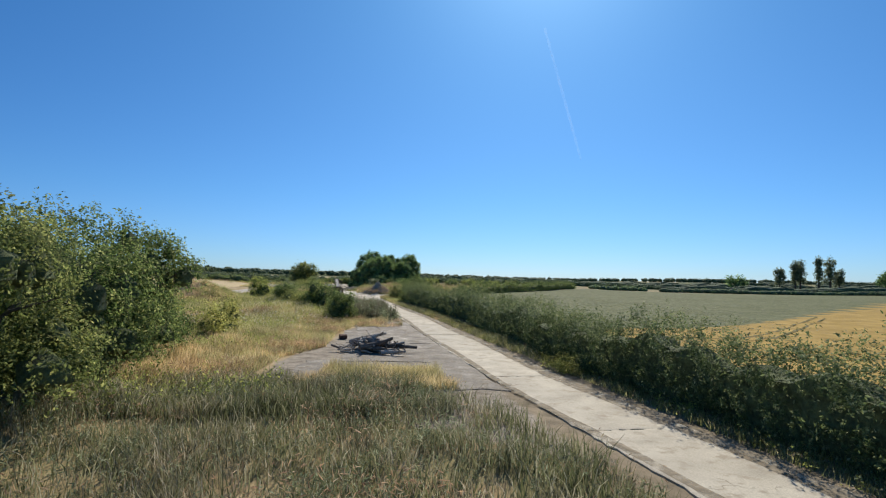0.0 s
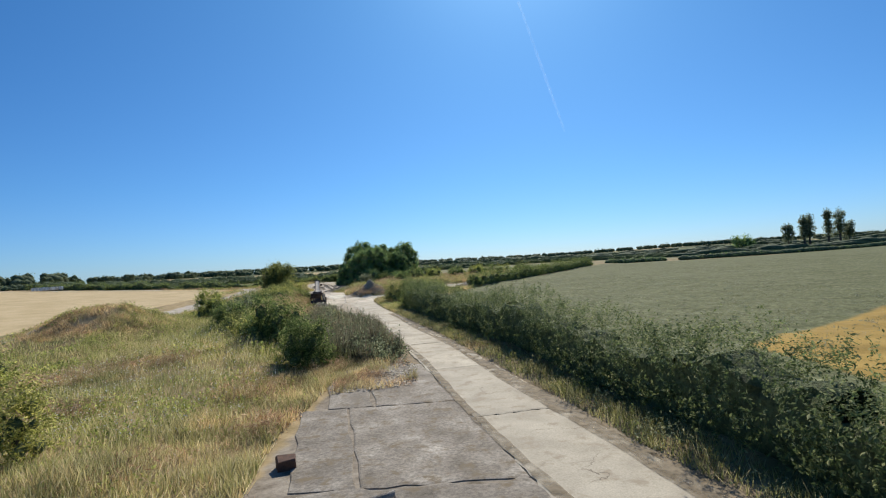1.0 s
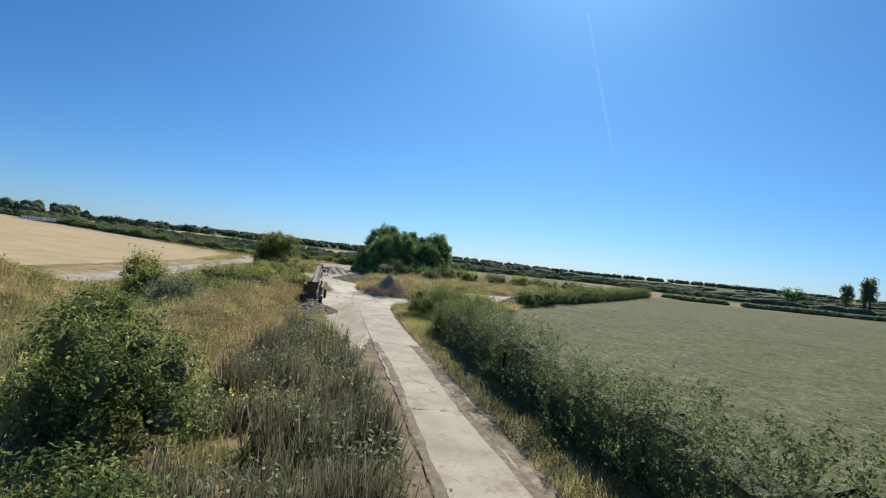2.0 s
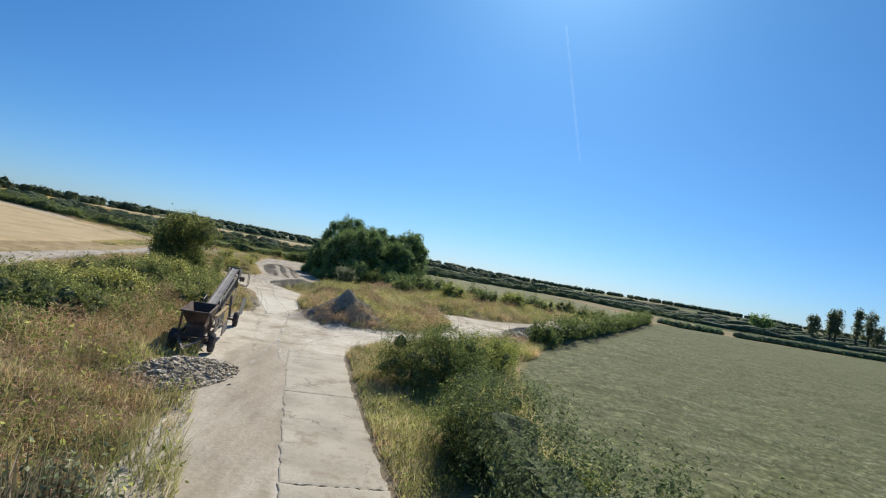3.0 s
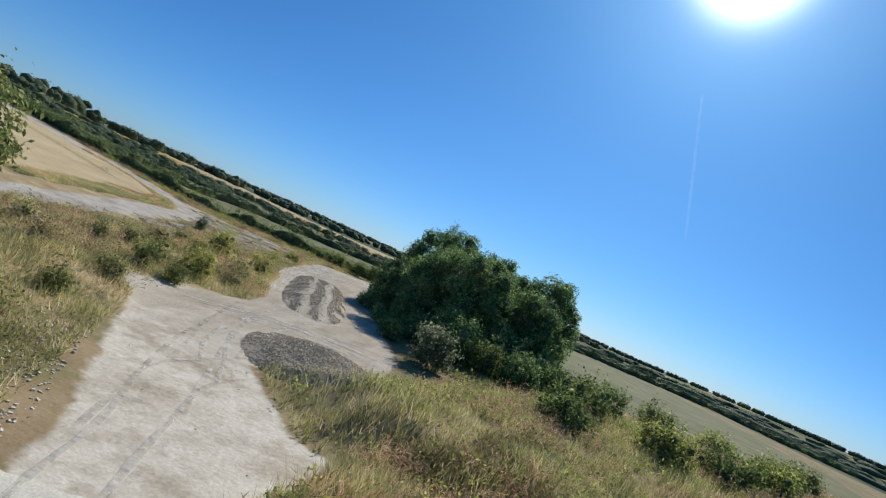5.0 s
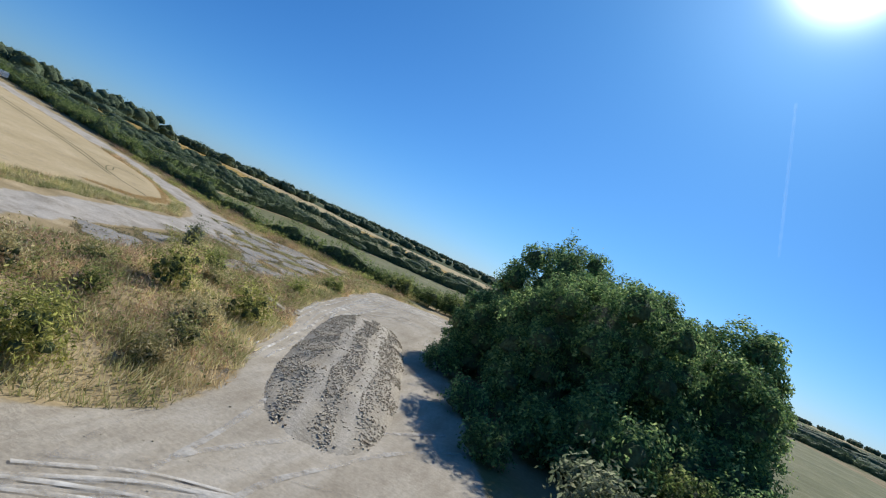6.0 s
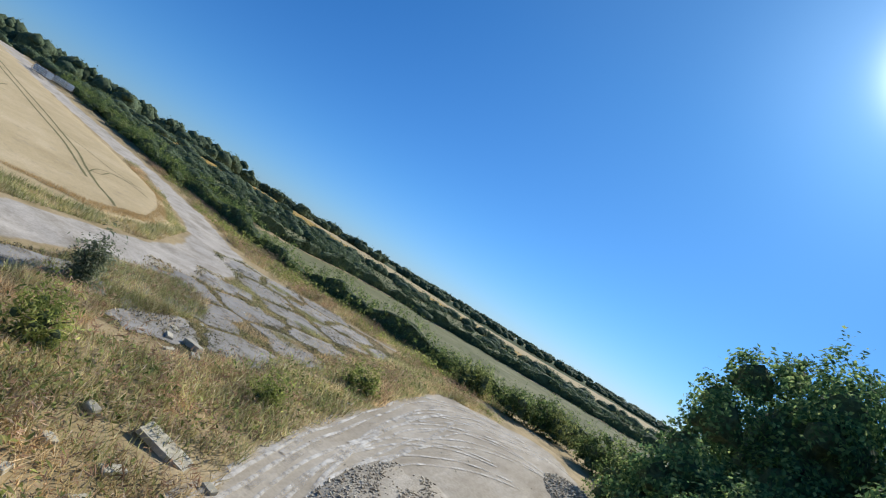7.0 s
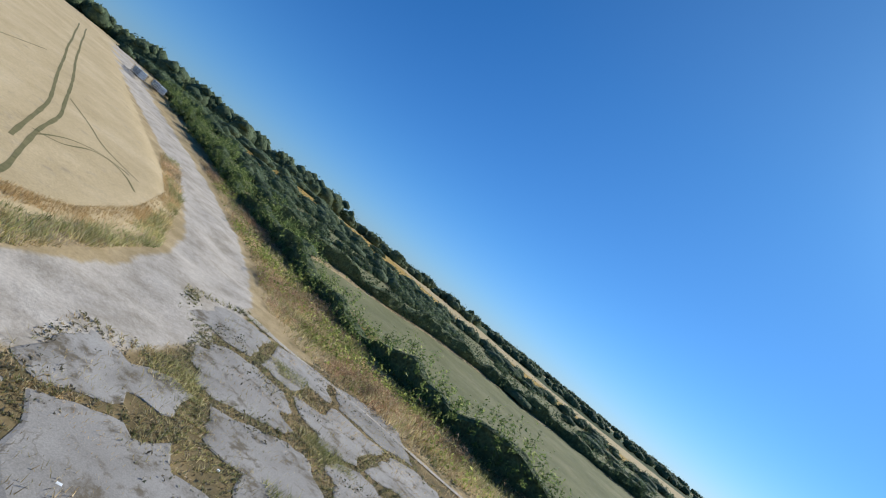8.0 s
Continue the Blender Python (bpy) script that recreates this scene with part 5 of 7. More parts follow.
def build_logs():
    rng = random.Random(21)
    pile = empty("log_pile", Matrix.Translation((-3.7, 28.6, base_z(28.6) + 0.03)), "heap of bleached dead branches and roots on old concrete", "log pile")
    for k in range(44):
        thick = k < 15
        a = rng.gauss(-0.15, 0.45) if thick else rng.gauss(0.2, 0.9)
        ln = rng.uniform(1.1, 2.2) if thick else rng.uniform(0.6, 1.7)
        cx, cy = rng.gauss(0.3 if thick else -0.5, 0.7), rng.gauss(0, 0.55)
        r = rng.uniform(0.08, 0.15) if thick else rng.uniform(0.03, 0.07)
        h = max(0.0, 0.55 * (1 - (cx / 2.1) ** 2 - (cy / 1.2) ** 2)) * rng.uniform(0.1, 1.0)
        d = Vector((math.cos(a), math.sin(a), rng.uniform(-0.18, 0.2))).normalized()
        prev, dirn = Vector((cx, cy, h + r)) - d * ln / 2, d
        prev.z = max(prev.z, r)
        bm = bmesh.new()
        for i in range(4):
            dirn = (dirn + Vector((rng.uniform(-0.28, 0.28), rng.uniform(-0.28, 0.28), rng.uniform(-0.14, 0.14)))).normalized()
            nxt = prev + dirn * ln / 4
            nxt.z = max(nxt.z, r * 0.7)
            rod(bm, prev, nxt, r * (1 - i * 0.13), r * (0.87 - i * 0.13), 10)
            if rng.random() < 0.35:
                knot = nxt + Vector((rng.uniform(-0.35, 0.35), rng.uniform(-0.35, 0.35), rng.uniform(0.0, 0.3)))
                rod(bm, nxt, knot, r * 0.45, r * 0.2, 7)
            prev = nxt.copy()
        for v in bm.verts:
            v.co += v.co.normalized() * 0.2 * r * noise.noise(v.co * 5)
        part("branch", bm, M_wood_pale if k % 4 else M_wood, pile)
    bm = bmesh.new()
    bmesh.ops.create_icosphere(bm, subdivisions=3, radius=0.5, matrix=Matrix.Translation((-0.1, -0.1, 0.3)) @ Matrix.Diagonal((1.2, 0.85, 0.85, 1)))
    for v in bm.verts:
        v.co += v.normal * 0.12 * noise.noise(v.co * 4)
    part("root_stump", bm, M_wood, pile)


# ---------- place: road, yard, machines ----------
build_road()
build_hardstanding()
build_conveyor()
build_board()
build_logs()
heap("gravel_pile", "grey gravel pile at the front of the weedy island", -11.3, 97.9, 3.4, 3.0, 0, 0.1, 4, 6500, 0.028, mat=M_earth_gravel, sharp=1.3, stone_mat=M_earth_mix, lumps=0.25)
heap("gravel_heap", "fresh grey gravel heap on the chalk yard", -18.7, 118.4, 3.1, 3.9, 20, 0.85, 5, 15000, 0.034, sharp=1.15, lumps=0.15,
     bare=lambda u, v: smoothstep(-0.1, 0.3, 1.0 - np.hypot(u / 3.1, v / 4.0) + 0.3 * wave(u, v, 1.0, 2.0)))
heap("gravel_mound", "long gravel mound with worn wheel tracks over it", -25.1, 136.4, 2.3, 10.4, 17, 0.68, 6, 22000, 0.033, mat=striped_gravel(), sharp=1.9, square=2.8,
     bare=lambda u, v: np.where((np.abs(u + 0.6 + 0.12 * np.sin(v)) < 0.26) | (np.abs(u - 0.65 + 0.12 * np.sin(v * 0.8)) < 0.28), 0.12, 1.0) * smoothstep(0.1, 0.5, 1.0 - np.abs(u) / 2.5 + 0.3 * wave(u, v, 0.9, 3.0)) * smoothstep(0.0, 0.25, 1.0 - np.abs(v) / 10.0 + 0.12 * np.sin(u * 5.0) + 0.1 * wave(u, v, 0.7, 5.0)), lumps=0.2)
heap("rubble_heap", "low heap of chalky rubble at the foot of the bank", -14.2, 79.2, 1.4, 3.0, -12, 0.8, 7, 2200, 0.065, mat=M_earth_gravel, stone_mat=M_earth_mix, category="rubble")
heap("stone_heap", "spread of broken stone beside the yard", 4.3, 110.4, 1.9, 4.8, -31, 0.6, 8, 2600, 0.12, mat=M_earth_gravel, stone_mat=M_earth_mix, sharp=1.6, lumps=0.3, category="rubble")
heap("spoil_heap", "low dark spoil heap under the trees", -24.5, 155.4, 1.5, 3.2, 8, 0.55, 12, 1500, 0.06, category="spoil heap")

# ---------- trees of the clump ----------
G1 = "trees of the clump beside the yard"
tree(-18.9, 151.4, 3.9, 10.0, 84000, 0.08, M_leaf_dark, 31, "tall dark green broadleaf tree with a domed crown", 0.0, group=G1, lobes=30)
tree(-14.6, 148.2, 3.6, 8.8, 60000, 0.1, M_leaf_dark, 37, "dark broadleaf tree in the middle of the clump", 0.0, group=G1, lobes=28)
tree(-8.8, 148.2, 3.6, 9.1, 56000, 0.1, M_leaf_dark, 32, "dark green tree with a separate rounded crown", 0.0, group=G1, lobes=28)
tree(-15.9, 141.6, 5.0, 7.9, 140000, 0.07, M_leaf_dark, 33, "broad dark tree with low branches facing the yard", 0.0, group=G1, lobes=38)
tree(-10.2, 143.4, 3.4, 6.8, 50000, 0.09, M_leaf_dark, 38, "low spreading dark tree at the field side of the clump", 0.0, group=G1, lobes=24)
tree(-21.0, 146.0, 2.9, 4.9, 52000, 0.066, M_leaf_dark, 34, "smaller green tree at the edge of the clump", 0.0, group=G1, lobes=24)
for x, y, r, h, s in ((-15.0, 134.6, 2.4, 3.2, 1), (-18.4, 138.8, 2.2, 3.0, 2), (-11.6, 138.4, 2.6, 3.6, 3), (-8.4, 142.0, 2.4, 3.2, 4), (-7.2, 147.5, 2.4, 3.4, 5), (-21.8, 151.5, 2.2, 3.0, 6), (-22.4, 157, 2.4, 3.4, 7), (-12.6, 134.2, 1.8, 2.2, 8), (-10.0, 135.2, 1.9, 2.5, 9), (-17.2, 135.6, 1.7, 2.2, 10), (-7.6, 137.6, 1.7, 2.1, 11)):
    shrub(x, y, r, h, 9000, 0.082, (M_leaf if s in (6, 7, 8) else M_leaf_dark), 340 + s, "dark undergrowth bush at the foot of the clump", group="undergrowth of the clump")
shrub(-15.4, 128.6, 1.4, 2.5, 6500, 0.085, M_leaf_grey, 35, "pale grey-green bush in front of the dark trees")
shrub(-26.8, 107.5, 2.7, 4.6, 40000, 0.075, M_leaf_olive, 36, "single round green tree on the bank", "tree", "tree")

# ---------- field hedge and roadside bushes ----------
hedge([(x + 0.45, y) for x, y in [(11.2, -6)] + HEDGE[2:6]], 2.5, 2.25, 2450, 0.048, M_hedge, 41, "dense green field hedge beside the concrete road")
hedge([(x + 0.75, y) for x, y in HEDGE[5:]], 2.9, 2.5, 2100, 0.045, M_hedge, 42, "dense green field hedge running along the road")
shrub(-2.9, 72.6, 1.5, 1.5, 14000, 0.045, M_leaf_light, 43, "light green outgrowth of the hedge on the field side")
shrub(-6.4, 83.4, 2.0, 2.4, 30000, 0.04, M_leaf_olive, 144, "leafy hedge bush leaning over the road edge", fine=True)
shrub(-5.0, 84.6, 2.4, 2.8, 42000, 0.041, M_leaf, 44, "large green hedge bush casting shade on the road", fine=True)
shrub(-3.0, 87.6, 2.0, 2.4, 28000, 0.038, M_leaf_light, 45, "green hedge bush at the field edge", fine=True)
shrub(-4.6, 87.4, 1.5, 1.9, 14000, 0.042, M_leaf_light, 145, "low hedge bush with feathery shoots", fine=True)
shrub(-4.4, 76.9, 1.7, 2.5, 26000, 0.038, M_leaf, 146, "leafy bush closing the end of the field hedge", fine=True)
shrub(-4.5, 75.0, 1.4, 2.5, 18000, 0.04, M_leaf_olive, 147, "leafy bush grown through the field hedge", fine=True)
shrub(-1.6, 91.0, 1.3, 1.6, 7600, 0.065, M_leaf_light, 46, "small green bush at the end of the hedge")
shrub(4.2, 104.6, 1.4, 1.9, 9500, 0.065, M_leaf, 47, "rounded green hedge bush")
hedge([(5.4, 107), (11, 116), (20, 132), (30.4, 150.6), (41, 170)], 1.8, 1.8, 330, 0.11, M_leaf, 48, "irregular green hedge between yard and field")

# ---------- bushes on the left of the road ----------
for x, y, r, h, c, leaf, m, s, text in (
    (-11.4, 13.3, 3.4, 5.5, 52000, 0.05, M_leaf_olive, 51, "tall leafy hawthorn bush with light leaves"),
    (-13.2, 19.5, 3.7, 6.5, 50000, 0.056, M_leaf, 52, "tall dense green hawthorn bush"),
    (-13.4, 24.3, 2.8, 6.1, 36000, 0.058, M_leaf, 53, "dark green hawthorn bush with feathery shoots"),
    (-12.7, 16.6, 3.0, 5.7, 34000, 0.054, M_leaf, 151, "leafy hawthorn bush with light shoots"),
    (-14.0, 21.9, 3.0, 6.5, 20000, 0.07, M_leaf, 152, "dense hawthorn bush with feathery shoots"),
    (-12.6, 30.4, 1.0, 1.9, 5400, 0.059, M_leaf_yellow, 54, "small bright green bush in dry grass"),
    (-13.6, 35.0, 1.2, 2.0, 5760, 0.059, M_leaf_yellow, 55, "bright green sapling bush in dry grass"),
    (-14.4, 30.2, 1.1, 1.9, 4680, 0.059, M_leaf, 56, "small green bush in dry grass"),
    (-21.8, 43.6, 1.7, 2.6, 6480, 0.073, M_leaf_light, 57, "light green bush in the rough field"),
    (-8.4, 46.0, 1.6, 2.3, 20000, 0.042, M_leaf, 58, "dense green bush beside the road bank"),
    (-11.4, 51.6, 2.1, 2.8, 19000, 0.055, M_leaf, 59, "wide dark green bush on the bank"),
    (-16.8, 59.5, 1.4, 1.9, 7000, 0.06, M_leaf, 60, "green bush on the crest of the bank"),
    (-24.8, 76.4, 2.1, 3.5, 10000, 0.07, M_leaf_light, 72, "bushy green sapling beside the rough field"),
    (-19.6, 70.0, 1.6, 1.6, 6300, 0.066, M_leaf_grey, 61, "low grey-green bush behind the bank"),
    (-22.4, 92.0, 2.2, 1.15, 12000, 0.052, M_leaf_olive, 62, "sprawling olive bramble on the bank"),
    (-20.6, 86.0, 1.8, 1.05, 10000, 0.052, M_leaf_yellow, 63, "sprawling bramble bush behind the conveyor"),
    (-23.8, 98.0, 2.0, 1.05, 10000, 0.052, M_leaf_yellow, 64, "low leafy bramble on the bank"),
    (-27.4, 123.4, 1.0, 1.55, 5000, 0.055, M_leaf_yellow, 65, "yellow-green bush in dry grass above the yard"),
    (-30.6, 131.0, 1.0, 1.6, 4200, 0.055, M_leaf_yellow, 66, "small yellow-green bush on the bank"),
    (-28.9, 133.4, 1.0, 1.5, 4600, 0.055, M_leaf_yellow, 67, "round green bush beside the chalk track"),
    (-38.0, 141.0, 0.45, 1.5, 3960, 0.059, M_leaf_grey, 68, "slender grey-green sapling by the track"),
    (-32.6, 149.0, 0.8, 1.1, 2700, 0.059, M_leaf_light, 69, "low green bush at the edge of the track"),
    (-33.6, 137.4, 0.7, 1.2, 2700, 0.053, M_leaf_light, 70, "small bright green weed bush"),
    (-31.8, 142.6, 0.5, 0.8, 1620, 0.053, M_leaf_light, 71, "small bright green weed bush"),
):
    shrub(x, y, r, h, c, leaf, m, s, text, fine=c < 6500)
for x, y, r, h, s in ((-19.4, 81.0, 1.9, 1.2, 1), (-22.0, 82.5, 2.2, 1.4, 2), (-24.6, 88.5, 2.2, 1.3, 3), (-26.0, 94.6, 2.2, 1.4, 4), (-21.0, 96.0, 1.6, 1.1, 5), (-25.6, 102.4, 2.0, 1.3, 6), (-19.4, 91.0, 1.5, 1.1, 7), (-21.0, 76.5, 1.8, 1.2, 8), (-13.0, 53.4, 1.6, 1.9, 9), (-14.6, 55.6, 1.5, 1.6, 10)):
    shrub(x, y, r * 1.1, h * 0.75, 7500, 0.05, M_leaf_olive if s % 3 else M_leaf_yellow, 640 + s, "low sprawling olive-green bramble on the bank", group="brambles on the bank")
# bushes between yard and far field
rb = random.Random(77)
for x, y, r, h in ((-2, 128, 1.8, 2.0), (2.5, 131, 2.0, 2.2), (-6, 133, 2.0, 2.6), (6.5, 134, 1.8, 1.9), (-3.5, 138, 2.2, 2.8), (10.5, 140, 2.0, 2.2), (-8.2, 125, 1.5, 1.8), (3, 145, 2.4, 2.6), (-24, 168, 2.2, 2.8), (-19, 164, 2.6, 3.4), (-29, 170, 1.8, 2.4), (-13, 160, 2.6, 3.6), (-34, 168, 1.4, 1.6)):
    shrub(x, y, r, h, 4500, 0.09, rb.choice((M_leaf, M_leaf_light, M_leaf)), rb.randint(100, 9999), "rounded green scrub bush beyond the yard", group="scrub beyond the yard")

# ---------- far hedges, woods and trees ----------
hedge([(-112, 181), (-96, 178), (-82, 174), (-71, 171.4), (-61.4, 170.4), (-52.5, 168.8), (-44.5, 168.8), (-38, 170.6), (-26, 175)], 2.7, 1.6, 330, 0.085, M_leaf, 81, "rambling green hedgerow behind the hardstanding", "hedgerow", 12.0, 0.28)
hedge([(-72, 175), (-70.2, 180), (-67.6, 187), (-66.6, 196), (-63, 208), (-54, 217), (-42, 221.5), (-16, 235), (40, 264), (120, 300)], 3.0, 1.9, 120, 0.14, M_leaf_far, 82, "thick dark hedgerow between far fields", "hedgerow", 30.0, 0.2)
for x, y, r, h, s in ((-119, 184, 2.8, 4.0, 10), (-112, 180, 2.6, 3.6, 1), (-100, 177.4, 2.4, 3.4, 3), (-92, 176, 2.2, 3.0, 4), (-86.5, 174.6, 2.4, 3.4, 5), (-80.6, 173.6, 2.0, 2.6, 6), (-75.4, 172.2, 2.2, 2.8, 7), (-67.0, 173.6, 2.2, 2.6, 9), (-98, 184, 2.4, 3.0, 11), (-79, 180, 2.4, 2.6, 13)):
    shrub(x, y, r * 0.8, h * 0.52, 3000, 0.075, M_leaf, 660 + s, "dark rounded scrub tree beside the chalk track", "scrub_tree", "tree", group="scrub trees by the far track")
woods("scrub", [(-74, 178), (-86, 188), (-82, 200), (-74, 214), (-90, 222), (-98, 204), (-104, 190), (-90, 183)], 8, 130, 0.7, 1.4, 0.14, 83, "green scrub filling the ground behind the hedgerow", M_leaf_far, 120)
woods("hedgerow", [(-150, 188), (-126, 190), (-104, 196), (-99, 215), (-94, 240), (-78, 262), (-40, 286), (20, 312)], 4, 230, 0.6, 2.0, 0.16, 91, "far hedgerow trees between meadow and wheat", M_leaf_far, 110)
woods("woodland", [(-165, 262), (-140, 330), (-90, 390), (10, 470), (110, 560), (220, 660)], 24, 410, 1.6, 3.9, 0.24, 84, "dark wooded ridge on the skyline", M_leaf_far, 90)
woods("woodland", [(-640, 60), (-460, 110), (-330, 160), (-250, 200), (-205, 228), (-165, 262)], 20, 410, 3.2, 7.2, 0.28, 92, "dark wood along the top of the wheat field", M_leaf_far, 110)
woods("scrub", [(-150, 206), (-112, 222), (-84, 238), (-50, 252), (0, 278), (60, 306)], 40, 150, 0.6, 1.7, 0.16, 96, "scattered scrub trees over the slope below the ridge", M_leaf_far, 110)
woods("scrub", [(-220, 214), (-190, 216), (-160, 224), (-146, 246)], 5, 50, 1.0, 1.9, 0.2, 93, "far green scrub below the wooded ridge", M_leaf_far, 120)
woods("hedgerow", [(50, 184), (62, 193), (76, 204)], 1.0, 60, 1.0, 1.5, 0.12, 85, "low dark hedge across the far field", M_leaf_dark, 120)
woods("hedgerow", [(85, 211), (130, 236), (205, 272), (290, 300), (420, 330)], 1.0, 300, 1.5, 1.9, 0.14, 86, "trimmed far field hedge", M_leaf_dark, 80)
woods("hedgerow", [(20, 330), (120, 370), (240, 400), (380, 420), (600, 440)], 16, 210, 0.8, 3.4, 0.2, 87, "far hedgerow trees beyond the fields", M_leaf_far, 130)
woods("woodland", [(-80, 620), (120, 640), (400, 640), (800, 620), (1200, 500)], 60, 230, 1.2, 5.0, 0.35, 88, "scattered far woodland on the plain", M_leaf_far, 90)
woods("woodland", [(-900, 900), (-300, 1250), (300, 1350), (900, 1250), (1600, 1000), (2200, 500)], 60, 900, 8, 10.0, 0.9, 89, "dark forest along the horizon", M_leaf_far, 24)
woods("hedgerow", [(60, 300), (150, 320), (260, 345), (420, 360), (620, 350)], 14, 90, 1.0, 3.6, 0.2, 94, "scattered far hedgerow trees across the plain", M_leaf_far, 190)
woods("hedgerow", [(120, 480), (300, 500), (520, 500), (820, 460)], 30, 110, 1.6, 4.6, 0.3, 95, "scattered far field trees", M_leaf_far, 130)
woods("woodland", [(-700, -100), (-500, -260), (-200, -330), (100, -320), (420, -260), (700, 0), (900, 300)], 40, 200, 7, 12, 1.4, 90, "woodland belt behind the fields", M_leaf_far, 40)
G2 = "tall poplars on the plain"
for x, y, r, h, s in ((246, 398, 3.4, 13, 1), (256, 396, 2.6, 17, 2), (261, 398, 3.4, 17.5, 3), (273, 396, 2.2, 20, 4), (282, 397, 4.4, 19, 5), (290, 399, 3.0, 12, 6)):
    tree(x, y, r, h * 1.28, 2600, 0.5, M_leaf_grey, 200 + s, "tall narrow poplar standing over the far hedge", 0.05, group=G2, lobes=10)
for x, y, r, h, s in ((318, 392, 5, 13, 1), (330, 388, 5, 12, 2), (226, 420, 6, 9, 3)):
    tree(x, y, r, h, 2200, 0.6, M_leaf_dark, 220 + s, "rounded far tree near the poplars", 0.1, lobes=9)

# ---------- grasses ----------
LEFT0 = [(-14, -2), (4.6, -2), (3.2, 11.5), (1.2, 16.6), (-0.6, 18.6), (-2.6, 20.2), (-7, 19.3), (-10, 16), (-13, 10)]
blades("tall_grass", "tall dull green grass going to seed", M_blade_green, 36000, scatter(LEFT0), (0.3, 0.85), 0.021, 301, 0.4, False)
LEFT1 = [(-11, 16), (-7.4, 19.5), (-7.6, 26), (-6.4, 30), (-7.0, 36), (-6.3, 46), (-9, 48), (-20, 50), (-24, 36), (-18, 26)]
blades("rough_grass", "yellow-green rough grass beyond the old lane", M_blade_olive, 44000, scatter(LEFT1), (0.2, 0.6), 0.024, 302, 0.4)
blades("dry_grass", "golden dry grass beside the old lane", M_blade_straw, 24000, scatter([(-12, 17), (-7.4, 19.5), (-7.6, 26), (-6.4, 30), (-7, 36), (-6.3, 46), (-8.6, 46.5), (-10, 40), (-11.4, 30), (-13, 22)]), (0.2, 0.6), 0.024, 303, 0.4)
blades("dry_grass", "tuft of golden grass growing through the old concrete", M_blade_straw, 9000, scatter([(-5.4, 19.5), (0.2, 19.5), (-0.6, 23.2), (-4.9, 23.8)]), (0.15, 0.6), 0.024, 303, 0.4)
LEFT2 = [(-6.6, 46), (-5.2, 47), (-9.0, 66), (-13.2, 78), (-17, 88), (-30, 100), (-32, 84), (-28, 60), (-20, 50)]
blades("rough_grass", "mixed rough grass and weeds on the bank", M_blade_olive, 70000, scatter(LEFT2), (0.3, 0.8), 0.026, 304, 0.35)
DEAD = [(-4.4, 45.6), (-3.6, 47), (-6.2, 56), (-9.6, 68), (-13, 71), (-12, 60), (-9.4, 48)]
blades("dead_weeds", "grey-brown dead docks and weeds on the road edge", M_dead, 13000, scatter(DEAD, thin=lambda x, y: np.clip(0.25 + 1.0 * wave(x, y, 1.2, 2.0), 0, 1)), (0.4, 1.7), 0.055, 305, 0.2)
weeds("rank_weeds", "grey-green rank weeds on the road bank", M_leaf_grey, 4200, scatter(DEAD, thin=lambda x, y: np.clip(0.4 - 0.8 * wave(x, y, 1.7, 2.0), 0, 1)), (0.5, 1.6), 0.14, 0.065, 320)
weeds("rank_weeds", "brown and green weeds crowding the bank", M_rusty, 2600, scatter(DEAD, thin=lambda x, y: np.clip(0.2 + 0.8 * wave(x, y, 2.1, 5.0), 0, 1)), (0.2, 0.8), 0.14, 0.075, 321, slim=0.14)
LEFT3 = [(-18, 88), (-17.4, 98), (-20, 105), (-24.5, 114.5), (-26.5, 118), (-26.5, 122), (-24.6, 125), (-25.6, 131), (-28, 137), (-29.8, 142), (-32, 156), (-29.6, 162.5), (-38, 164), (-36, 152), (-34, 142), (-36.5, 134), (-38, 120), (-34, 100), (-30, 92)]
blades("rough_grass", "mixed dry grass above the chalk yard", M_blade_mix, 80000, scatter(LEFT3, (YARD, HARD), margin=0.0), (0.2, 0.55), 0.027, 306, 0.5)
blades("dry_grass", "olive and dry grass along the yard edge", M_blade_straw, 60000, scatter(LEFT3, (YARD, HARD), margin=-0.1), (0.15, 0.4), 0.027, 307, 0.55)
blades("rough_grass", "rough grass and weeds over the island", M_blade_mix, 60000, scatter(ISLAND, (), thin=lambda x, y: (0.1 + 0.9 * smoothstep(1.4, 3.2, np.hypot(x + 11.0, y - 98.4))) * (0.06 + 0.94 * smoothstep(98.2, 100.6, y - 0.3 * np.abs(x + 10.5)))), (0.3, 0.85), 0.028, 308, 0.35)
blades("dry_grass", "olive and dry grass on the strip by the yard", M_blade_olive, 50000, scatter(STRIP, (YARD,)), (0.3, 0.8), 0.03, 309, 0.35)
ROADSIDE = [(7.6, 10), (9.5, 10), (6.0, 22), (4.0, 32), (1.6, 46), (-0.6, 56), (-3.4, 66), (-6, 74), (-8, 82), (-6, 92), (-9.4, 88), (-9.2, 80), (-6.6, 68), (-3.6, 58), (-1.4, 50), (1.2, 38), (3.4, 29)]
blades("verge_grass", "dry and green verge grass at the foot of the hedge", M_blade_olive, 20000, scatter(ROADSIDE), (0.15, 0.5), 0.024, 310, 0.4)
blades("field_margin", "tall green grass on the field side of the hedge", M_blade_mix, 34000, scatter([(10.2, 12), (12, 12), (7.6, 30), (4.6, 48), (0.6, 66), (-1.6, 78), (-0.6, 92), (2.4, 98), (1.2, 99), (-3.6, 90), (-3.8, 76), (-1.4, 64), (2.4, 48), (5.6, 30)]), (0.3, 0.9), 0.026, 311, 0.25)
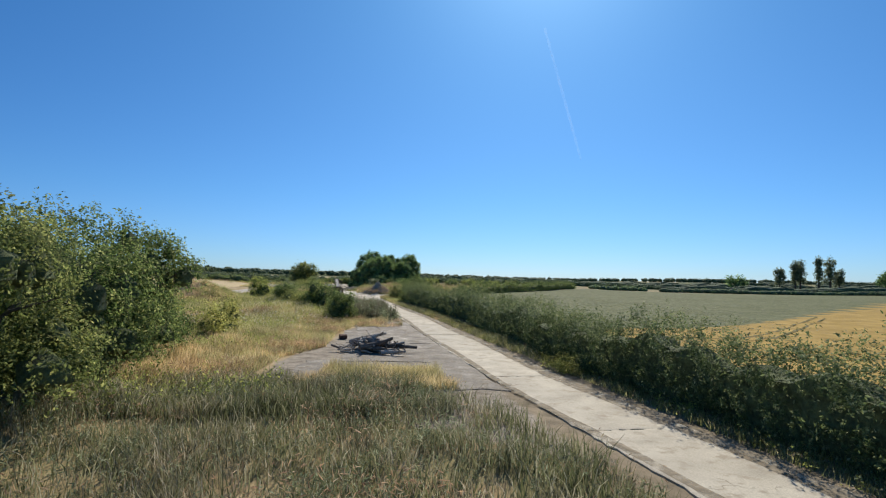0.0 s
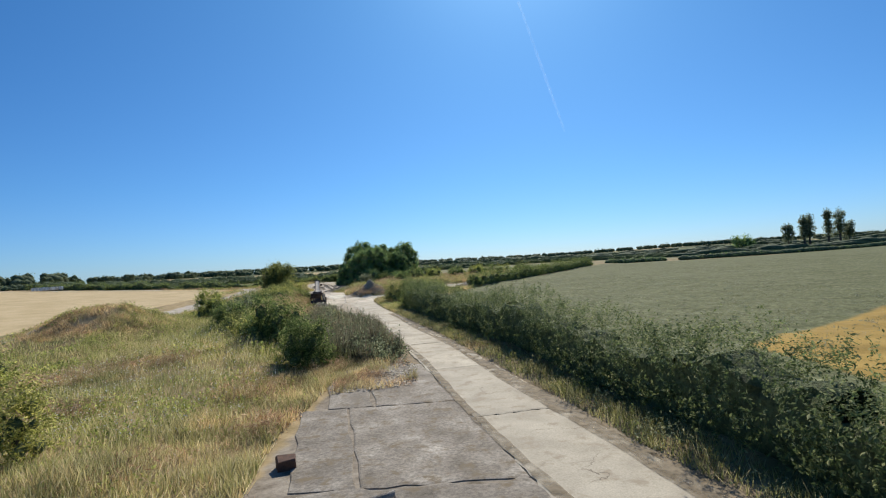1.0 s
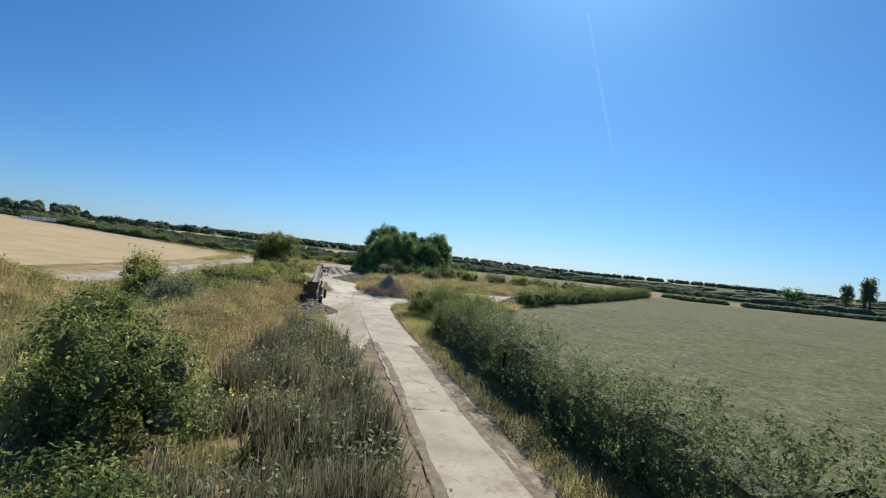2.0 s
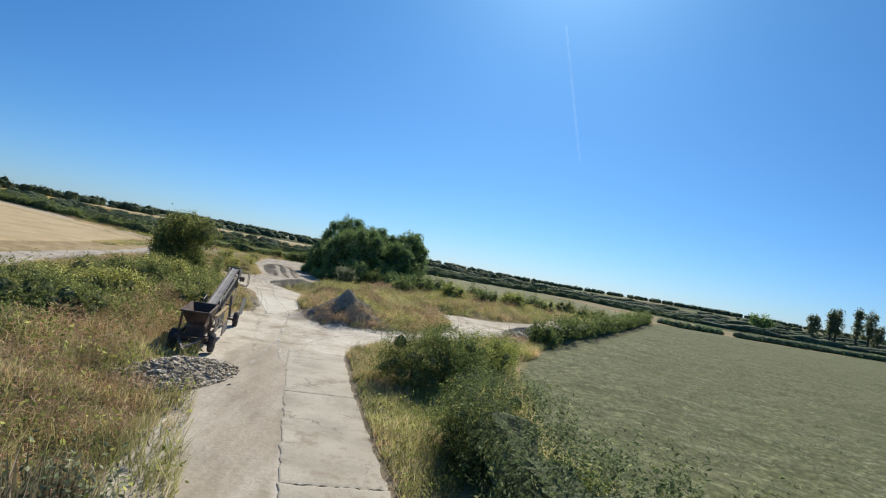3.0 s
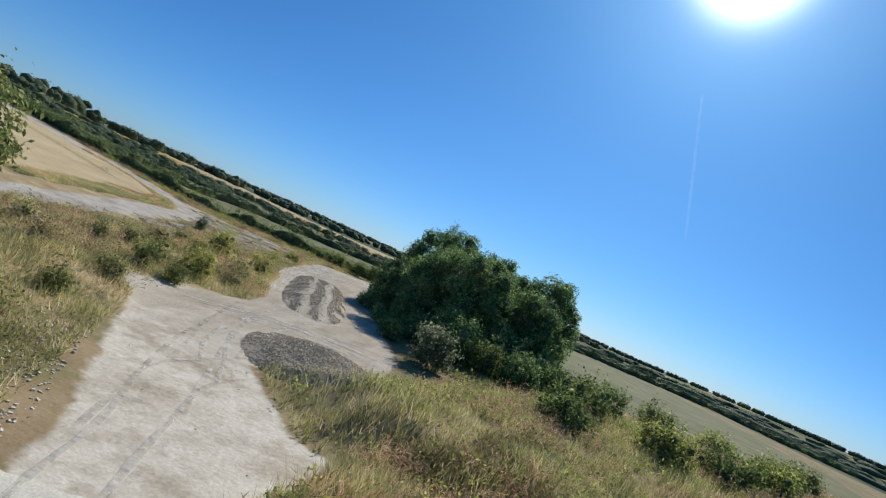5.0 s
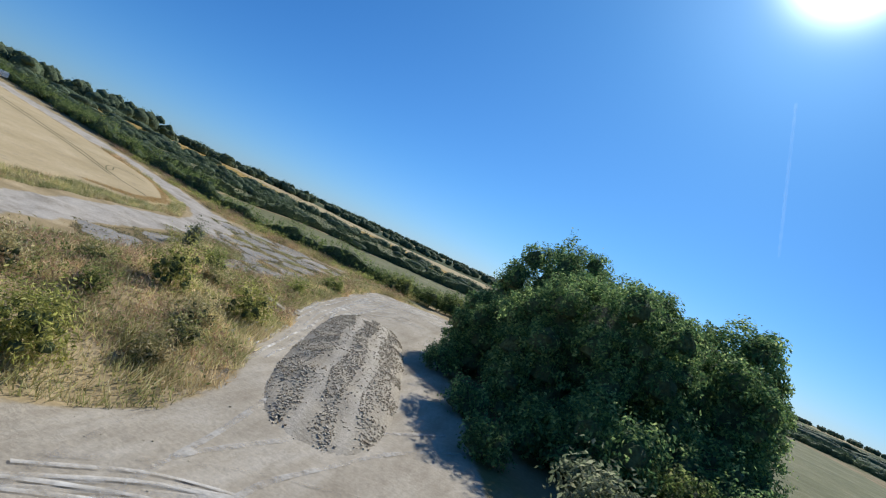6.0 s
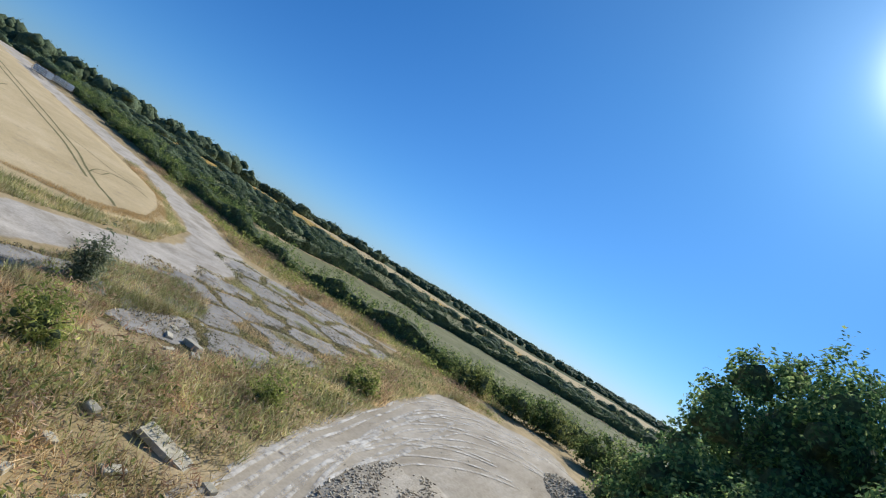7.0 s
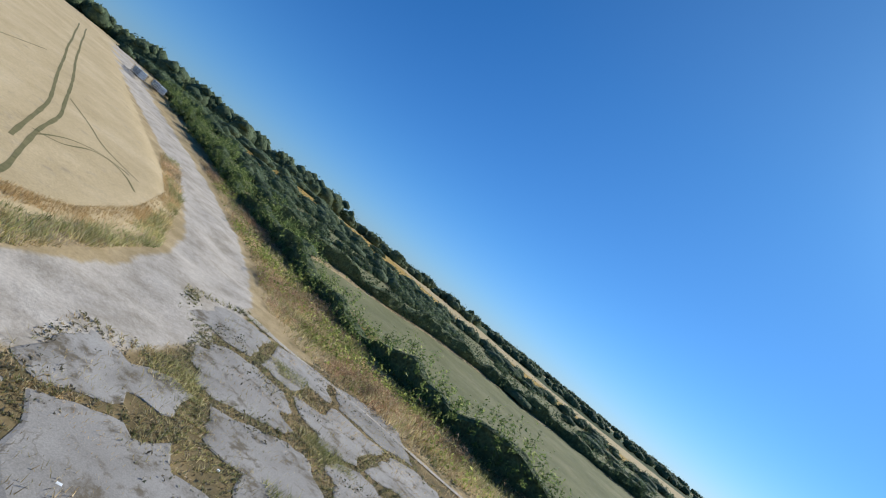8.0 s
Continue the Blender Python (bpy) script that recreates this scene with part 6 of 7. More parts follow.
blades("ripe_wheat", "ripe wheat standing at the edge of the field", M_wheat, 16000, scatter([(-49.6, 144.2), (-47.9, 147.4), (-49.6, 152.4), (-53.7, 156.6), (-59.1, 160), (-69.2, 163.6), (-69.5, 162.9), (-59.5, 159.2), (-54.4, 155.8), (-50.4, 152), (-48.8, 147.4), (-50.4, 144.2)]), (0.06, 0.22), 0.018, 312, 0.3)
blades("dry_grass", "dry verge grass between track and wheat", M_blade_mix, 22000, scatter([(-44.2, 130), (-45.5, 144), (-46.4, 150), (-51, 155.6), (-60, 160.6), (-70, 164.6), (-70, 163.2), (-58.5, 159.2), (-53, 155.6), (-49, 151.6), (-47.6, 147), (-49, 143), (-47, 130)]), (0.15, 0.45), 0.028, 313, 0.45)
blades("joint_grass", "dry grass growing in the joints of the hardstanding", M_blade_straw, 16000, scatter(HARD, ()), (0.04, 0.2), 0.022, 314, 0.6)
blades("dry_grass", "dull dry grass between hardstanding and hedgerow", M_blade_olive, 24000, scatter([(-47, 160), (-36, 165), (-30, 168), (-36, 174), (-56, 173), (-72, 172), (-80, 173), (-66, 167.6)]), (0.2, 0.55), 0.03, 315, 0.4)

# ---------- weeds among the grass ----------
weeds("green_weeds", "green weeds among the tall grass", M_leaf_grey, 5200, scatter(LEFT0, thin=lambda x, y: np.clip(0.4 + wave(x, y, 1.5, 2.0), 0, 1)), (0.3, 0.85), 0.11, 0.06, 330, 6, 0.2)
weeds("green_weeds", "olive weeds and seedlings in the dry grass", M_leaf_light, 2560, scatter(LEFT1, thin=lambda x, y: np.clip(wave(x, y, 3.0, 5.0), 0, 1)), (0.15, 0.5), 0.13, 0.055, 331)
ROUGH = [(-18, 24), (-22, 40), (-20, 50), (-28, 60), (-32, 84), (-34, 72), (-42, 56), (-52, 24)]
blades("rough_grass", "rough olive grass of the waste ground", M_blade_olive, 42000, scatter(ROUGH, thin=lambda x, y: 1 - 0.8 * smoothstep(7, 4, np.hypot(x + 31, y - 68.5))), (0.25, 0.6), 0.045, 332, 0.4)
weeds("green_weeds", "patches of green weeds on the waste ground", M_leaf_light, 3600, scatter(ROUGH, thin=lambda x, y: np.clip(0.2 + wave(x, y, 4.0, 1.0), 0, 1)), (0.2, 0.6), 0.2, 0.08, 333)
weeds("green_weeds", "leafy weeds and brambles over the bank", M_leaf_light, 5600, scatter(LEFT2, thin=lambda x, y: np.clip(0.35 + wave(x, y, 2.6, 2.0), 0, 1)), (0.25, 0.8), 0.18, 0.065, 334)
weeds("brown_weeds", "dry brown weeds on the bank", M_rusty, 7000, scatter([(-9.4, 60), (-13.6, 76), (-15, 79), (-19.5, 79), (-17.6, 68), (-14, 56)]), (0.3, 0.9), 0.13, 0.075, 335, slim=0.14)
weeds("green_weeds", "olive weeds on the ground above the yard", M_leaf_olive, 4500, scatter(LEFT3, (YARD, HARD), thin=lambda x, y: np.clip(0.35 + wave(x, y, 2.6, 4.0), 0, 1)), (0.2, 0.7), 0.16, 0.06, 336)
weeds("brown_weeds", "dry brown weeds above the yard", M_rusty, 9000, scatter(LEFT3, (YARD, HARD), thin=lambda x, y: np.clip(0.35 + wave(x, y, 3.1, 2.0), 0, 1)), (0.25, 0.8), 0.14, 0.09, 337, slim=0.14)
weeds("green_weeds", "green and yellow weeds over the island", M_leaf_light, 2900, scatter(ISLAND, thin=lambda x, y: np.clip(0.4 + wave(x, y, 2.0, 3.0), 0, 1) * (0.1 + 0.9 * smoothstep(98.2, 100.6, y - 0.3 * np.abs(x + 10.5)))), (0.2, 0.8), 0.15, 0.06, 338)
weeds("brown_weeds", "dry brown weeds over the island and its gravel", M_dead, 2600, scatter(ISLAND), (0.2, 0.7), 0.12, 0.075, 339, slim=0.14)
weeds("green_weeds", "green weeds on the strip by the yard", M_leaf_light, 4800, scatter(STRIP, (YARD,), thin=lambda x, y: np.clip(0.45 + wave(x, y, 2.4, 7.0), 0, 1)), (0.2, 0.8), 0.16, 0.065, 340)
weeds("verge_weeds", "brown and green weeds under the hedge", M_dead, 2600, scatter(ROADSIDE, thin=lambda x, y: np.clip(0.25 - wave(x, y, 1.2, 3.0), 0, 1)), (0.08, 0.4), 0.12, 0.04, 341)
weeds("verge_weeds", "low green weeds under the hedge", M_leaf_grey, 2600, scatter(ROADSIDE, thin=lambda x, y: np.clip(0.25 + wave(x, y, 1.2, 3.0), 0, 1)), (0.1, 0.6), 0.12, 0.045, 342)
weeds("moss_and_weeds", "brown moss and weeds spreading over the hardstanding", M_dead, 1400, scatter(HARD, thin=lambda x, y: np.clip(wave(x, y, 1.5, 6.0) * 1.4, 0, 1)), (0.03, 0.14), 0.12, 0.04, 343)
FIELD = [(9, 40), (4.6, 62), (1.6, 76), (0, 88), (5, 99), (12, 112), (30, 120), (44, 90), (40, 62), (22, 50)]
blades("cut_grass", "cut grass lying over the mown field", M_hay, 26000, scatter(FIELD, thin=lambda x, y: np.clip(0.25 + 1.2 * np.sin(0.9 * (0.41 * x + 0.91 * y) + wave(x, y, 4.0, 2.0)) * wave(x, y, 1.2, 5.0), 0, 1)), (0.04, 0.14), 0.06, 344, 1.5)

# ---------- stones, ruts and rubble ----------
loose("edge_stones", "loose gravel round the foot of the island", 2400, scatter([(-15.4, 98), (-14, 95.4), (-12, 94.2), (-10.2, 94.6), (-8.4, 95.7), (-6.2, 98), (-4, 102), (-2.8, 106), (-3.8, 106.4), (-5.6, 102.6), (-7.4, 99.4), (-9.2, 97.6), (-10.8, 96.9), (-12.2, 96.6), (-13.6, 98.2), (-15, 103)]), 0.038, 350, M_chalk_mix)
loose("edge_stones", "loose pale chalk along the yard edge", 2600, scatter([(-25.4, 115.4), (-20.4, 107), (-17.6, 100), (-16.6, 96), (-18.4, 96), (-21.6, 106), (-26, 114), (-28.4, 117.6), (-27.6, 122), (-26.6, 121)]), 0.034, 351, M_pale_mix)
loose("yard_stones", "scattered small stones on the chalk yard", 420, scatter(YARD), 0.022, 352, M_chalk_mix)
M_rut = worn("pale_chalk_rut", [(0.3, (0.56, 0.525, 0.45)), (0.7, (0.66, 0.625, 0.55))], 1.1, 0.36)
M_rut_dark = worn("damp_rut", [(0.3, (0.4, 0.36, 0.285)), (0.7, (0.49, 0.445, 0.365))], 1.3, 0.44)
RUTS = [
    [(-21, 112), (-23.2, 117), (-25, 126), (-28.4, 137), (-30.6, 146), (-31.4, 155), (-28, 160)],
    [(-20.6, 113), (-21.8, 115.6), (-23.6, 124), (-22, 129), (-19.6, 133)],
    [(-26, 119), (-22.6, 123.4), (-19, 125.4), (-16.6, 126.4)],
    [(-25.6, 120.4), (-22, 124.6), (-18.4, 127)],
    [(-2, 104.5), (1.6, 110), (7.4, 120), (13, 130)],
    [(-1, 103.6), (2.4, 109.4), (8.4, 119.6)],
    [(-31.8, 150), (-31, 157.5), (-27.6, 161.4)],
    [(-30, 141), (-32, 149), (-32, 156), (-29.4, 160.6), (-26, 160)],
    [(-27.6, 131), (-29.6, 138), (-31, 145)],
    [(-13.4, 84), (-14.6, 90), (-16.2, 97), (-18.4, 104), (-20.4, 110), (-22.6, 115), (-24.4, 122)],
    [(-12.6, 82), (-13.4, 89), (-11.6, 93.4), (-8, 94.4), (-4.6, 98.4), (-0.6, 104.6), (4, 112)],
    [(-17.6, 100), (-19.4, 108), (-21.2, 111.6), (-20.4, 116)],
    [(-3.4, 101.4), (0.6, 107), (5.2, 115.6), (10, 124)],
    [(-2.6, 102.6), (3.4, 108.8), (9, 117.4), (14.6, 129)],
    [(-23.4, 121), (-21.4, 123.4), (-18.6, 124.6)],
]
SWIRLS = [
    [(-27.2, 131), (-28.2, 135), (-29.5, 139.7), (-30.4, 142.5), (-31.3, 147.2), (-32.0, 153), (-31.4, 157.5), (-29, 160.6)],
    [(-28.0, 137), (-29.4, 140.6), (-29.9, 143.0), (-29.9, 146.7), (-28.8, 150.0), (-27.2, 151.6)],
    [(-30.7, 149), (-30.7, 153.4), (-29.2, 155.9), (-27.3, 160.3)],
    [(-30.0, 144), (-30.4, 149), (-29.6, 152.6), (-27.6, 155.4), (-25.6, 156)],
    [(-24.6, 121), (-23, 123.2), (-20.6, 124.4), (-18, 124.6)],
    [(-25.4, 119.6), (-23.6, 121.6), (-21, 123.2), (-17.8, 123.4)],
]
M_swirl = worn("fresh_pale_tyre_mark", [(0.3, (0.64, 0.6, 0.51)), (0.7, (0.76, 0.72, 0.63))], 1.4, 0.3)
for k, line in enumerate(SWIRLS):
    for off in (0.0, 0.32, 0.95, 1.3):
        ribbon("wheel_rut", [(x + off, y - 0.3 * off) for x, y in line], 0.1, 0.024, M_swirl, "fresh pale tyre mark curving over the chalk yard", 90 + k * 4 + int(off * 3), wobble=0.12)
for k, line in enumerate(RUTS):
    for off in (0.0, 1.35):
        shifted = [(x + off, y) for x, y in line]
        ribbon("wheel_rut", shifted, 0.16, 0.02, M_rut if (k + int(off)) % 3 else M_rut_dark, "pale wheel rut worn into the chalk", k * 3 + int(off), wobble=0.2)
M_tram = worn("trampled_wheat", [(0.3, (0.13, 0.125, 0.05)), (0.7, (0.22, 0.19, 0.085))], 0.7, 0.02)
for line, wide in (
    ([(-54.8, 151.1), (-59.6, 152.8), (-63.6, 154.2), (-66.8, 155.1), (-78.4, 158.2), (-90, 161.4), (-124, 171)], 0.36),
    ([(-49.6, 149.6), (-50.9, 150.3), (-54, 151.3), (-57.8, 152.6), (-62.2, 154.5), (-70.4, 156.9), (-89.5, 162.1), (-124, 172)], 0.36),
    ([(-56.6, 152.2), (-58.2, 153.3), (-59.6, 154.9), (-59.7, 156.3), (-58.2, 157)], 0.18),
    ([(-57.7, 152.1), (-56.9, 152.9), (-59.8, 155.7), (-58.8, 156.6), (-56.0, 156.3)], 0.2),
    ([(-68, 156.2), (-66.3, 156.3), (-63.7, 156.4), (-61.1, 156.2), (-58, 157.4)], 0.16),
    ([(-70, 150.6), (-73.2, 153.0), (-79.9, 157.7)], 0.2),
):
    ribbon("tramline", line, wide * 0.48, 0.006, M_tram, "green wheel track pressed through the ripe wheat", int(wide * 100), "tramline", 0.03)
M_tram_gold = worn("trampled_crop", [(0.3, (0.12, 0.12, 0.035)), (0.7, (0.2, 0.17, 0.06))], 0.8, 0.25)
for off in (0.0, 2.0):
    ribbon("tramline", [(12.5, 36 + off), (17, 40.5 + off), (24, 43.5 + off), (31, 51 + off), (40, 62 + off), (58, 84 + off)], 0.34, 0.04, M_tram_gold, "dark wheel track through the yellow crop", 70 + int(off), "tramline", 0.03)
    ribbon("tramline", [(14, 30 + off), (30, 37 + off), (60, 48 + off), (110, 66 + off)], 0.34, 0.04, M_tram_gold, "dark wheel track through the yellow crop", 74 + int(off), "tramline", 0.03)


def chunk(name, x, y, size, turn, tilt, mat, label, category, group=""):
    """A broken block with chipped edges."""
    bm = bmesh.new()
    box(bm, (-size[0] / 2, -size[1] / 2, 0), (size[0] / 2, size[1] / 2, size[2]))
    bmesh.ops.bevel(bm, geom=bm.edges[:], offset=min(size) * 0.1, segments=1, affect="EDGES")
    rr = random.Random(int(x * 100 + y))
    for v in bm.verts:
        v.co += Vector((rr.uniform(-1, 1), rr.uniform(-1, 1), rr.uniform(-0.6, 0.6))) * min(size) * 0.09
    me = bpy.data.meshes.new(name)
    bm.to_mesh(me)
    bm.free()
    me.materials.append(mat)
    ob = new(name, me)
    ob.matrix_basis = pose(x, y, gz(x, y) - 0.03 + (0.25 if tilt > 15 else 0.0), tilt, 0, turn)
    return tagged(ob, label, category, group)


chunk("concrete_slab", -30.3, 138.4, (0.5, 1.35, 0.12), 112, 14, M_chalkstone, "pale broken concrete slab lying tilted in dry grass", "slab")
rc = random.Random(5)
for x, y, s in ((-35.3, 142.2, 0.5), (-34.8, 142.7, 0.7), (-35.9, 142.9, 0.4), (-34.5, 141.6, 0.45), (-35.5, 143.4, 0.35), (-34.2, 142.3, 0.55), (-36.3, 142.3, 0.3), (-34.9, 143.6, 0.3)):
    chunk("concrete_block", x, y, (s * 0.85, s * 0.55 * rc.uniform(0.45, 0.8), s * rc.uniform(0.16, 0.26)), rc.uniform(0, 180), rc.uniform(-12, 12), M_chalkstone, "broken pale concrete block dumped on the hardstanding", "rubble", "dumped concrete blocks")
for x, y, s in ((-38.8, 148.9, 0.1), (-37.2, 146.2, 0.09), (-36.6, 144.6, 0.12), (-39.4, 152, 0.08)):
    chunk("white_stone", x, y, (s, s * 0.7, s * 0.6), rc.uniform(0, 180), 0, M_white, "small white stone lying on the hardstanding", "stone", "white stones")
chunk("brick_lump", -6.1, 33.4, (0.45, 0.4, 0.3), 20, 6, M_terracotta, "dark brown broken lump on the old concrete edge", "rubble")
chunk("dark_stone", -2.2, 99.6, (0.35, 0.25, 0.2), 40, 0, M_stone, "dark stone lying at the yard edge", "stone")
for k in range(5):
    chunk("timber_baulk", 7.0 + 0.34 * k, 115.2 + 0.5 * k, (0.28, 2.2, 0.26), -58 + rc.uniform(-6, 6), rc.uniform(-5, 5), M_timber, "weathered timber baulk stacked beside the hedge", "timber", "stacked timber baulks")


def build_tanks():
    """White containers standing in rows at the far end of the wheat."""
    n = 0
    base = Matrix.Translation((-113, 175.8, gz(-113, 175.8))) @ Matrix.Rotation(radians(-14), 4, "Z") @ Matrix.Scale(0.95, 4)
    for row in range(2):
        for k in range(5):
            ob = empty("white_container", base @ Matrix.Translation((k * 1.7, row * 2.8, 0)), "white plastic container in a cage beside the wheat", "container", "white containers by the wheat")
            bm = bmesh.new()
            box(bm, (-0.42, -0.42, 0.15), (0.42, 0.42, 1.05))
            bmesh.ops.bevel(bm, geom=bm.edges[:], offset=0.08, segments=2, affect="EDGES")
            part("tank", bm, M_white, ob)
            bm = bmesh.new()
            for z in (0.05, 0.35, 0.65, 0.95):
                for a, b in (((-0.53, -0.53), (0.53, -0.53)), ((0.53, -0.53), (0.53, 0.53)), ((0.53, 0.53), (-0.53, 0.53)), ((-0.53, 0.53), (-0.53, -0.53))):
                    beam(bm, (*a, z), (*b, z), 0.02, 0.02)
            for x in (-0.53, 0.0, 0.53):
                for y in (-0.53, 0.53):
                    beam(bm, (x, y, 0.0), (x, y, 1.06), 0.03, 0.03)
            part("cage", bm, M_frame, ob, "grey wire cage")


build_tanks()


def build_contrail():
    """A thin vapour trail high and far away."""
    t = Tree("vapour")
    t.colour((0.9, 0.93, 1.0))
    em = t.node("BsdfDiffuse")
    em.inputs["Color"].default_value = (0.95, 0.97, 1.0, 1)
    tl = t.node("BsdfTranslucent")
    tl.inputs["Color"].default_value = (0.95, 0.97, 1.0, 1)
    add = t.node("AddShader")
    t.link(em.outputs[0], add.inputs[0])
    t.link(tl.outputs[0], add.inputs[1])
    gap = t.node("BsdfTransparent")
    mx = t.node("MixShader")
    t.link(t.math("MULTIPLY", t.step(t.noise(0.02, 3), 0.1, 0.8), 0.042), mx.inputs[0])
    t.link(gap.outputs[0], mx.inputs[1])
    t.link(add.outputs[0], mx.inputs[2])
    t.link(mx.outputs[0], t.t.nodes["Material Output"].inputs["Surface"])
    a, b = Vector(CONTRAIL[0]), Vector(CONTRAIL[1])
    n, d = 40, (b - a)
    side = d.cross(Vector((0, -1, 0.35))).normalized()
    v, f = [], []
    for k in range(n + 1):
        s = k / n
        w = 5 + 9 * s * (1 - s) + 2 * math.sin(k * 1.7)
        p = a + d * s
        for q in (-1, 1):
            v.append(p + side * w * q + Vector((0, 6 * q, 0)))
    i = np.arange(n) * 2
    me = mesh_np("contrail", np.array([tuple(p) for p in v]), np.stack([i, i + 1, i + 3, i + 2], 1), [t.m])
    tagged(new("contrail", me), "thin white vapour trail in the blue sky", "contrail", kind="structure")


CONTRAIL = [(620, 3300, 1540), (900, 3505, 780)]
build_contrail()

WASTE = [(-8, 88), (-7, 93), (-4, 97.5), (-1, 102), (2.6, 107.5), (6, 111), (5, 104), (1, 97), (-1, 91), (-4, 84)]
blades("dry_grass", "dry golden grass between yard and field", M_blade_mix, 6000, scatter(WASTE, (YARD, DUSTY)), (0.2, 0.6), 0.026, 360, 0.4)
blades("rough_grass", "rough green grass between yard and field", M_blade_olive, 8000, scatter(WASTE, (YARD, DUSTY)), (0.2, 0.7), 0.026, 361, 0.35)
weeds("green_weeds", "leafy weeds between yard and field", M_leaf_light, 1200, scatter(WASTE, (YARD, DUSTY)), (0.2, 0.7), 0.14, 0.06, 362)

weeds("white_flowers", "small white flower heads scattered through the rough grass", M_petal, 2600, scatter([(-9, 36), (-8.6, 46), (-12, 60), (-20, 62), (-22, 44), (-16, 34)]), (0.4, 0.75), 0.05, 0.032, 370, 2)
weeds("brown_weeds", "brown seeding docks in the tall grass", M_rusty, 1200, scatter(LEFT0, thin=lambda x, y: np.clip(wave(x, y, 1.6, 3.0) + 0.1, 0, 1)), (0.5, 1.0), 0.1, 0.075, 371, slim=0.14)
weeds("brown_weeds", "dry weeds straggling over the gravel pile", M_dead, 160, scatter([(-13.6, 97), (-11.4, 95.8), (-8.6, 97), (-8.2, 100), (-11, 101.5), (-14, 100)]), (0.25, 0.6), 0.12, 0.075, 372, slim=0.14)

ROUGH_PATCH = [(-40.8, 142.5), (-38.6, 140), (-36, 136.2), (-33.8, 135), (-34.4, 138.6), (-36.6, 141.2), (-37, 145), (-39, 147), (-41, 147)]
blades("dry_grass", "dry grass reclaiming part of the hardstanding", M_blade_mix, 16000, scatter(ROUGH_PATCH), (0.12, 0.45), 0.02, 380, 0.5)
weeds("brown_weeds", "brown weeds reclaiming part of the hardstanding", M_rusty, 1100, scatter(ROUGH_PATCH), (0.1, 0.5), 0.12, 0.075, 381, slim=0.14)
for k, (x, y) in enumerate(((-40.5, 156.2), (-44.2, 157.8), (-38.2, 153.4), (-42.4, 152.4), (-37.6, 157.6), (-36.4, 149.4))):
    blades("joint_grass", "tuft of brown grass in the broken hardstanding", M_blade_mix, 1200, scatter([(x - 1.0, y - 0.4), (x + 0.2, y - 0.8), (x + 1.1, y + 0.3), (x - 0.2, y + 0.7)]), (0.05, 0.22), 0.024, 390 + k, 0.6)

MOUND = [(-36.5, 66), (-34, 62.6), (-30, 61.8), (-26, 64.5), (-25, 69), (-27.5, 74), (-32, 75), (-36, 71.5)]
blades("dry_grass", "bleached dry grass over the spoil mound", M_blade_straw, 14000, scatter(MOUND), (0.15, 0.45), 0.035, 400, 0.5)
weeds("brown_weeds", "brown dry weeds over the spoil mound", M_rusty, 3000, scatter(MOUND), (0.15, 0.5), 0.18, 0.075, 401, slim=0.14)

VERGE_2 = [(-8.2, 74), (-5.2, 73), (-3.0, 78), (-3.2, 83), (-7.4, 84), (-8.8, 80)]
blades("verge_grass", "dry and green grass between hedge bushes and road", M_blade_mix, 9000, scatter(VERGE_2), (0.15, 0.55), 0.024, 410, 0.4)
weeds("verge_weeds", "green weeds between hedge bushes and road", M_leaf_light, 900, scatter(VERGE_2), (0.15, 0.6), 0.13, 0.05, 411)

loose("pile_stones", "grey gravel and earth clods spilt from the pile", 5200, scatter([(-15, 99.6), (-14.4, 98), (-13.4, 96.1), (-11.9, 95), (-10.2, 95.3), (-8.4, 96.6), (-6.4, 99.2), (-5.2, 101.6), (-7, 102), (-9, 100), (-13, 100), (-14.6, 101)]), 0.034, 420, M_earth_mix)

weeds("verge_weeds", "clumps of taller green weeds on the verge", M_leaf_light, 1100, scatter(ROADSIDE, thin=lambda x, y: np.clip(wave(x, y, 1.5, 6.0) - 0.1, 0, 1)), (0.25, 0.75), 0.12, 0.05, 430)

blades("tall_grass", "rank green grass at the end of the old lane", M_blade_green, 9000, scatter([(-11, 15), (-9, 19.4), (-6, 20.3), (-2.8, 20.5), (0.2, 17.8), (-2, 16), (-8, 15)]), (0.35, 0.8), 0.022, 440, 0.4, False)
weeds("green_weeds", "green weeds at the end of the old lane", M_leaf_light, 500, scatter([(-11, 15), (-9, 19.4), (-6, 20.3), (-5, 18), (-8, 15)]), (0.4, 1.0), 0.14, 0.05, 441)
weeds("green_weeds", "rank green weeds at the foot of the clump", M_leaf, 700, scatter([(-15.4, 129.4), (-12, 127.6), (-7, 128.6), (-4.6, 134), (-6, 139), (-9, 137), (-13, 132.6)]), (0.3, 0.8), 0.14, 0.085, 430)
blades("dry_grass", "rough grass between the weeds and the clump", M_blade_mix, 9000, scatter([(-15.8, 130.2), (-12, 128.4), (-7, 129), (-3.4, 134), (-4, 141), (-8, 140), (-12.6, 135)]), (0.2, 0.55), 0.03, 431, 0.45)

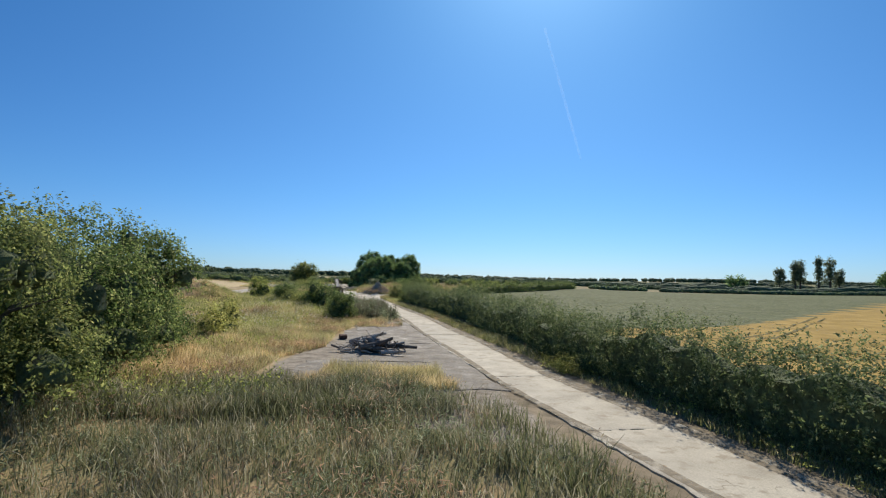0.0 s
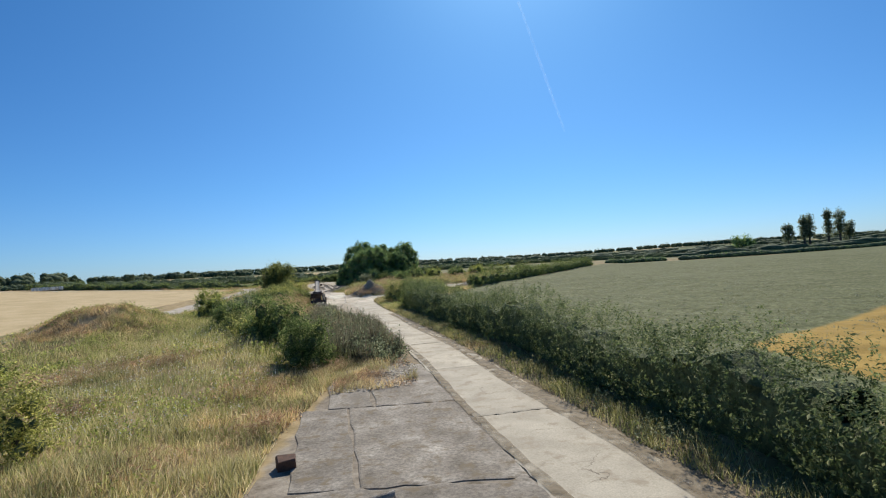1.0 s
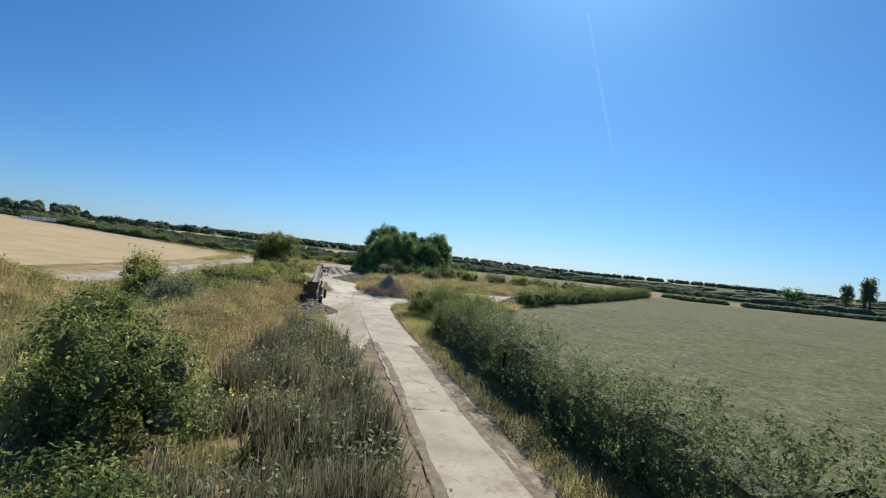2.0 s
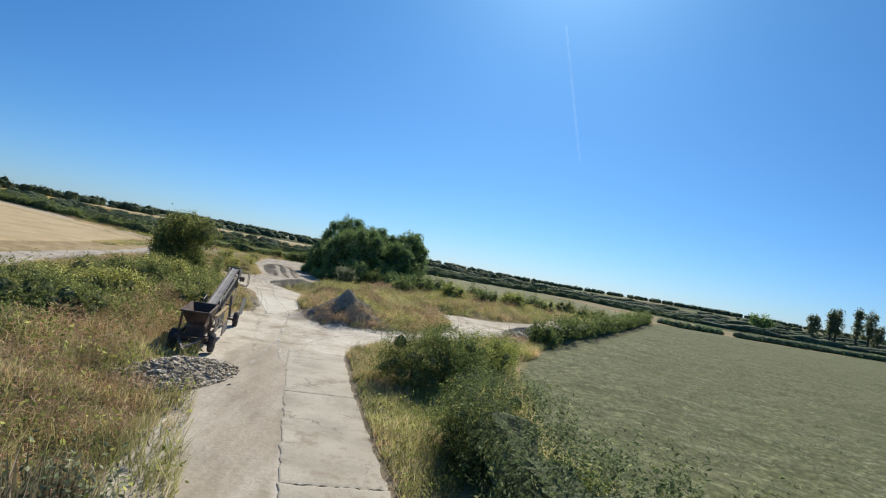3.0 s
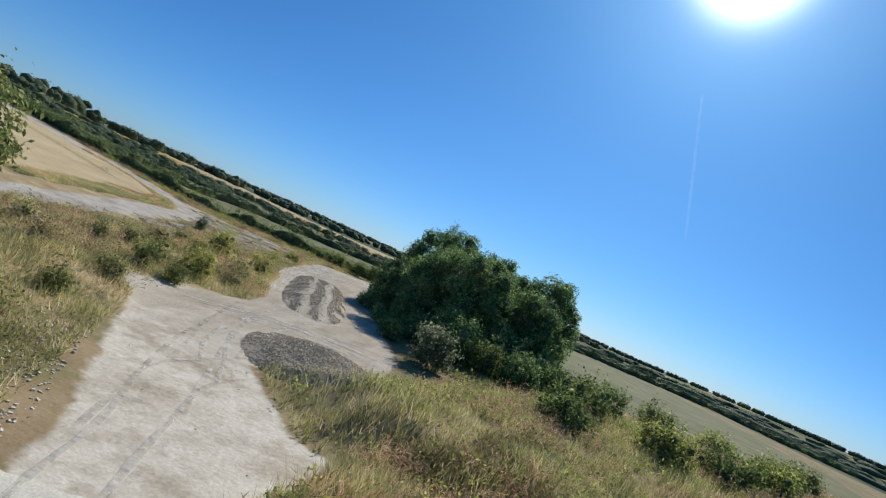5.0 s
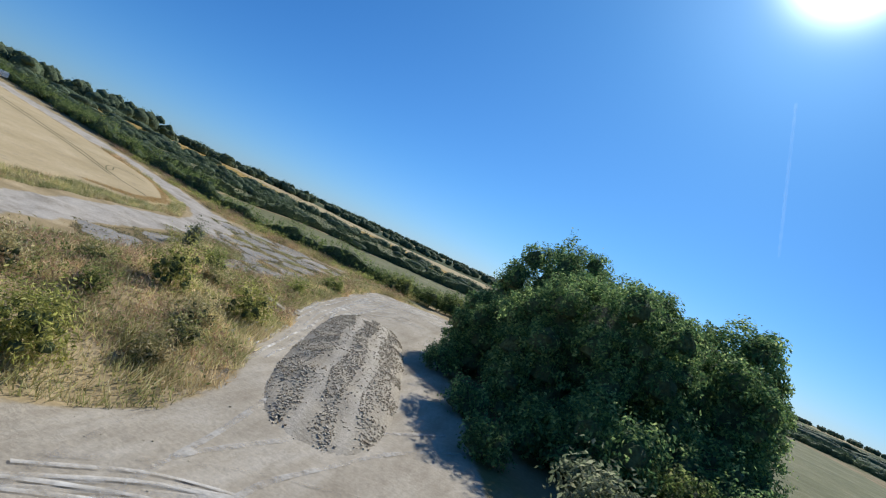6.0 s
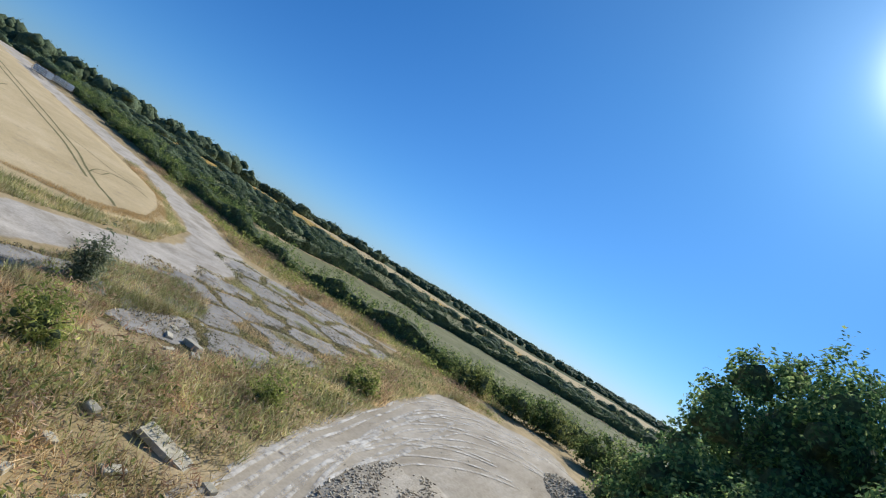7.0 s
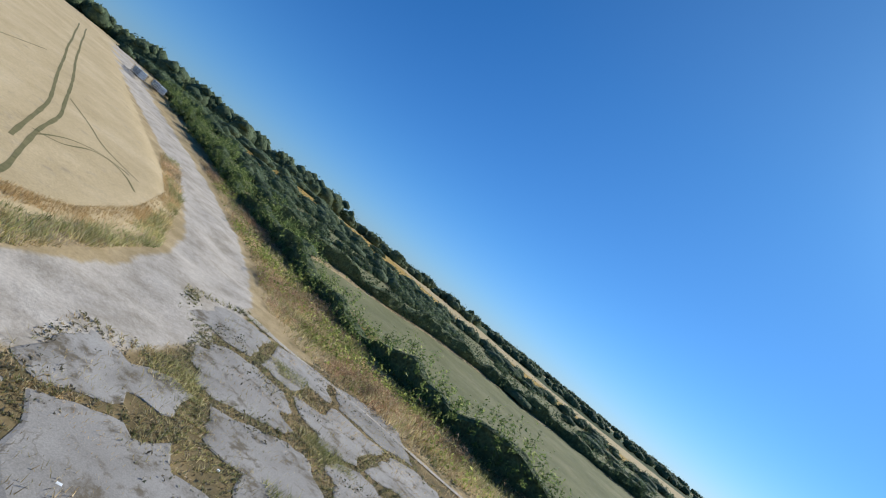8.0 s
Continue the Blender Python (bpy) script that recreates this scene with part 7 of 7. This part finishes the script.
# ---------- thick growth on the bank and the island ----------
BANK_GROWTH = [(-16.6, 79), (-17.6, 87), (-18.6, 95), (-20.4, 103), (-24, 110), (-30, 108), (-31, 96), (-29, 84), (-24, 74), (-18, 72)]
weeds("bank_growth", "thick olive brambles and nettles over the bank", M_leaf_olive, 5200, scatter(BANK_GROWTH, thin=lambda x, y: np.clip(0.55 + wave(x, y, 2.6, 1.0), 0, 1)), (0.4, 1.1), 0.24, 0.07, 450, 9)
weeds("bank_growth", "green nettles in hollows of the bank", M_leaf, 2200, scatter(BANK_GROWTH, thin=lambda x, y: np.clip(0.2 - wave(x, y, 2.2, 4.0), 0, 1)), (0.4, 1.0), 0.22, 0.07, 451, 9)
weeds("dry_stems", "rust-brown dry stems along the foot of the bank", M_rusty, 3200, scatter([(-15.6, 76), (-16.6, 82), (-17.4, 90), (-18.4, 98), (-20.6, 97), (-19.6, 88), (-18.4, 78)]), (0.4, 1.1), 0.12, 0.075, 452, 5, 0.14)
weeds("dry_stems", "straw-coloured seeding stems over the island", M_rusty, 4200, scatter(ISLAND, thin=lambda x, y: smoothstep(2.0, 4.2, np.hypot(x + 11.25, y - 97.6)) * np.clip(0.5 + wave(x, y, 1.9, 8.0), 0, 1)), (0.4, 1.1), 0.12, 0.11, 453, 5, 0.13)
weeds("island_growth", "leafy yellow-green weeds over the island", M_leaf_yellow, 1800, scatter(ISLAND, thin=lambda x, y: smoothstep(2.0, 4.2, np.hypot(x + 11.25, y - 97.6)) * np.clip(0.3 + wave(x, y, 1.6, 2.0), 0, 1)), (0.3, 0.8), 0.18, 0.06, 454, 8)
weeds("dry_stems", "tall golden dry stems on the strip by the yard", M_rusty, 3600, scatter(STRIP, (YARD,), thin=lambda x, y: np.clip(0.4 + wave(x, y, 2.6, 5.0), 0, 1)), (0.4, 1.1), 0.13, 0.11, 455, 5, 0.13)
blades("dry_grass", "sparse straw on the disturbed ground by the yard", M_blade_mix, 2600, scatter(DUSTY, (), thin=lambda x, y: np.clip(0.1 + wave(x, y, 1.1, 3.0), 0, 1)), (0.15, 0.5), 0.026, 460, 0.45)
weeds("brown_weeds", "dead weeds on the disturbed ground by the yard", M_rusty, 700, scatter(DUSTY), (0.1, 0.5), 0.12, 0.075, 461, slim=0.14)
loose("clods", "clods and stones on the disturbed ground", 700, scatter(DUSTY), 0.07, 462, M_earth_mix)
weeds("brown_weeds", "brown weeds over the front of the gravel pile", M_rusty, 620, scatter([(-14.8, 98.6), (-13.4, 96), (-11.8, 95), (-10.2, 95.4), (-8.2, 97), (-6.6, 99.4), (-8.4, 101), (-9.4, 98.2), (-11.2, 96.6), (-13, 98.6)]), (0.2, 0.6), 0.14, 0.07, 463, 5, 0.16)
VERGE_3 = [(-48, 159.6), (-42, 162.4), (-36, 165), (-30, 168), (-36, 172), (-56, 172), (-72, 170.6), (-80, 171), (-66, 166.6), (-56, 163.6)]
weeds("brown_weeds", "brown dead weeds in front of the hedgerow", M_rusty, 5000, scatter(VERGE_3, thin=lambda x, y: np.clip(0.3 + wave(x, y, 2.0, 4.0), 0, 1)), (0.2, 0.7), 0.16, 0.085, 470, 5, 0.15)
weeds("green_weeds", "green weeds in front of the hedgerow", M_leaf_light, 900, scatter(VERGE_3, thin=lambda x, y: np.clip(0.1 - wave(x, y, 2.4, 4.0), 0, 1)), (0.3, 0.9), 0.2, 0.08, 471, 7)
M_edging = surface("worn_concrete_edging", [(0.3, (0.36, 0.32, 0.25)), (0.6, (0.5, 0.45, 0.37)), (0.8, (0.58, 0.53, 0.44))], 1.2, 20, 0.9, 0.4, 0.01)
ribbon("paving_edge", [(-48.6, 157.6), (-47.4, 158.2), (-45.2, 159.9), (-43.0, 161.2), (-40.0, 162.4), (-37.0, 164)], 0.3, 0.025, M_edging, "narrow worn concrete edging along the hardstanding", 5, "kerb", 0.05)

# ---------- broken end of the old lane, rough ground beside the road ----------
BROKEN = [(-6.4, 40.4), (-3.2, 41), (-3.4, 45), (-4.4, 48), (-6.4, 46.4)]
loose("lane_rubble", "crumbled concrete and soil at the end of the old lane", 1500, scatter(BROKEN), 0.07, 480, M_earth_mix)
blades("dry_grass", "dry grass breaking through the end of the old lane", M_blade_straw, 3600, scatter(BROKEN, thin=lambda x, y: np.clip(0.15 + wave(x, y, 0.9, 3.0), 0, 1)), (0.15, 0.6), 0.024, 481, 0.4)
weeds("brown_weeds", "rusty weeds at the end of the old lane", M_rusty, 700, scatter(BROKEN, thin=lambda x, y: np.clip(0.2 + wave(x, y, 1.3, 1.0), 0, 1)), (0.1, 0.5), 0.12, 0.075, 482, slim=0.14)
weeds("brown_weeds", "patches of rusty weeds in the rough grass", M_rusty, 4200, scatter(LEFT1, thin=lambda x, y: np.clip(wave(x, y, 2.4, 9.0) - 0.1, 0, 1) * 1.4), (0.2, 0.7), 0.15, 0.085, 483, 5, 0.14)
weeds("brown_weeds", "patches of rusty weeds on the waste ground", M_rusty, 3000, scatter(ROUGH, thin=lambda x, y: np.clip(wave(x, y, 4.2, 6.0), 0, 1) * 1.4), (0.2, 0.7), 0.2, 0.1, 484, 5, 0.14)
weeds("verge_weeds", "clump of tall yellow-green grass on the verge", M_leaf_yellow, 260, scatter([(4.0, 22.6), (5.2, 22.8), (5.0, 25), (3.9, 25)]), (0.3, 0.9), 0.16, 0.09, 485, 6, 0.12)

# ---------- scrub behind the end of the yard, broken stone in the grass ----------
for x, y, r, h, k in ((-33.6, 166.4, 1.6, 1.9, 1), (-30.6, 168.4, 1.8, 2.3, 2), (-27.4, 169.6, 1.7, 2.2, 3), (-24.6, 167.4, 1.8, 2.4, 4), (-22.4, 163.4, 1.7, 2.6, 5), (-36.6, 168.8, 1.5, 1.7, 6)):
    shrub(x, y, r, h, 6000, 0.065, M_leaf_olive if k % 2 else M_leaf, 680 + k, "olive-green scrub bush at the end of the chalk yard", group="scrub at the end of the yard")
for x, y, t, k in ((-22.6, 141.6, 1.1, 1), (-23.0, 144.4, 1.2, 2), (-20.2, 136.4, 1.0, 3), (-18.6, 132.4, 1.0, 4)):
    shrub(x, y, t, 1.3 * t, 3600, 0.06, M_leaf_dark, 690 + k, "dark undergrowth bush at the foot of the clump", group="undergrowth of the clump")
rs = random.Random(31)
for x, y in ((-30.1, 135.4), (-29.5, 135.0), (-29.9, 136.9), (-29.3, 136.1), (-29.2, 138.4), (-30.6, 136.2), (-31.4, 137.4)):
    w = rs.uniform(0.22, 0.5)
    chunk("broken_stone", x, y, (w, w * rs.uniform(0.5, 0.9), w * rs.uniform(0.3, 0.5)), rs.uniform(0, 180), rs.uniform(-10, 10), M_chalkstone, "pale lump of broken concrete half hidden in dry grass", "rubble", "broken stone in the grass")
M_dirt = worn("road_edge_dirt", [(0.3, (0.2, 0.165, 0.11)), (0.7, (0.36, 0.3, 0.21))], 1.6, 0.28)
for side, wide, k in ((road_r, 0.5, 1), (road_r, 0.24, 2), (road_l, 0.3, 3)):
    inset = (-0.14, -0.42, 0.12)[k - 1]
    ribbon("road_edge", [(float(side(y)) + inset, float(y)) for y in np.arange(4, 72, 2.0)], wide, 0.056, M_dirt, "soil and dead leaves washed onto the edge of the concrete road", 40 + k, "dirt", 0.1)
BEYOND = [(13, 138.5), (17, 138), (20, 135.4), (31, 152), (24, 158), (10, 150), (-2, 147), (4, 142)]
blades("rough_grass", "golden and green rough grass beyond the yard branch", M_blade_mix, 9000, scatter(BEYOND, (YARD,)), (0.4, 1.0), 0.06, 490, 0.35)
weeds("dry_stems", "golden dry stems beyond the yard branch", M_rusty, 1800, scatter(BEYOND, (YARD,)), (0.4, 1.1), 0.16, 0.13, 491, 5, 0.13)
for x, y, r, h, k in ((18.5, 142.5, 1.8, 2.0, 1), (14.0, 146.5, 2.0, 2.2, 2), (23.5, 149, 1.9, 2.0, 3), (8.6, 147, 2.0, 2.4, 4), (19, 152, 2.2, 2.6, 5)):
    shrub(x, y, r, h, 4200, 0.085, M_leaf_olive if k % 2 else M_leaf_light, 700 + k, "rounded olive scrub bush beyond the yard branch", group="scrub beyond the yard branch")
CORNER = [(-9.3, 82), (-9.6, 87), (-9.3, 89.6), (-8.2, 92), (-7.2, 93), (-5.6, 92), (-5.4, 88), (-6.8, 86), (-8, 83)]
blades("dry_grass", "orange-brown dry grass between hedge bushes and yard", M_blade_straw, 11000, scatter(CORNER, margin=0.0), (0.2, 0.6), 0.022, 500, 0.4)
blades("rough_grass", "olive grass between hedge bushes and yard", M_blade_olive, 6000, scatter(CORNER, margin=0.0, thin=lambda x, y: np.clip(0.3 + wave(x, y, 1.4, 2.0), 0, 1)), (0.25, 0.7), 0.02, 501, 0.35)
weeds("brown_weeds", "rusty weeds between hedge bushes and yard", M_rusty, 900, scatter(CORNER), (0.2, 0.7), 0.1, 0.06, 502, 5, 0.14)
shrub(-5.2, 96.4, 0.6, 0.6, 1500, 0.05, M_leaf_grey, 503, "straggling grey-green weed bush at the chalk edge", fine=True)
FRINGE = [(-5.8, 94.2), (-3.4, 97.4), (-2.2, 98.4), (-0.8, 98.6), (1.6, 100.4), (2.4, 98), (-0.4, 94), (-3.6, 91.5), (-6, 92)]
blades("dry_grass", "dry straw-coloured grass fringing the chalk", M_blade_straw, 9000, scatter(FRINGE, (YARD,), margin=0.0, thin=lambda x, y: np.clip(0.45 + wave(x, y, 1.7, 4.0), 0, 1)), (0.2, 0.6), 0.022, 504, 0.4)
weeds("green_weeds", "clump of yellow-green leafy weeds at the field edge", M_leaf_yellow, 420, scatter([(-0.8, 95), (0.4, 98.8), (1.8, 99.6), (2.2, 97.6), (0.6, 94.8)]), (0.3, 0.9), 0.12, 0.07, 505, 8, 0.2)
for x, y, r, h, m, k in ((12.6, 129.4, 1.3, 1.3, M_blade_straw, 1), (14.4, 131.4, 1.4, 1.3, M_leaf_yellow, 2), (11.8, 124.0, 1.0, 1.0, M_leaf, 3)):
    shrub(x, y, r, h, 3200, 0.08, m, 510 + k, ("tawny dried-out bush", "yellow-green rounded bush", "low green bush")[k - 1] + " beside the yard branch")
rw = random.Random(52)
for x, y in ((-26.6, 120.4), (-27.6, 119.2), (-28.6, 121.6), (-29.4, 118.6), (-26.8, 126.4), (-28.2, 130.0), (-29.8, 127.0), (-31.2, 125.4), (-30.2, 121.8), (-32.4, 129.4), (-27.4, 128.2), (-31.6, 134.6), (-26.4, 115.8), (-28.4, 114.6), (-25.2, 112.2), (-30.8, 116.4)):
    kind_of = rw.randrange(3)
    shrub(x, y, rw.uniform(0.45, 0.8), rw.uniform(0.6, 1.05), 2000, 0.055, (M_blade_straw, M_leaf_olive, M_blade_olive)[kind_of], rw.randint(100, 9999),
          ("straw-coloured dried weed bush on the bank", "straggling olive weed bush on the bank", "olive-brown seeding weed bush on the bank")[kind_of], "weed_bush", "bush", group="weed bushes above the yard", fine=True)


# ---------- moss, grass and soil in the joints of the hardstanding ----------
def in_joints(rng, k):
    j = np.array(JOINTS)
    j = j[rng.choice(len(j), k, p=j[:, 4] / j[:, 4].sum())]
    out = rng.uniform(-0.12, 1.35, k) * j[:, 4]
    x, y = j[:, 0] + j[:, 2] * out, j[:, 1] + j[:, 3] * out
    ok = rng.random(k) < 0.45 + 0.6 * wave(x, y, 0.8, 3.0)
    return x[ok], y[ok]


blades("joint_grass", "matted brown and olive grass filling the paving joints", M_blade_olive, 42000, in_joints, (0.04, 0.15), 0.022, 520, 0.9)
blades("joint_grass", "dry straw lying in the paving joints", M_blade_straw, 16000, in_joints, (0.05, 0.17), 0.02, 521, 1.0)
weeds("moss", "dark brown moss spreading from the paving joints", M_dead, 7000, in_joints, (0.03, 0.08), 0.07, 0.035, 522)
blades("dry_grass", "rusty dry grass in front of the hedgerow", M_blade_straw, 16000, scatter(VERGE_3), (0.15, 0.5), 0.03, 523, 0.5)
